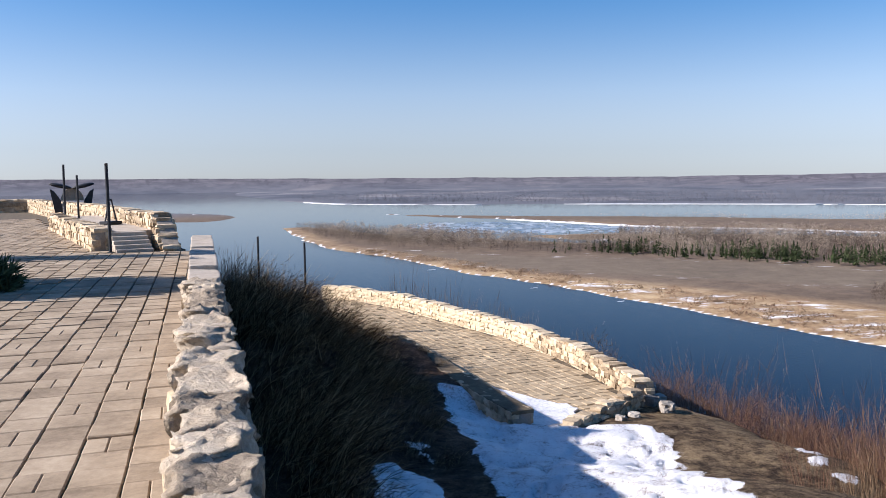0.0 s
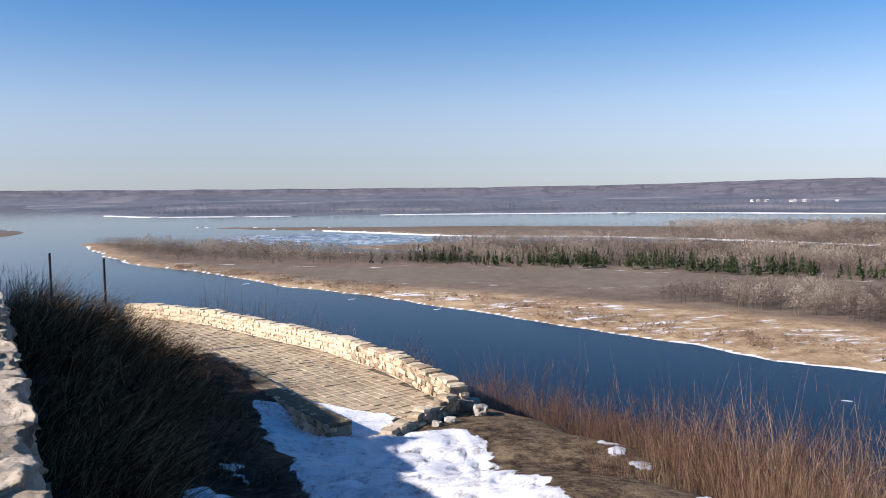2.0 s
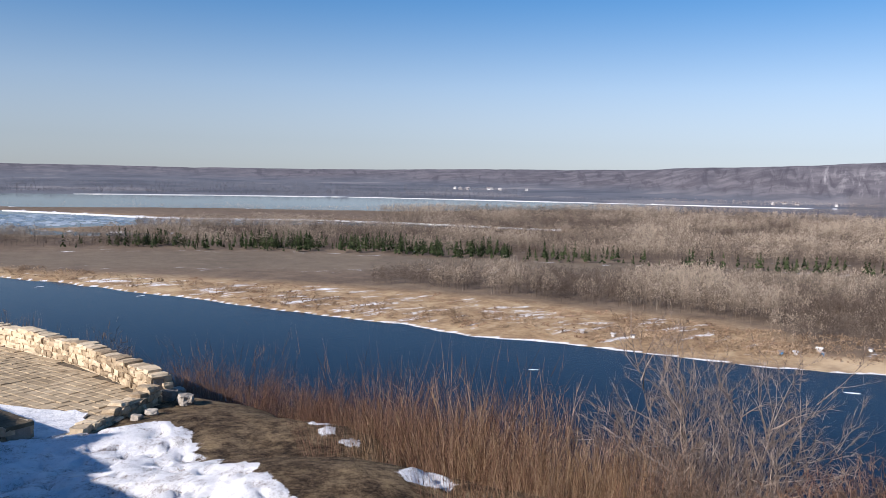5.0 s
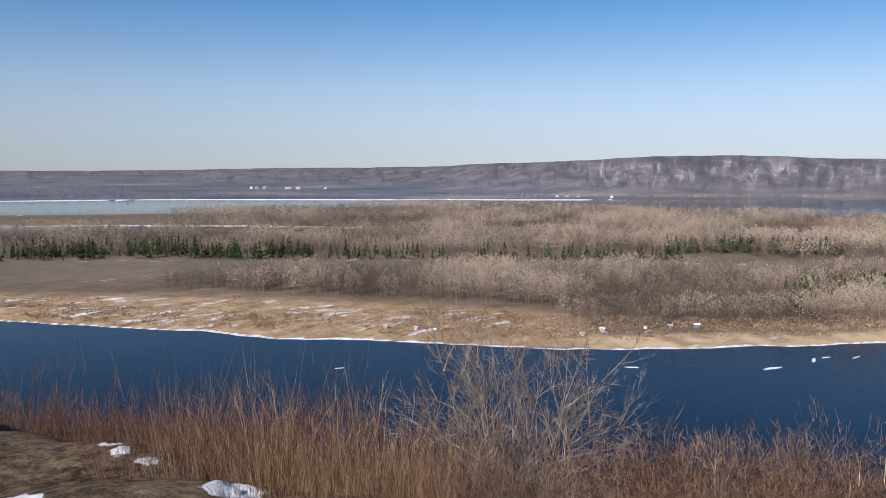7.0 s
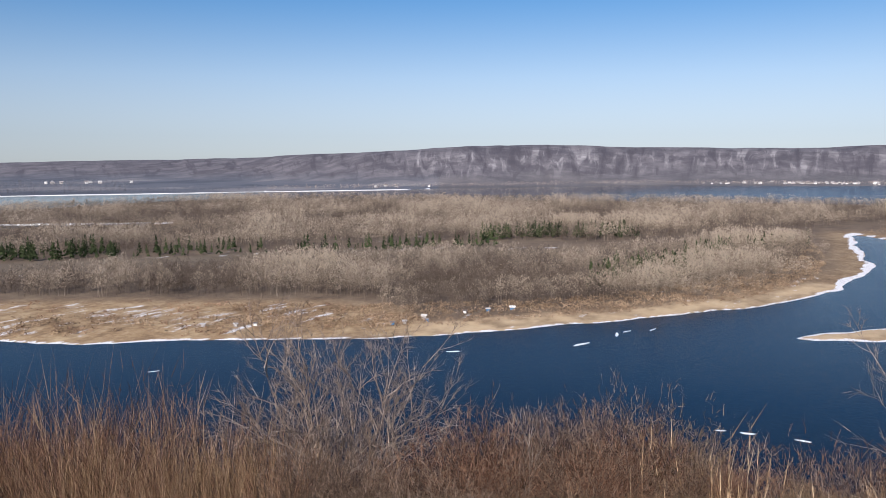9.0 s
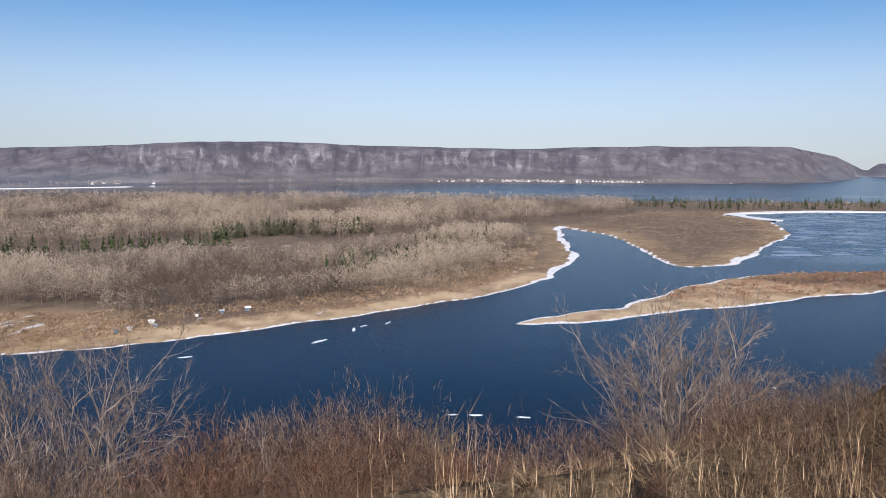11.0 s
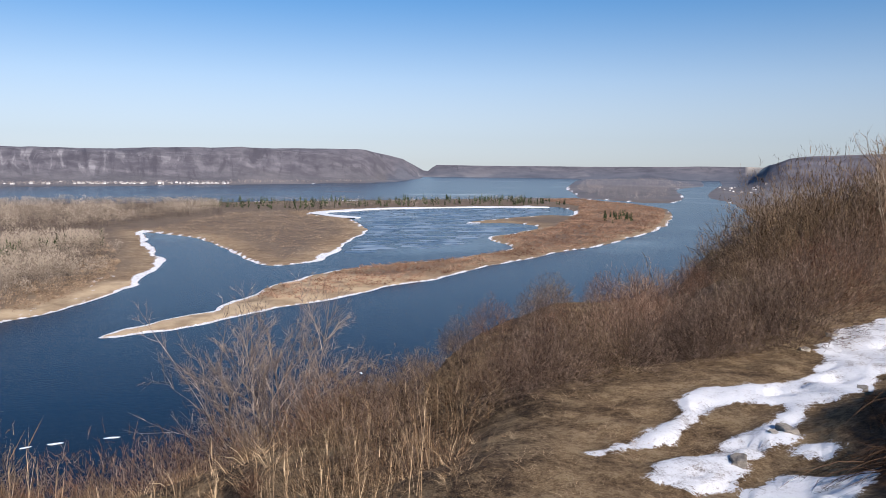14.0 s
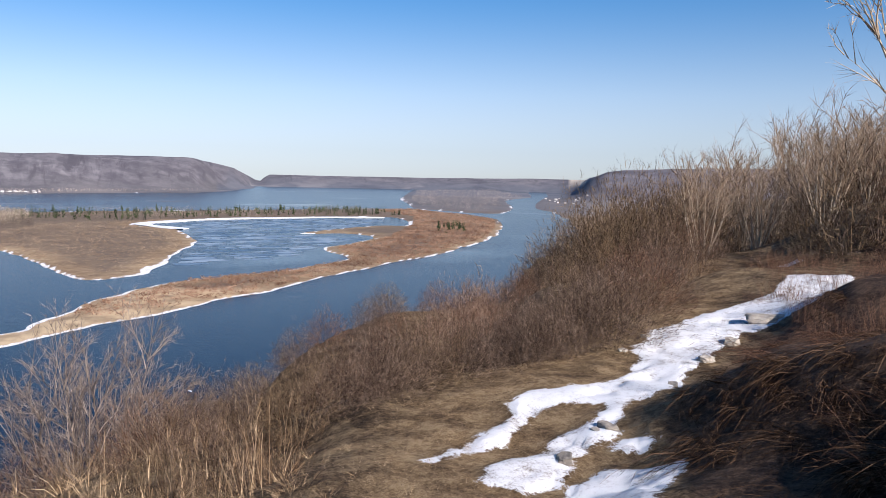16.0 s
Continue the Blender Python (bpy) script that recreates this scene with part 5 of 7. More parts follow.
wood_stuff("tip_woods", "bare woods at the island's upstream tip", tip_wood, 12.0, FAR_WOOD, 31, 22, 0.28)
wood_stuff("islet_woods", "low bare scrub on the small island", scatter(ISLET, 14, 32, 6), 8.0, FAR_WOOD, 33, 10, 0.4)
far_line = FAR_BANK[:-4]
far_band = np.vstack([far_line + 8 * 0, (far_line * (1 + 260 / np.hypot(far_line[:, 0], far_line[:, 1])[:, None]))[::-1]])
far_trees = scatter(far_band, 13, 34, 70)
pale_side = np.degrees(np.arctan2(far_trees[:, 0], far_trees[:, 1])) > 48
wood_stuff("far_bank_woods", "belt of bare trees along the far bank", far_trees[~pale_side], 11.0, HAZED_WOOD, 35, 10, 0.4, 0.4)
wood_stuff("hill_foot_woods", "pale bare trees along the foot of the hills", far_trees[pale_side], 11.0, PALE_WOOD, 36, 10, 0.4, 0.4)
wood_stuff("far_plain_woods", "bare woods on the far river plain", scatter([(1640, -880), (1430, -930), (1720, -1170), (2250, -1510), (2600, -1860), (3800, -2500), (3400, -1800), (2300, -1190)], 15, 36, 8), 9.0, PALE_WOOD, 37, 9, 0.42, 0.3)
north = thin(scatter([(-450, 2560), (-280, 2290), (30, 2130), (350, 2080), (660, 1990), (990, 1840), (1300, 1600), (2000, 2400), (1500, 3300), (0, 3700), (-700, 3600)], 22, 38), 39, lambda p: np.clip(2400 / r_of(p), 0.3, 1) ** 2)
wood_stuff("far_north_woods", "dark belts of bare wood on the far plain", north, 13.0, HAZED_WOOD, 40, 8, 0.5, 0.5)
pines = np.vstack([thin(scatter([(100, 745), (225, 680), (322, 600), (404, 515), (450, 560), (360, 680), (240, 760), (120, 790)], 5.5, 41), 42, lambda p: 0.12 + 0.6 * (fbm(p[:, 0] / 30, p[:, 1] / 30, 84) > 0.46)), thin(scatter([(404, 510), (611, 290), (640, 310), (440, 550)], 7, 87), 88, lambda p: 0.35 + 0 * p[:, 0]), scatter([(600, 112), (745, 58), (760, 72), (680, 100), (610, 128)], 6, 89),
                   scatter([(640, 330), (700, 300), (755, 205), (790, 215), (750, 320), (690, 350)], 6, 43), scatter([(430, 150), (490, 112), (560, 95), (660, 108), (700, 85), (690, 130), (560, 145), (470, 172)], 6, 44),
                   thin(scatter(STRIP_WOOD, 16, 45), 46, lambda p: 0.5 + 0 * p[:, 0]), scatter([(880, -500), (1000, -560), (1050, -620), (940, -590)], 16, 47)])
pine_stuff("pines", "dark green young pines among bare trees", pines, 13.0, 48)

# Ice: drifting floes and a thin broken sheet in the backwater.
def floe_mesh(seed, n=11):
    rs = np.random.RandomState(seed)
    bm = bmesh.new()
    face = bm.faces.new([bm.verts.new((math.cos(2 * math.pi * k / n) * rs.uniform(0.6, 1.1), math.sin(2 * math.pi * k / n) * rs.uniform(0.6, 1.1), 0)) for k in range(n)])
    for v in bmesh.ops.extrude_face_region(bm, geom=[face])["geom"]:
        if isinstance(v, bmesh.types.BMVert):
            v.co.z += 1.0
    bmesh.ops.recalc_face_normals(bm, faces=bm.faces[:])
    return bm_mesh("ice_floe", bm, ICE)


FLOES = [floe_mesh(60 + k) for k in range(5)]
for k, (x, y, sx, sy, rz) in enumerate(((272, 150, 3.2, 1.0, -50), (308, 110, 5.0, 1.3, -25), (333, 103, 4.5, 0.8, 15), (341, 101, 3.0, 0.7, -20), (194, 230, 2.2, 0.5, -30), (227, 33, 0.8, 2.6, 10), (228, 19, 0.6, 2.4, 0),
                                        (226, 40, 0.5, 1.6, 20), (300, -120, 2.4, 0.8, 0), (330, -160, 2.2, 0.7, 20), (276, -60, 1.6, 0.6, 10), (350, 92, 3.4, 0.5, -10), (-10, 640, 4, 1.2, 30), (60, 530, 3, 1, 10), (105, 470, 3, 1, 20))):
    ob = new("ice_floe", FLOES[k % 5])
    ob.matrix_basis = pose(x, y, WATER - 0.05, 0, 0, rz) @ Matrix.Diagonal((sx, sy, 0.13, 1))
    tagged(ob, "small white ice floe drifting on the river", "ice floe", "ice floes")


def ice_field(name, label, poly, spacing, size, material, seed, stretch=2.2, inner=4):
    rs = np.random.RandomState(seed)
    pts = scatter(poly, spacing, seed, inner)
    verts, faces = [], []
    for x, y in pts:
        n = 7
        a0, s = rs.uniform(-0.4, 0.4), size * rs.uniform(0.3, 1.3) ** 1.5
        b0 = len(verts)
        for k in range(n):
            a = 2 * math.pi * k / n
            u, v = math.cos(a) * s * stretch * rs.uniform(0.6, 1.2), math.sin(a) * s * rs.uniform(0.6, 1.2)
            verts.append((x + v * math.cos(a0) + u * math.sin(a0) * 0.3, y + u * math.cos(a0), WATER + 0.03 + rs.uniform(0, 0.04)))
        faces.append(tuple(range(b0, b0 + n)))
    tagged(new(name, mesh_of(name, verts, faces, material)), label, "ice", kind="stuff")


def ice_ribbon(name, label, points, width, seed, gaps=0.0):
    """A ragged shelf of shore ice along a line."""
    rs = np.random.RandomState(seed)
    line = smooth_line(points, 10, closed=False)
    way = unit(np.gradient(line, axis=0))
    side = np.stack([-way[:, 1], way[:, 0]], 1)
    wide = width * (0.65 + 0.7 * fbm(np.arange(len(line)) * 0.31, np.zeros(len(line)), seed, 3)) * rs.uniform(0.85, 1.15, len(line))
    wide = wide * sstep(gaps - 0.04, gaps + 0.04, fbm(np.arange(len(line)) * 0.22, np.ones(len(line)), seed + 5, 3)) if gaps else wide
    wide[[0, -1]] = 0.5
    up, low = line + side * wide[:, None] * 0.6, line - side * wide[:, None] * 0.6
    top = np.full((len(line), 1), WATER + 0.9)
    verts = np.vstack([np.hstack([up, top]), np.hstack([low, top]), np.hstack([low, top - 1.3])])
    n = len(line)
    faces = [(k, k + 1, n + k + 1, n + k) for k in range(n - 1)] + [(n + k, n + k + 1, 2 * n + k + 1, 2 * n + k) for k in range(n - 1)]
    tagged(new(name, mesh_of(name, verts.tolist(), faces, SNOW)), label, "ice", kind="stuff")


ice_ribbon("strip_shore_ice", "white band of ice along the narrow strip of land", STRIP_SOUTH[2:], 9, 72)
ice_ribbon("far_shore_ice", "thin white line of ice along the far bank", [(311, 2060), (560, 1985), (830, 1885), (1000, 1800), (1340, 1520), (1640, 1255), (1800, 1120)], 20, 74, 0.46)
ice_ribbon("far_town_ice", "thin white line of ice along the far bank", [(-420, 2420), (-280, 2235), (-120, 2160), (100, 2085)], 16, 75, 0.46)
ice_ribbon("lagoon_shore_ice", "white band of ice along the lagoon's far rim", [(1060, -222), (1174, -190), (1240, -255), (1284, -330), (1300, -430), (1309, -529), (1290, -620)], 20, 73)
ice_field("lagoon_ice", "broken thin grey ice on the lagoon", [(640, -130), (760, -165), (880, -205), (1060, -225), (1170, -200), (1270, -330), (1295, -520), (1230, -600), (1090, -500), (960, -330), (870, -390), (760, -285), (690, -240)], 11, 6, GREY_ICE, 70)
ice_field("backwater_ice", "grey-white rotten ice in the upstream backwater", [(-90, 1130), (20, 1060), (90, 1030), (190, 1050), (320, 1030), (440, 985), (540, 930), (430, 1040), (290, 1120), (200, 1220), (90, 1300), (-20, 1290)], 9, 6, ROTTEN_ICE, 71)

# ---- houses ----
def house(name, label, x, y, z, w, l, h, rz, wall, roof, category="house", group=""):
    root = thing(name, label, category, (x, y, z), rz, group)
    part("wall", box_bm(w, l, h + 0.6, (0, 0, h / 2 - 0.3), 0.03), wall, root)
    bm = bmesh.new()
    e = 0.35
    a = [bm.verts.new(v) for v in ((-w / 2 - e, -l / 2 - e, h), (w / 2 + e, -l / 2 - e, h), (0, -l / 2 - e, h + w * 0.42), (-w / 2 - e, l / 2 + e, h), (w / 2 + e, l / 2 + e, h), (0, l / 2 + e, h + w * 0.42))]
    for f in ((0, 1, 2), (5, 4, 3), (0, 2, 5, 3), (1, 4, 5, 2), (0, 3, 4, 1)):
        bm.faces.new([a[k] for k in f])
    bmesh.ops.recalc_face_normals(bm, faces=bm.faces[:])
    part("roof", bm, roof, root)
    for sy in (-1, 1):
        for sx in (-0.25, 0.25):
            part("window", box_bm(w * 0.16, 0.06, h * 0.34, (sx * w, sy * (l / 2 + 0.01), h * 0.55)), GLASS_DARK, root)
    part("door", box_bm(0.06, 0.9, min(2.0, h * 0.8), (w / 2 + 0.01, 0, min(2.0, h * 0.8) / 2)), ROOF, root)
    return root


for x, y, s, rz, wall in ((304, 193, 2.6, 20, PLASTER), (300, 197, 2.2, 50, BLUE_PAINT), (312, 186, 2.4, 30, BLUE_PAINT), (318, 191, 3.2, 15, PLASTER), (347, 172, 2.6, 40, BLUE_PAINT), (356, 163, 3.4, 25, BLUE_PAINT), (338, 180, 2.2, 10, PLASTER), (262, 256, 2.4, 20, PLASTER), (268, 250, 2.2, 60, PLASTER), (254, 268, 2.4, 40, PLASTER)):
    house("shed", "small painted fishing shed on the sandy shore", x, y, gz(x, y), s * 0.55, s * 0.68, 1.25, rz, wall, PLASTER if s > 3 else ROOF, "shed", "sheds on the shore")
vill = house("house", "small pale village house at the foot of the hills", 2640, 60, 0, 11, 13, 6, 10, PLASTER, ROOF, "house", "village houses")
vill.matrix_basis = pose(2640, 60, gz(2640, 60), 0, 0, 10)
rs = np.random.RandomState(80)
for a, r0, r1, n, s in ((86, 2600, 2700, 60, 0.5), (91, 2650, 2740, 34, 0.48), (81, 2560, 2640, 12, 0.5), (36, 3000, 3100, 10, 0.9), (57, 2260, 2320, 4, 0.5), (127.8, 2450, 3100, 7, 0.5), (129.2, 2350, 2750, 9, 0.5), (126.6, 2900, 3300, 6, 0.8)):
    for k in range(n):
        aa, r = a + rs.normal(0, 1.5 if a < 100 else 0.55), rs.uniform(r0, r1)
        x, y = az_xy(aa, r)
        z = gz(x, y)
        if WATER + 0.6 < z < WATER + (62 if a < 100 else 28):
            ob = copy_thing(vill, pose(x, y, z, 0, 0, rs.uniform(0, 180)))
            ob.scale = (s * rs.uniform(0.7, 1.3),) * 3
            if a > 120:
                tagged(ob, "pale town building on the far river bank", "house", "town buildings")

# ---- bare shrubs, trees and grass of the brow ----
class Twigs:
    def __init__(self, seed):
        self.v, self.f, self.rs = [], [], np.random.RandomState(seed)

    def tube(self, pts, r0, r1=0.0, n=3):
        """A thin tapering stem through the points; it ends in a tip where r1 is 0."""
        b0 = len(self.v)
        m = len(pts)
        for k, p in enumerate(pts):
            r = r0 + (r1 - r0) * k / (m - 1)
            if k == m - 1 and r1 == 0:
                self.v.append(tuple(p))
                break
            a = Vector(pts[min(k + 1, m - 1)]) - Vector(pts[max(k - 1, 0)])
            qd = a.to_track_quat("Z", "Y")
            for c in range(n):
                w = 2 * math.pi * c / n
                self.v.append(tuple(Vector(p) + qd @ Vector((r * math.cos(w), r * math.sin(w), 0))))
        for k in range(m - 1):
            a, b = b0 + k * n, b0 + (k + 1) * n
            if k == m - 2 and r1 == 0:
                self.f += [(a + c, a + (c + 1) % n, b) for c in range(n)]
            else:
                self.f += [(a + c, a + (c + 1) % n, b + (c + 1) % n, b + c) for c in range(n)]

    def blade(self, pts, r0):
        """A thin flat twig through three points, ending in a tip."""
        a, b, c = (Vector(p) for p in pts)
        w = (b - a).cross(Vector(self.rs.normal(0, 1, 3)))
        w = w.normalized() * r0 if w.length > 1e-9 else Vector((r0, 0, 0))
        b0 = len(self.v)
        self.v += [tuple(a - w), tuple(a + w), tuple(b + w * 0.75), tuple(b - w * 0.75), tuple(c)]
        self.f += [(b0, b0 + 1, b0 + 2, b0 + 3), (b0 + 3, b0 + 2, b0 + 4)]

    def wisp(self, base, direction, length, r0):
        """The finest twig: a single thin taper."""
        p, d = Vector(base), Vector(direction).normalized()
        w = d.cross(Vector(self.rs.normal(0, 1, 3))).normalized() * r0
        b0 = len(self.v)
        self.v += [tuple(p - w), tuple(p + w), tuple(p + d * length)]
        self.f.append((b0, b0 + 1, b0 + 2))

    def twig(self, base, direction, length, r0, wander=0.16):
        p, d = Vector(base), Vector(direction).normalized()
        q = p + d * length * 0.5
        d = (d + Vector(self.rs.normal(0, wander, 3))).normalized()
        self.blade((p, q, q + d * length * 0.5), r0)
        return p, q, q + d * length * 0.5

    def stem(self, base, direction, length, r0, segs=3, wander=0.12, rise=0.0, n=3):
        p, d = Vector(base), Vector(direction).normalized()
        pts = [p.copy()]
        for k in range(segs):
            d = (d + Vector(self.rs.normal(0, wander, 3)) + Vector((0, 0, rise))).normalized()
            p = p + d * (length / segs)
            pts.append(p.copy())
        self.tube(pts, r0, 0.0, n)
        return pts, d

    def limb(self, base, direction, length, r0, depth, kids=4, segs=4, wander=0.13, rise=0.06, spread=0.6, shrink=0.58, thick=None):
        if depth <= 0:
            for k in range(2):
                self.wisp(base, Vector(direction).normalized() + Vector(self.rs.normal(0, 0.28, 3)), length * self.rs.uniform(0.6, 1.1), r0 * 0.8)
            return
        pts, _ = self.stem(base, direction, length, r0, segs, wander, rise, 5 if depth > 1 and r0 > 0.02 else 3)
        for k in range(kids):
            u = self.rs.uniform(0.25, 0.97) * (len(pts) - 1)
            i0 = min(int(u), len(pts) - 2)
            p = pts[i0].lerp(pts[i0 + 1], u - i0)
            d = (pts[i0 + 1] - pts[i0]).normalized()
            side = Vector(self.rs.normal(0, 1, 3))
            side = (side - d * side.dot(d)).normalized()
            self.limb(p, d + side * spread * self.rs.uniform(0.6, 1.3), length * shrink * self.rs.uniform(0.7, 1.2) * (1.15 - 0.45 * u / len(pts)), max(r0 * 0.5, thick or 0.003), depth - 1, kids, max(2, segs - 1), wander, rise, spread, shrink, thick)

    def mesh(self, name, material):
        return mesh_of(name, self.v, self.f, material)


class Strands:
    """Thin bent twigs, gathered as triangles with a tone for each twig."""
    def __init__(self, seed):
        self.rs, self.v, self.t = np.random.RandomState(seed), [], []

    def wisps(self, p, d, ln, w, tone, face=None):
        n = len(p)
        side = unit(np.cross(d, self.rs.normal(0, 1, (n, 3)) if face is None else face + self.rs.normal(0, 0.35, (n, 3)))) * np.reshape(w, (-1, 1))
        self.v.append(np.stack([p - side, p + side, p + unit(d) * np.reshape(ln, (-1, 1))], 1).reshape(-1, 3))
        self.t.append(np.repeat(tone, 3))

    def bent(self, p, d, ln, w, tone, sag, joints=3, face=None):
        """Twigs in several joints; sag is added to the way at each joint. Gives back the joints' points and ways."""
        n = len(p)
        d, ln, w = unit(d), np.reshape(ln, (-1, 1)), np.reshape(w, (-1, 1))
        side = unit(np.cross(d, self.rs.normal(0, 1, (n, 3)) if face is None else face + self.rs.normal(0, 0.35, (n, 3)))) * w
        pts, ways = [p], [d]
        for k in range(joints):
            q = pts[-1] + d * ln / joints
            a, b = 1 - 0.85 * k / joints, 1 - 0.85 * (k + 1) / joints
            if k == joints - 1:
                self.v.append(np.stack([pts[-1] - side * a, pts[-1] + side * a, q], 1).reshape(-1, 3))
                self.t.append(np.repeat(tone, 3))
            else:
                self.v.append(np.stack([pts[-1] - side * a, pts[-1] + side * a, q + side * b, pts[-1] - side * a, q + side * b, q - side * b], 1).reshape(-1, 3))
                self.t.append(np.repeat(tone, 6))
            d = unit(d + sag + self.rs.normal(0, 0.05, (n, 3)))
            pts.append(q)
            ways.append(d)
        return pts, ways

    def along(self, pts, ways, each, low, high):
        """Random places and ways on the twigs, each times."""
        m = len(pts) - 1
        n = len(pts[0])
        u = self.rs.uniform(low, high, n * each) * m
        k, row = np.minimum(u.astype(int), m - 1), np.tile(np.arange(n), each)
        P, W = np.stack(pts), np.stack(ways)
        return P[k, row] + (P[k + 1, row] - P[k, row]) * (u - k)[:, None], W[k, row], row

    def mesh(self, name, material):
        return tri_mesh(name, np.vstack(self.v), material, tone=np.clip(np.concatenate(self.t), 0, 1))


def shoots(seed, material, stems=110, base=0.40, lean=0.34, side=6, w=0.0024):
    """Upright shoots from one stool, unit height, with steep fine side twigs."""
    t = Strands(seed)
    rs = t.rs
    a, q0 = rs.uniform(0, 2 * np.pi, stems), rs.uniform(0, 1, stems) ** 0.6
    ring = np.stack([np.cos(a) * q0, np.sin(a) * q0, np.zeros(stems)], 1)
    ln = rs.uniform(0.45, 0.95, stems) + 0.2 * (rs.rand(stems) < 0.16)
    tone = rs.uniform(0.15, 0.95, stems)
    pts, ways = t.bent(ring * base - np.array([0, 0, 0.05]), ring * lean + np.array([0, 0, 1]) + rs.normal(0, 0.07, (stems, 3)), ln, w * rs.uniform(0.7, 1.4, stems), tone, ring * 0.05)
    p, d, row = t.along(pts, ways, side, 0.3, 0.97)
    t.wisps(p, d + rs.normal(0, 0.30, d.shape), ln[row] * rs.uniform(0.08, 0.30, len(p)), w * 0.62, np.clip(tone[row] + rs.normal(0, 0.12, len(p)), 0, 1))
    return t.mesh("shrub", material)


def dome(seed, material, stems=44, twigs=2600, w=0.0029, wide=0.72, sub=2, ragged=1.0):
    """A rounded bush, unit height: stems that fan out under a deep shell of fine rising twigs."""
    t = Strands(seed)
    rs = t.rs
    swell = rs.uniform(0, 6.28, 6)
    a, e = rs.uniform(0, 2 * np.pi, stems), np.arcsin(rs.uniform(0.3, 1.0, stems))
    out = np.stack([np.cos(a) * np.cos(e) * wide, np.sin(a) * np.cos(e) * wide, np.sin(e)], 1)
    t.bent(unit(out) * np.array([0.1, 0.1, 0]) - np.array([0, 0, 0.05]), out + np.array([0, 0, 0.2]), rs.uniform(0.6, 0.9, stems), w * rs.uniform(0.5, 1.3, stems), rs.uniform(0.3, 1.0, stems), out * np.array([0.12, 0.12, 0]))
    a, e = rs.uniform(0, 2 * np.pi, twigs), np.arcsin(rs.uniform(0.0, 1.0, twigs))
    lumpy = 0.94 + ragged * (0.08 * np.sin(3 * a + swell[0]) + 0.07 * np.sin(5 * a + 4 * e + swell[1]) + 0.06 * np.sin(9 * e + 4 * a + swell[2]))
    out = np.stack([np.cos(a) * np.cos(e) * wide, np.sin(a) * np.cos(e) * wide, np.sin(e)], 1) * lumpy[:, None]
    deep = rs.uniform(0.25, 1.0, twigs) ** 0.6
    p = out * deep[:, None] * 0.96
    d = unit(unit(out) * 0.8 + np.array([0, 0, 0.1]) + rs.normal(0, 0.52, (twigs, 3)))
    ln = rs.uniform(0.045, 0.115, twigs) * (2400 / twigs) ** 0.25
    # young outer twigs are paler; the bush's inner shade is in the tone too
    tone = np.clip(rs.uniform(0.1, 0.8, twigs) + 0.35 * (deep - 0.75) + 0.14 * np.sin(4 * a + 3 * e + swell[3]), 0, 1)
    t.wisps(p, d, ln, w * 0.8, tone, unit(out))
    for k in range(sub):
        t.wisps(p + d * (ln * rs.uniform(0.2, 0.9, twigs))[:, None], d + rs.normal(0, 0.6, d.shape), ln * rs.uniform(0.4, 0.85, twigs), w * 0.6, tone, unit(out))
    return t.mesh("shrub", material)


def tussock(seed, material, blades=80, droop=0.35, r=0.006):
    t = Twigs(seed)
    rs = t.rs
    for k in range(blades):
        a = rs.uniform(0, 2 * math.pi)
        q0 = rs.uniform(0, 1)
        p = Vector((math.cos(a) * 0.16 * q0, math.sin(a) * 0.16 * q0, -0.03))
        d = Vector((math.cos(a) * 0.5 * q0, math.sin(a) * 0.5 * q0, 1)).normalized()
        ln = rs.uniform(0.4, 1.0)
        pts = [p]
        for s in range(3):
            d = (d + Vector((math.cos(a), math.sin(a), -0.6)) * droop * rs.uniform(0.1, 0.7) + Vector(rs.normal(0, 0.05, 3))).normalized()
            p = p + d * ln / 3
            pts.append(p)
        t.blade((pts[0], pts[1].lerp(pts[2], 0.4), pts[3]), r * rs.uniform(0.6, 1.3))
    return t.mesh("grass_tussock", material)


def weeds(seed, material, stems=95, flat=0.0, w=0.0058):
    """A stool of long dry weed stems, all arching over to one side with the wind, unit length. flat: how far they lie down."""
    t = Strands(seed)
    rs = t.rs
    a, q0 = rs.uniform(0, 2 * np.pi, stems), rs.uniform(0, 1, stems) ** 0.5
    ring = np.stack([np.cos(a) * q0, np.sin(a) * q0, np.zeros(stems)], 1)
    d = np.array([0.25 + flat, 0, 1.0 - 0.6 * flat]) + rs.normal(0, 0.30, (stems, 3))
    ln, tone = rs.uniform(0.5, 1.15, stems), rs.beta(1.1, 1.7, stems)
    pts, ways = t.bent(ring * 0.5 - np.array([0, 0, 0.08]), d, ln, w * rs.uniform(0.6, 1.3, stems), tone, np.array([0.22, 0, -0.16 - 0.12 * flat]), 4)
    p, dd, row = t.along(pts, ways, 6, 0.3, 0.98)
    t.wisps(p, dd + rs.normal(0, 0.42, dd.shape), ln[row] * rs.uniform(0.06, 0.24, len(p)), w * 0.6, np.clip(tone[row] + rs.normal(0, 0.15, len(p)), 0, 1))
    return t.mesh("shrub", material)


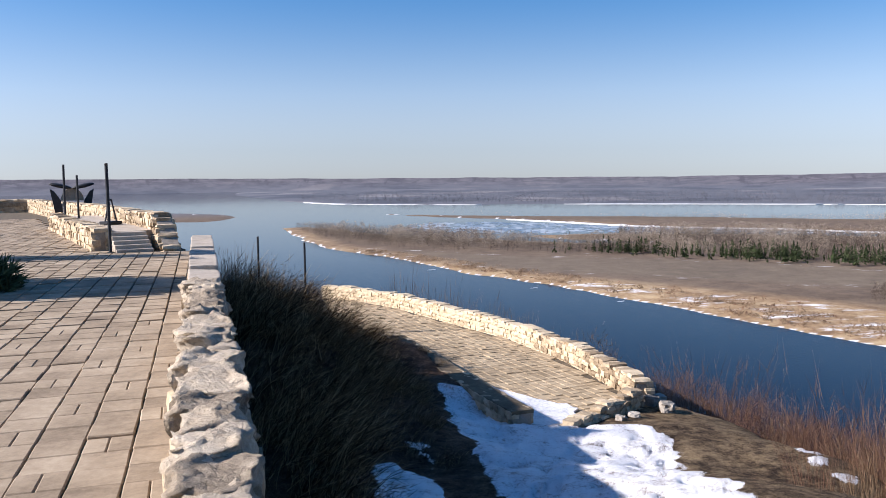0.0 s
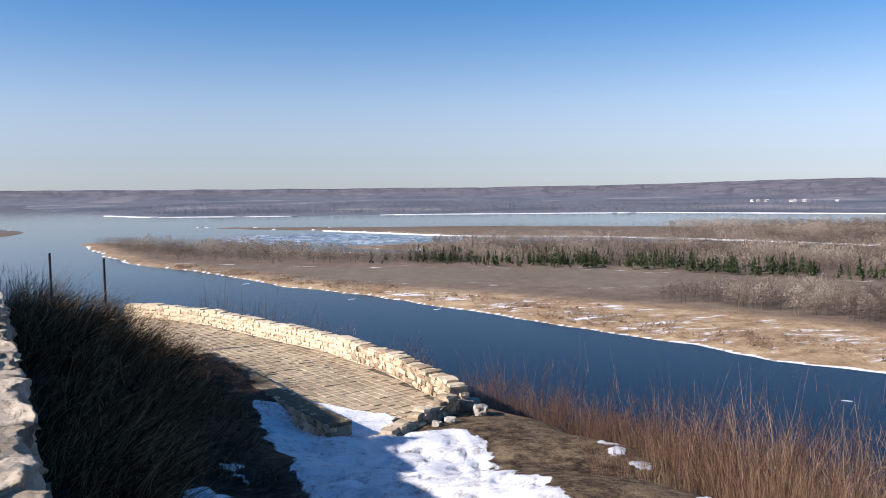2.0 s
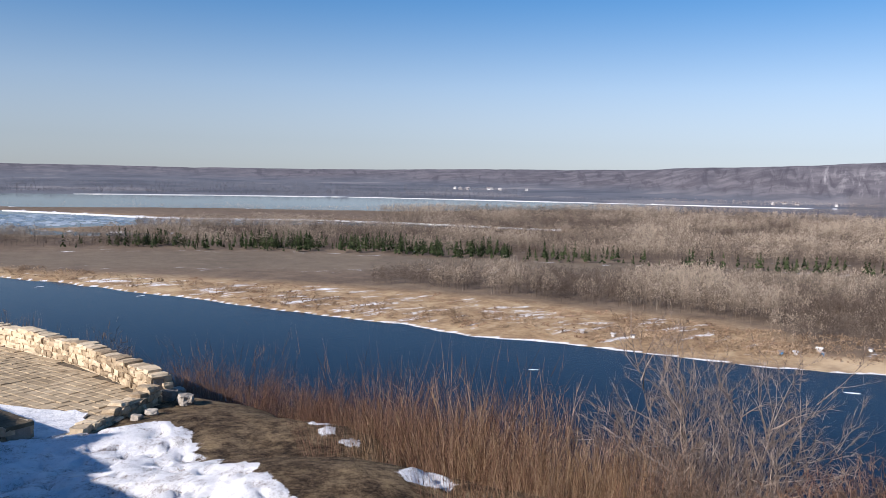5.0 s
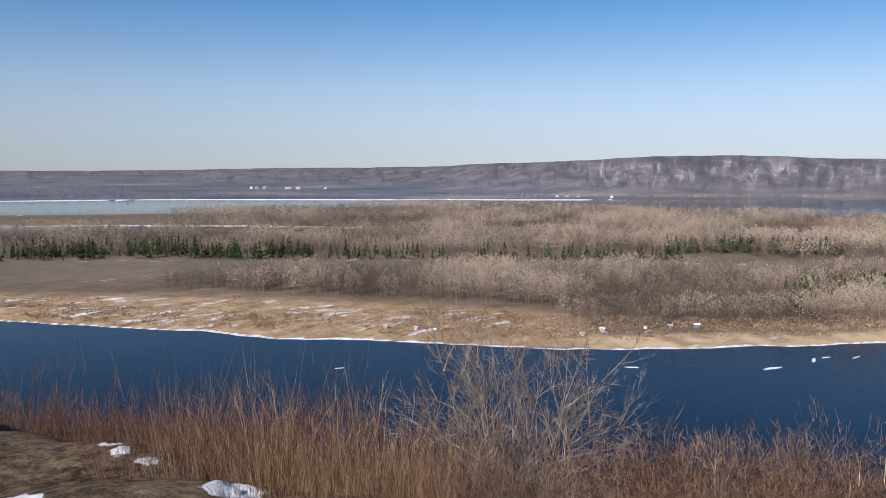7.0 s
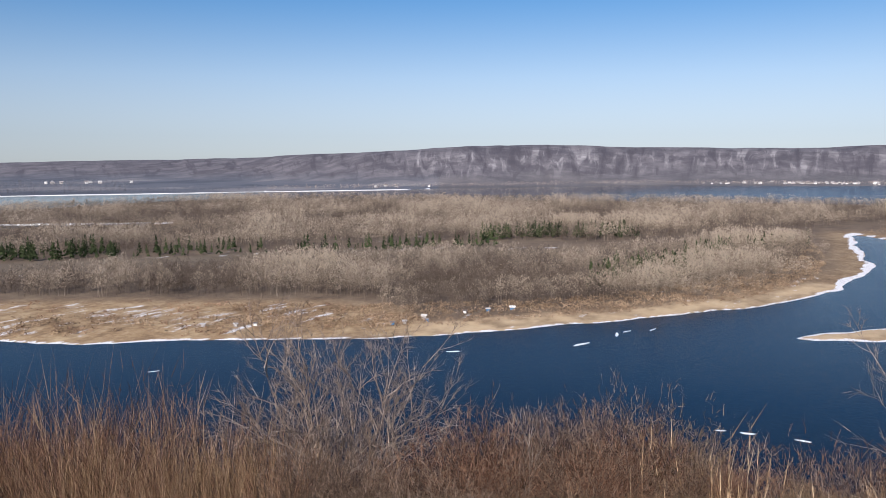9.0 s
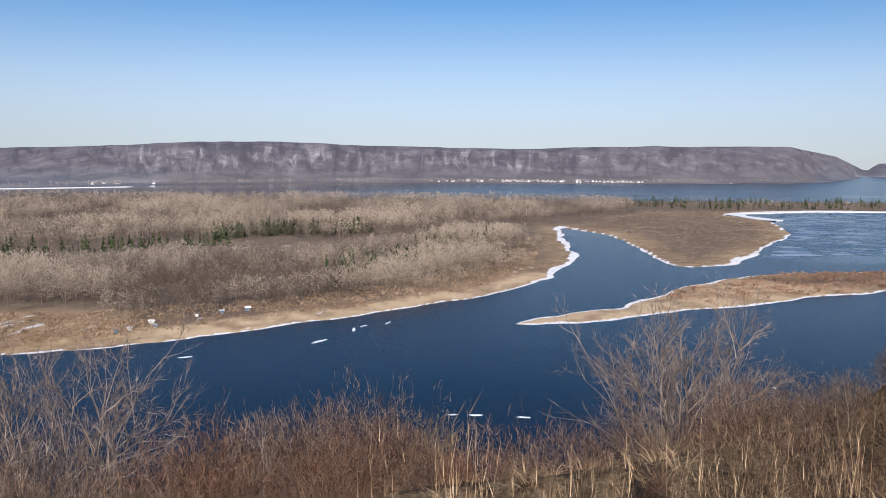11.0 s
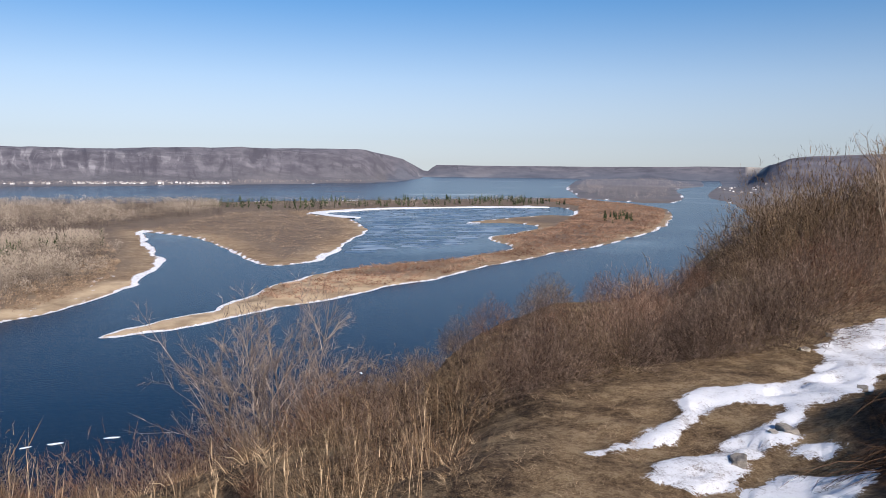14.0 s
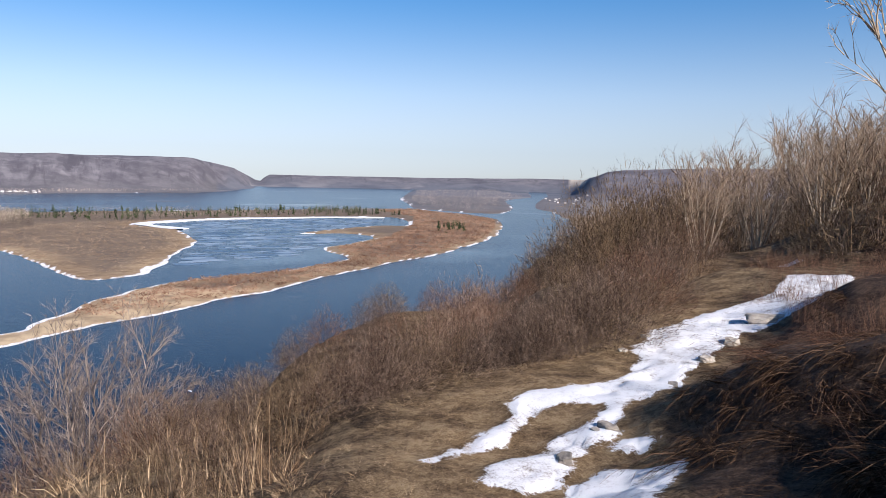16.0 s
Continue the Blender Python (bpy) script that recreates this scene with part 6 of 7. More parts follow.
def stalks(seed, material):
    """A few tall slightly bent dry stalks with sparse side shoots, unit height."""
    t = Twigs(seed)
    rs = t.rs
    for k in range(3):
        a = rs.uniform(0, 2 * math.pi)
        d = Vector((math.cos(a) * 0.14, math.sin(a) * 0.14, 1)) + Vector(rs.normal(0, 0.05, 3))
        ln = rs.uniform(0.6, 1.0)
        pts, _ = t.stem((math.cos(a) * 0.3 * rs.rand(), math.sin(a) * 0.3 * rs.rand(), -0.05), d, ln, 0.0042 * rs.uniform(0.6, 1.3), 5, 0.06, 0.0, 4)
        for q1 in range(7):
            u = rs.uniform(2.2, 4.95)
            p = pts[int(u)].lerp(pts[int(u) + 1], u - int(u))
            t.wisp(p, d * 0.9 + Vector(rs.normal(0, 0.3, 3)), ln * rs.uniform(0.06, 0.2), 0.0022)
    return t.mesh("dry_grass_stool", material)


RED = [shoots(100 + k, RED_TWIG, 130, 0.46, 0.40, 6) for k in range(4)]
TAN = [shoots(110 + k, TAN_TWIG, 90, 0.42, 0.34, 7) for k in range(4)]
OSIER = [shoots(118 + k, BROWN_TWIG, 60, 0.42, 0.26, 6, 0.0062) for k in range(3)]
WAND = [shoots(115 + k, PINK_TWIG, 16, 0.35, 0.16, 12, 0.0036) for k in range(3)]
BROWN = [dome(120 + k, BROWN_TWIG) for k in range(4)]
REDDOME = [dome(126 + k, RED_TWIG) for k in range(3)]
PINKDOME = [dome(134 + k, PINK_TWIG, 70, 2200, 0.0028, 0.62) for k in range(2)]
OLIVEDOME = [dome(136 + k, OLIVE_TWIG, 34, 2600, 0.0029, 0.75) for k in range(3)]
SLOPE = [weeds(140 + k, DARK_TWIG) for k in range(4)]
BRAMBLE = [weeds(148 + k, RED_TWIG, 60, 0.9, 0.0034) for k in range(3)]
THATCH = [weeds(152 + k, LITTER_TWIG, 80, 1.5, 0.0050) for k in range(3)]
TWIGGY = [dome(145 + k, TAN_TWIG, 26, 60, 0.0042, 0.95, 2) for k in range(2)]
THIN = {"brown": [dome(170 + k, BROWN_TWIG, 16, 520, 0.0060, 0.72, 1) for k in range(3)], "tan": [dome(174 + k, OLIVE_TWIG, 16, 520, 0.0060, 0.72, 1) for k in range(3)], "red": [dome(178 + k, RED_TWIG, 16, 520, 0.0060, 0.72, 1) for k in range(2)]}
GRASS = [tussock(150 + k, STRAW, 26, 0.7) for k in range(4)]
DULL_GRASS = [tussock(156 + k, BANK_GRASS, 30, 0.95, 0.006) for k in range(3)]
REED = [stalks(160 + k, STRAW) for k in range(4)]

# The scrub's skyline seen from the viewpoint: azimuth, degrees over eye level.
TOPS = np.array([(12, -13.2), (16.7, -12.3), (21, -13.2), (26, -14.3), (31, -14.1), (35, -13.9), (38, -14.6), (42, -16.0), (46, -16.8), (53, -17.0), (60.5, -18.0), (65.5, -17.1), (69, -17.5), (71.3, -16.6), (74, -15.9), (77, -17.0),
                 (80, -17.4), (84, -17.6), (88, -16.8), (91.4, -16.2), (96, -15.8), (100, -15.2), (104, -14.9), (109, -14.0), (112, -12.4), (115.4, -11.1), (118, -9.2), (121, -7.3), (124, -6.4), (126.6, -5.1), (128.1, -2.8), (130, -1.8), (133.8, 0.0), (137.5, 1.4), (139.5, 3.2), (143, 4.0), (146, 5.0), (152, 6.2)])
prng = np.random.RandomState(5)


planted = []


def plant(name, meshes, label, category, az, r, h, wide=1.0, group="", sink=0.05, turn=None):
    x, y = az_xy(az, r)
    m = Matrix.Translation((x, y, gz(x, y) - sink)) @ Matrix.Rotation(prng.uniform(0, 6.28) if turn is None else turn, 4, "Z") @ Matrix.Rotation(prng.normal(0, 0.05), 4, "X") @ Matrix.Diagonal((h * wide, h * wide, h, 1))
    planted.append((r, name, meshes[prng.randint(len(meshes))], label, category, group, m))


def joined(name, label, category, rows):
    """Plants past counting, in one mesh for each material."""
    by = {}
    for _, _, me, _, _, _, m in rows:
        by.setdefault(me.materials[0].name, []).append((me, m))
    for mat, items in by.items():
        vs, loops, sizes, tones = [], [], [], []
        n0 = 0
        for me, m in items:
            co = np.empty(len(me.vertices) * 3, np.float32)
            me.vertices.foreach_get("co", co)
            a = np.array(m)
            vs.append(co.reshape(-1, 3) @ a[:3, :3].T + a[:3, 3])
            lv = np.empty(len(me.loops), np.int32)
            me.loops.foreach_get("vertex_index", lv)
            loops.append(lv + n0)
            sz = np.empty(len(me.polygons), np.int32)
            me.polygons.foreach_get("loop_total", sz)
            sizes.append(sz)
            n0 += len(me.vertices)
            tn = np.full(len(me.vertices), 0.5, np.float32)
            if "tone" in me.attributes:
                me.attributes["tone"].data.foreach_get("value", tn)
            tones.append(tn)
        vs, loops, sizes = np.vstack(vs), np.concatenate(loops), np.concatenate(sizes)
        out_me = bpy.data.meshes.new(name)
        out_me.vertices.add(len(vs))
        out_me.vertices.foreach_set("co", vs.astype(np.float32).ravel())
        out_me.loops.add(len(loops))
        out_me.loops.foreach_set("vertex_index", loops.astype(np.int32))
        out_me.polygons.add(len(sizes))
        out_me.polygons.foreach_set("loop_start", np.concatenate([[0], np.cumsum(sizes)[:-1]]).astype(np.int32))
        out_me.update(calc_edges=True)
        out_me.attributes.new("tone", "FLOAT", "POINT").data.foreach_set("value", np.concatenate(tones))
        out_me.materials.append(bpy.data.materials[mat])
        tagged(new(name, out_me), label, category, kind="stuff")


def set_out():
    """The nearest shrubs stand singly; the thicket behind them and the grass are joined."""
    low = RED + TAN + OSIER + WAND + THATCH + BRAMBLE + SLOPE + TWIGGY
    shrubs = sorted((p for p in planted if p[1] == "shrub"), key=lambda p: p[0] + (30 if p[2] in low else 0))
    for _, name, me, label, category, group, m in shrubs[:285] + [p for p in planted if p[1] == "dry_grass_stool"]:
        ob = new(name, me)
        ob.matrix_basis = m
        tagged(ob, label, category, group)
    light = {"brown_twig": THIN["brown"], "olive_twig": THIN["tan"], "tan_twig": THIN["tan"], "red_twig": THIN["red"]}
    rest = []
    for k, p in enumerate(shrubs[285:]):
        lighter = light.get(p[2].materials[0].name) if p[2] not in low else None
        rest.append((*p[:2], lighter[k % len(lighter)] if lighter else p[2], *p[3:]))
    joined("thicket", "dense leafless thicket covering the hillside", "thicket", rest)
    joined("grass", "dry short grass in tufts", "grass", [p for p in planted if p[1] == "grass_tussock"])


def room(az, r, drop):
    """The height that a plant at that place may have to reach the skyline of the scrub, less some degrees."""
    x, y = az_xy(az, r)
    return EYE + r * math.tan(radians(np.interp(az, TOPS[:, 0], TOPS[:, 1]) - drop)) - gz(x, y)


# Scrub along the brow's edge, in depth: close-set shoots, then rounded bushes farther apart.
az = 12.8
while az < 112:
    edge = float(np.interp(az, BROW[:, 0], BROW[:, 1]))
    for off, drop in ((3.8, 0.0), (0.9, 0.7)):
        a, r = az + prng.uniform(-0.7, 0.7), edge + off + prng.uniform(-0.8, 0.8)
        h = float(np.clip(room(a, r, drop + prng.uniform(-0.3, 1.2)), 0.6, 4.4))
        pick = prng.rand()
        if a < 35:
            plant("shrub", RED if pick < 0.62 else REDDOME if pick < 0.86 else TAN, "reddish bare shrub of upright shoots on the brow", "shrub", a, r, h * (1.15 if pick < 0.62 else 0.9), 0.85)
        elif a < 50:
            plant("shrub", TAN if pick < 0.5 else RED if pick < 0.72 else WAND if pick < 0.9 else REDDOME, "tan and red bare shrub on the steep brow", "shrub", a, r, h * (1.3 if 0.72 <= pick < 0.9 else 1.1), 0.7)
        elif a < 58:
            plant("shrub", TAN if pick < 0.3 else BROWN if pick < 0.75 else REDDOME, "brown bare shrub round the foot of a tree", "shrub", a, r, h * 0.9, 0.85)
        else:
            plant("shrub", BROWN if pick < 0.68 else REDDOME if pick < 0.82 else OLIVEDOME, "rounded brown leafless bush on the steep brow", "shrub", a, r, h * 0.97, prng.uniform(0.75, 1.1))
    az += 1.4 if az < 50 else 3.4
# Large rounded bushes that stand out from the scrub.
for a, top, wide, kind in ((60.8, -17.9, 0.95, REDDOME), (65.6, -16.9, 1.15, BROWN), (67.6, -17.3, 0.9, BROWN), (71.2, -16.2, 0.8, BROWN), (74.0, -15.6, 0.85, BROWN), (63.2, -17.4, 0.9, REDDOME), (77.4, -16.8, 0.8, OLIVEDOME), (100.2, -14.8, 0.9, REDDOME), (103.5, -14.8, 0.85, BROWN), (107.5, -14.0, 0.8, REDDOME)):
    r = float(np.interp(a, BROW[:, 0], BROW[:, 1])) + 1.0
    x, y = az_xy(a, r)
    plant("shrub", kind, "broad rounded leafless bush of fine dark twigs", "shrub", a, r, EYE + r * math.tan(radians(top)) - gz(x, y) + 0.15, wide)
# Nearer scrub between the viewpoint and the edge.
for az in np.concatenate([np.arange(26, 50, 1.9), np.arange(50, 104, 3.4)]):
    edge = float(np.interp(az, BROW[:, 0], BROW[:, 1]))
    for f, drop in ((0.84, 1.6), (0.66, 3.6), (0.5, 6.0)):
        a, r = az + prng.uniform(-0.9, 0.9), edge * f + prng.uniform(-0.5, 0.5)
        if a < 32 and f < 0.8 or a < 62 and f < 0.6 or a < 34 and r < 13.5:
            continue
        h = float(np.clip(room(a, r, drop + prng.uniform(0, 1.8)), 0.3, 2.2))
        pick = prng.rand()
        if a < 50:
            plant("shrub", TAN if pick < 0.6 else RED if pick < 0.9 else WAND, "tan bare shrub with upright shoots", "shrub", a, r, h * 1.15, 0.7)
        elif a < 76:
            plant("shrub", BROWN if pick < 0.78 else REDDOME if pick < 0.92 else TAN, "brown twiggy shrub below the viewpoint", "shrub", a, r, h, 1.0)
        else:
            plant("shrub", TAN if pick < 0.34 else OLIVEDOME if pick < 0.62 else BROWN if pick < 0.84 else REDDOME, "tan twiggy shrub below the viewpoint", "shrub", a, r, h, 0.8)
# Tall dry stalks standing close by.
for az in np.concatenate([np.arange(75, 87, 0.8), np.arange(87, 107, 0.62)]):
    a, r = az + prng.uniform(-0.5, 0.5), prng.uniform(4.6, 7.6)
    plant("dry_grass_stool", REED, "pale dry grass stalks close to the viewpoint", "dry grass", a, r, float(np.clip(room(a, r, prng.uniform(-2.6, 4.0) - 1.5 * (a < 84)), 0.6, 3.0)), 0.6)
# Thick scrub down the bank at the path's side and the tangle on the hill.
for az in np.arange(100, 138, 2.3):
    edge = float(np.interp(az, BROW[:, 0], BROW[:, 1]))
    inner = float(np.interp(az, (100, 106, 112, 118, 124, 129, 132, 135, 138), (7.2, 8.2, 9.7, 10.4, 11.8, 12.6, 14.2, 17.5, 23)))
    last = min(edge, 44) + 5
    for r0 in np.arange(inner, last, 3.0):
        a, r = az + prng.uniform(-0.8, 0.8), r0 + prng.uniform(-0.7, 0.9)
        far = (r - inner) / max(last - inner, 6)
        h = float(np.clip(room(a, r, prng.uniform(0.0, 1.0) + 4.5 * max(0, 1 - 2.4 * far)), 1.0, 4.4))
        pick = prng.rand()
        if r < 24:
            plant("shrub", BROWN if pick < 0.52 else REDDOME if pick < 0.7 else OLIVEDOME if pick < 0.9 else TAN, "dense grey-brown leafless bush beside the path", "shrub", a, r, h, 0.95)
        else:
            plant("shrub", THIN["brown"] if pick < 0.4 else THIN["red"] if pick < 0.5 else THIN["tan"], "dense grey-brown leafless bush beside the path", "shrub", a, r, h, 0.95)
for a, r, h, wide, kind, label in ((128.6, 12.3, 1.35, 0.95, BROWN, "dark rounded bush at the snow's edge"), (131.0, 12.7, 1.5, 1.0, BROWN, "dark rounded bush at the snow's edge"), (126.2, 12.0, 1.15, 0.9, BROWN, "dark rounded bush at the snow's edge"), (133.4, 15.2, 1.4, 0.9, REDDOME, "dark rounded bush at the snow's edge"),
                                   (120.6, 15.0, 1.75, 0.85, PINKDOME, "pale pinkish bush of fine upright twigs"), (119.0, 14.4, 1.25, 0.8, PINKDOME, "pale pinkish bush of fine upright twigs"), (122.2, 15.6, 1.6, 0.8, PINKDOME, "pale pinkish bush of fine upright twigs"),
                                   (129.0, 24.5, 3.3, 0.72, OLIVEDOME, "dense tall olive-brown bush on the brow"), (131.4, 25.5, 3.5, 0.75, OLIVEDOME, "dense tall olive-brown bush on the brow"), (133.6, 26.5, 3.5, 0.7, OLIVEDOME, "dense tall olive-brown bush on the brow")):
    plant("shrub", kind, label, "shrub", a, r, h, wide)


def bare_tree(seed, name="bare_tree", trunks=3, height=5.0, lean=0.45, bark=GREY_BARK, kids=5, depth=3, r0=0.05, twig=0.006, wander=0.10, top=None):
    root = thing(name, "bare grey many-stemmed tree on the slope", "tree")
    t = Twigs(seed)
    crown = Twigs(seed + 500)
    for k in range(trunks):
        a = 2 * math.pi * (k + t.rs.uniform(-0.3, 0.3)) / trunks
        out = lean * (t.rs.uniform(0.2, 1.1) if trunks > 10 else 1.0)
        d = Vector((math.cos(a) * out, math.sin(a) * out, 1))
        ln = height * t.rs.uniform(0.75, 1.0)
        pts, _ = t.stem((math.cos(a) * 0.12, math.sin(a) * 0.12, -0.2), d, ln, r0 * t.rs.uniform(0.8, 1.2), 6, wander, 0.02, 6)
        for q1 in range(kids * 2):
            u = crown.rs.uniform(0.22, 0.97) * 6
            i0 = min(int(u), 5)
            p = pts[i0].lerp(pts[i0 + 1], u - i0)
            dd = (pts[i0 + 1] - pts[i0]).normalized()
            side = Vector(crown.rs.normal(0, 1, 3))
            crown.limb(p, dd * 0.9 + side.normalized() * 0.65, ln * crown.rs.uniform(0.22, 0.42) * (1.2 - 0.5 * u / 6), r0 * 0.42, depth - 2, kids, 4, 0.13, 0.05, 0.6, 0.55, twig)
    for nm, tw, mat in (("trunk", t, bark), ("crown", crown, top or bark)):
        ob = new(nm, tw.mesh(nm, mat))
        ob.parent = root
    return root


def set_tree(proto, az, r, scale=1.0, turn=0.0, copy=True, label=""):
    x, y = az_xy(az, r)
    m = pose(x, y, gz(x, y), 0, 0, turn)
    ob = copy_thing(proto, m) if copy else proto
    ob.matrix_basis = m
    ob.scale = (scale,) * 3
    if label:
        tagged(ob, label)
    return ob


broad = bare_tree(200, trunks=22, height=4.1, lean=0.60, kids=5, depth=4, r0=0.026, twig=0.0036, wander=0.06)
set_tree(broad, 52.6, 17.0, 1.28, 30, False)
set_tree(broad, 96.4, 17.0, 1.08, 130)
pale = bare_tree(210, trunks=1, height=2.6, lean=0.12, kids=5, depth=3, r0=0.03)
set_tree(pale, 65.8, 13.2, 0.85, 20, False, "small pale dead tree among brown bushes")
slim = bare_tree(220, trunks=9, height=4.9, lean=0.34, bark=PALE_BARK, kids=6, depth=3, r0=0.034, twig=0.0045, wander=0.07, top=TWIG_BARK)
set_tree(slim, 137.2, 27, 0.8, 0, False, "clump of slender pale bare stems beside the path")
for k in range(44):
    a, r = prng.uniform(129.5, 154), prng.uniform(27, 50)
    if 137.8 < a < 142.5 and r < 31:
        continue
    s = float(np.clip(room(a, r, prng.uniform(-0.2, 2.5)) / 4.3, 0.5, 1.7))
    set_tree(slim, a, r, s, prng.uniform(0, 360), True, "slender pale bare trees of the hillside thicket")
tall = bare_tree(230, trunks=1, height=8.6, lean=0.05, bark=PALE_BARK, kids=5, depth=4, r0=0.085)
set_tree(tall, 149.6, 24, 1.0, 40, False, "tall old bare tree leaning over the hillside")
for az in np.arange(129, 154, 1.15):
    for r0 in (25, 29, 34, 40):
        a, r = az + prng.uniform(-0.5, 0.5), r0 + prng.uniform(-2, 2)
        if 137.0 < a < 142.5 and r < 31:
            continue
        h = float(np.clip(room(a, r, prng.uniform(1.0, 5.5)), 0.8, 3.6))
        pick = prng.rand()
        plant("shrub", THIN["brown"] if pick < 0.45 else THIN["red"] if pick < 0.6 else THIN["tan"], "dense leafless undergrowth of the hillside", "shrub", a, r, h, 0.7)

# Reddish brush and flattened grass on the bank above the path.
for k in range(60):
    a, r = prng.uniform(139.5, 153), prng.uniform(9, 24)
    plant("shrub", RED if prng.rand() < 0.6 else BRAMBLE, "low reddish brush on the bank over the path", "shrub", a, r, prng.uniform(0.3, 0.75), 0.9)
for k in range(420):
    a, r = prng.uniform(132, 156), prng.uniform(3.8, 14.0)
    lim = float(np.interp(r, (4, 6, 8, 10, 14), (134.0, 136.0, 134.6, 137.4, 144.5)))
    if a > lim:
        plant("grass_tussock", THATCH, "flattened dark dry grass on the bank", "grass", a, r, prng.uniform(0.28, 0.6), 1.2, "bank grass", turn=prng.normal(2.2, 0.6))
for k in range(1300):
    a, r = prng.uniform(92, 126), prng.uniform(5.0, 11.5)
    plant("grass_tussock", GRASS if prng.rand() < 0.55 else DULL_GRASS, "short straw-coloured grass on the slope", "grass", a, r, prng.uniform(0.07, 0.22), 1.3, "slope grass")
for k in range(200):
    a, r = prng.uniform(74, 110), prng.uniform(5.5, 11.5)
    plant("grass_tussock", GRASS if prng.rand() < 0.5 else DULL_GRASS, "tall dry grass among the shrubs", "grass", a, r, prng.uniform(0.25, 0.65), 0.9, "tall grass")
for k in range(800):
    a, r = prng.uniform(11, 28), prng.uniform(10, 22)
    plant("grass_tussock", DULL_GRASS, "short dull grass on the slope by the lookout", "grass", a, r, prng.uniform(0.08, 0.2), 1.4, "lookout grass")

for k in range(40):
    a, r = prng.uniform(136, 155), prng.uniform(4.5, 12.5)
    if a > float(np.interp(r, (4, 8, 13), (136.5, 138.5, 142.5))):
        plant("shrub", BRAMBLE, "arching reddish brambles on the dark bank", "shrub", a, r, prng.uniform(0.35, 0.8), 1.0)

# Stones along the path's snow.
for a, r, s in ((130.2, 8.2, 0.14), (127.3, 7.4, 0.13), (129.6, 8.1, 0.10), (136.9, 11.2, 0.16), (138.7, 12.8, 0.18), (140.6, 14.4, 0.3), (134.7, 10.0, 0.10), (141.6, 14.6, 0.16), (133.2, 13.0, 0.1), (131.6, 11.9, 0.08)):
    x, y = az_xy(a, r)
    ob = new("boulder", LOOSE[prng.randint(5)])
    ob.matrix_basis = Matrix.Translation((x, y, gz(x, y) + s * 0.2)) @ Matrix.Rotation(prng.uniform(0, 6), 4, "Z") @ Matrix.Diagonal((s * 1.4, s, s * 0.75, 1))
    tagged(ob, "pale stone lying at the edge of the snow", "stone", "path stones")

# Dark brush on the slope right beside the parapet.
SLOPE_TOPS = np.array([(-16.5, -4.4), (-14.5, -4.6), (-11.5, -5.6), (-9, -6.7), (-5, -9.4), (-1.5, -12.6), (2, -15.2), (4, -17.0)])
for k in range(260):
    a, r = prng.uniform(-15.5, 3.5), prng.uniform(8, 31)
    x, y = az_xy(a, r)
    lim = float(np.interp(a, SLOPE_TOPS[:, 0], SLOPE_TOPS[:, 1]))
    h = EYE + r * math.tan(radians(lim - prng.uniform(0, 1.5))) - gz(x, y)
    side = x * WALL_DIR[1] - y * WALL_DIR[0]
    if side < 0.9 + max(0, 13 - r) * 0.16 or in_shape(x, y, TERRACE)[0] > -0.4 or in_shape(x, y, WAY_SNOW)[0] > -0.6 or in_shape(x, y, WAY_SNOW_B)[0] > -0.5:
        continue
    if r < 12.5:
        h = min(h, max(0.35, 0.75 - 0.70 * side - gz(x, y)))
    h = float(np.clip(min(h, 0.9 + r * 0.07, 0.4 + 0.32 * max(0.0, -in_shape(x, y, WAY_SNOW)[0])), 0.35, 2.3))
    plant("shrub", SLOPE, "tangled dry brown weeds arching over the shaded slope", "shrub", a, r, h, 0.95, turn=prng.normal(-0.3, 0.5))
for k in range(9):
    a, r = prng.uniform(-9, 2), prng.uniform(5.5, 9)
    plant("shrub", TWIGGY, "sparse dry twigs on the shaded slope", "shrub", a, r, prng.uniform(0.3, 0.55), 0.9)
# Thin shrubs beyond the lookout wall and along its outer foot.
for k in range(26):
    a = prng.uniform(-6.5, 12.5)
    r = float(np.interp(a, (-7, 0, 6, 13), (50, 46.5, 41, 33))) + prng.uniform(-1.5, 1.5)
    x, y = az_xy(a, r)
    h = EYE - r * math.tan(radians(np.interp(a, (-7, 0, 6, 13), (5.7, 6.9, 9.3, 11.8)) + prng.uniform(-0.3, 1.6))) - gz(x, y)
    plant("shrub", OSIER, "slender reddish bare shoots beyond the lookout wall", "shrub", a, r, h, 0.34)
for a, r, h in ((-6.5, 47, 2.6), (-5.2, 48, 3.0), (-4.0, 47, 2.8), (-2.6, 46, 2.4), (5.2, 38, 2.4), (6.2, 37, 2.0), (10.5, 32, 2.4), (11.6, 31, 2.0), (-7.6, 50, 2.6)):
    plant("shrub", OSIER if a < 4 else THIN["brown"], "thin bare shrub beyond the lookout wall", "shrub", a, r, h, 0.75)
for k in range(16):
    a = prng.uniform(-22, -14.5)
    plant("shrub", OSIER, "thin tall dry stems beyond the terrace", "shrub", a, prng.uniform(31, 40) if a > -18.5 else 47, prng.uniform(1.2, 2.2), 0.5)
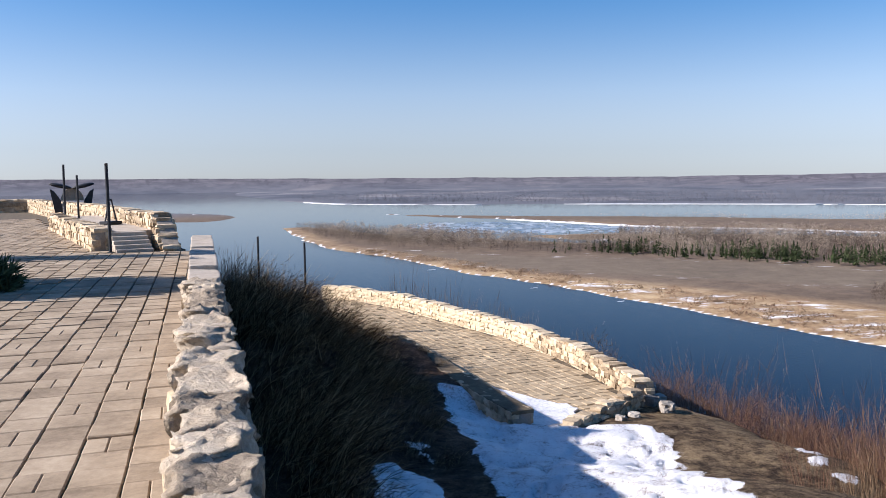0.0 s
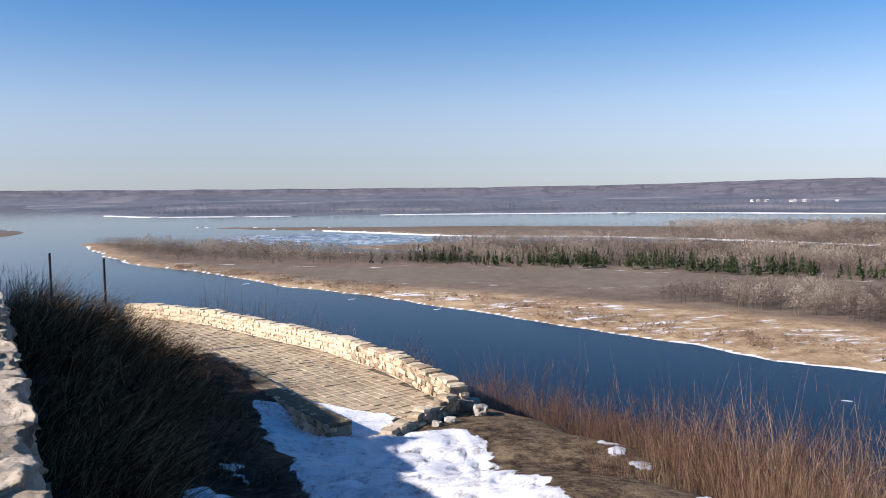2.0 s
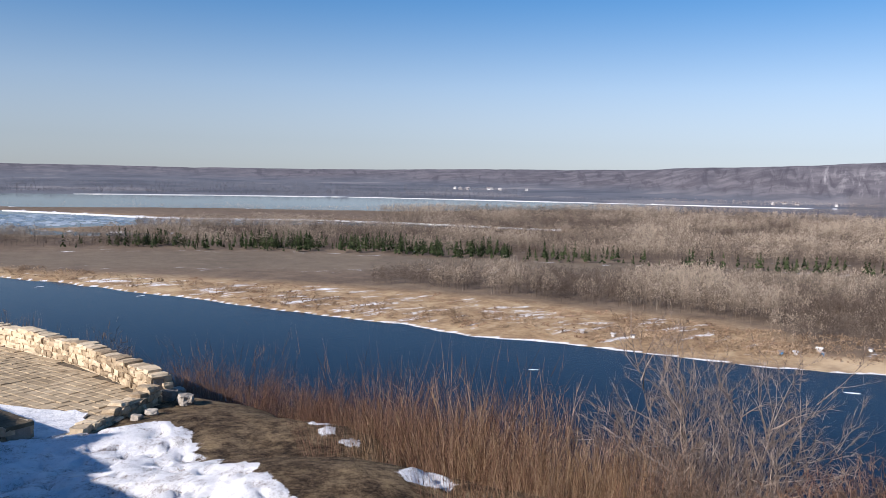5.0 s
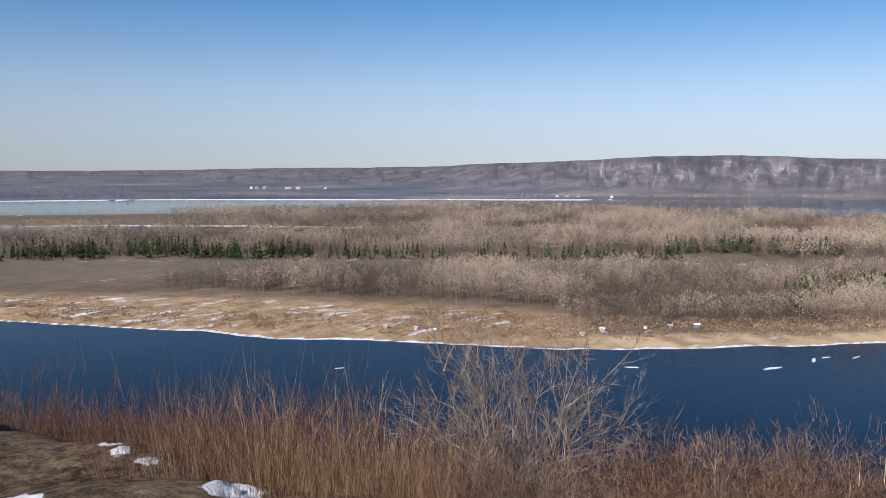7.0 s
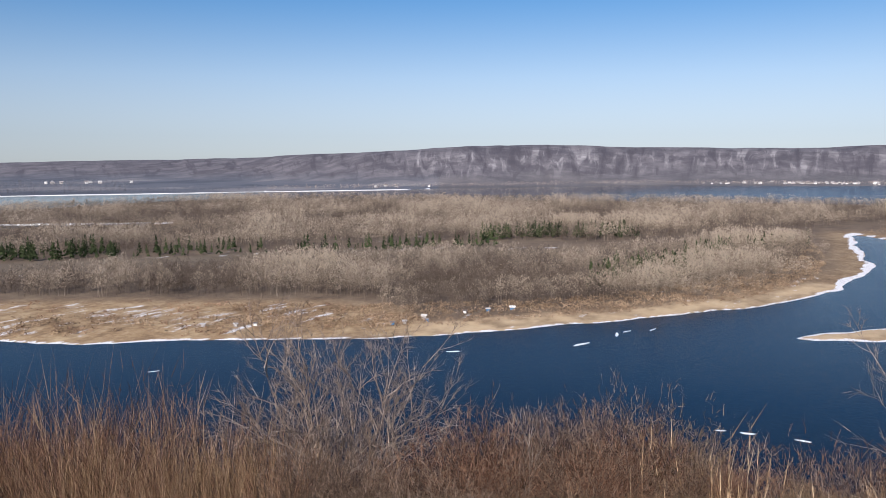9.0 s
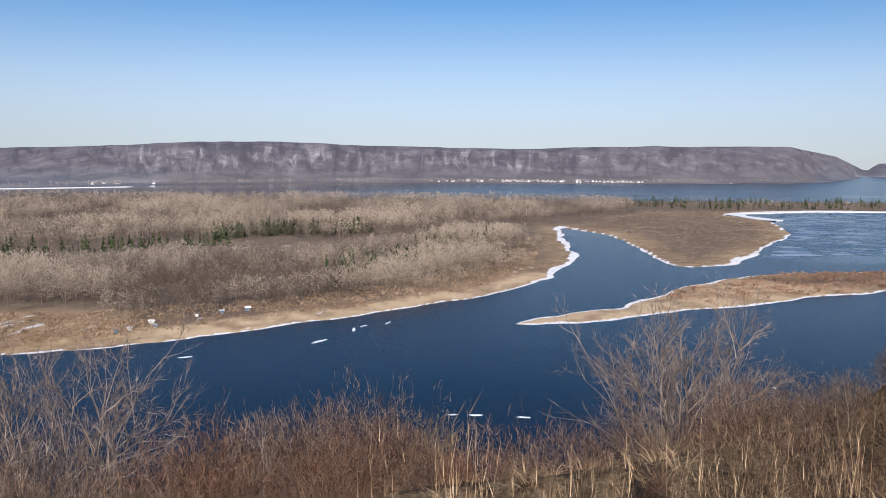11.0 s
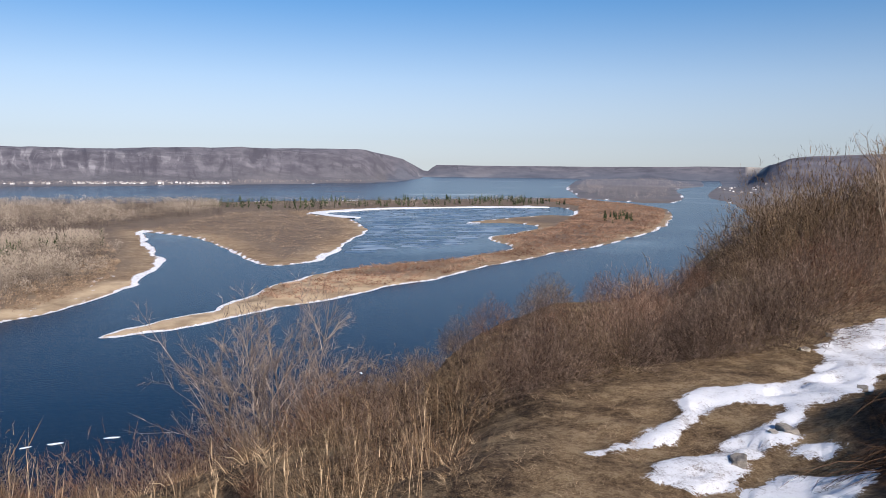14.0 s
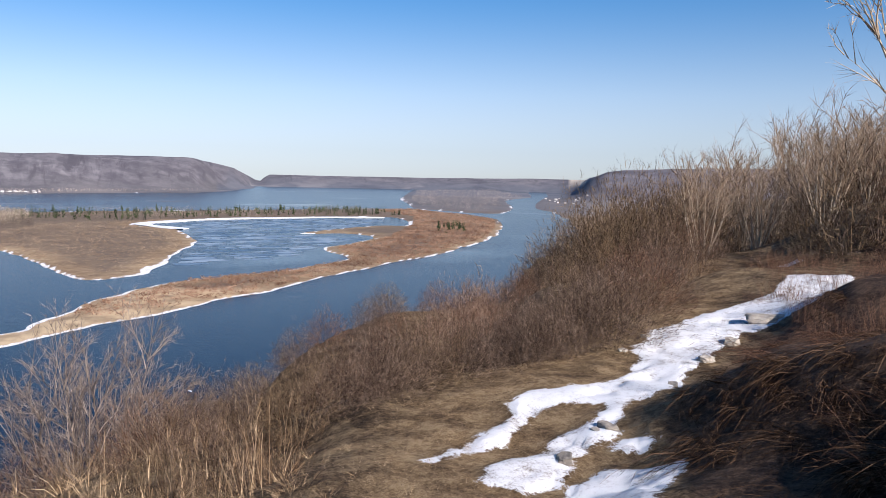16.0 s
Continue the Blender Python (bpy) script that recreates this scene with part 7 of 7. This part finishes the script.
for k in range(12):
    plant("shrub", BROWN, "bare bushes behind the far wall", "shrub", prng.uniform(-33, -27.2), prng.uniform(68, 74), prng.uniform(1.6, 2.8), 0.7)


def juniper(seed):
    t = Twigs(seed)
    rs = t.rs
    for k in range(420):
        a, e = rs.uniform(0, 2 * math.pi), rs.uniform(0.05, 1.4)
        d = Vector((math.cos(a) * math.cos(e), math.sin(a) * math.cos(e), math.sin(e)))
        p0 = d * rs.uniform(0.15, 0.75)
        for q1 in range(6):
            t.stem(p0, d + Vector(rs.normal(0, 0.5, 3)), rs.uniform(0.15, 0.34), 0.035, 2, 0.1)
    return t.mesh("juniper", JUNIPER)


def clipped_tree(seed):
    """A dense upright evergreen, unit height."""
    t = Twigs(seed)
    rs = t.rs
    for k in range(1500):
        z = rs.uniform(0.02, 1.0)
        a, q0 = rs.uniform(0, 2 * math.pi), rs.uniform(0.1, 1.0) ** 0.6 * 0.26 * (1 - z ** 2.2) ** 0.7
        p = Vector((math.cos(a) * q0, math.sin(a) * q0, z * 0.95))
        t.twig(p, Vector((math.cos(a) * 0.7, math.sin(a) * 0.7, 1)) + Vector(rs.normal(0, 0.3, 3)), rs.uniform(0.06, 0.12), 0.016)
    return t.mesh("evergreen_tree", JUNIPER)


JUNIPERS = [juniper(300 + k) for k in range(2)]
SHADE_TREE = clipped_tree(310)
# Out of view on the left, added to throw shadow bands across the paving.
for x, y, w, h in ((-11.9, 17.5, 1.4, 5.1), (-12.6, 16.1, 1.4, 4.9), (-17.6, 23.4, 1.0, 5.6)):
    ob = new("evergreen_tree", SHADE_TREE)
    ob.matrix_basis = Matrix.Translation((x, y, -0.1)) @ Matrix.Diagonal((h * w * 0.7, h * w * 0.7, h, 1))
    tagged(ob, "unseen dense evergreen added to shade the paving", "tree", "evergreens")
for x, y, s, h in ((-9.9, 17.2, 1.0, 0.9), (-10.4, 16.0, 1.1, 0.8)):
    ob = new("juniper", JUNIPERS[prng.randint(2)])
    ob.matrix_basis = Matrix.Translation((x, y, -0.02)) @ Matrix.Rotation(prng.uniform(0, 6), 4, "Z") @ Matrix.Diagonal((s, s, h, 1))
    tagged(ob, "dark green juniper bush on the paving's edge", "shrub", "junipers")

set_out()
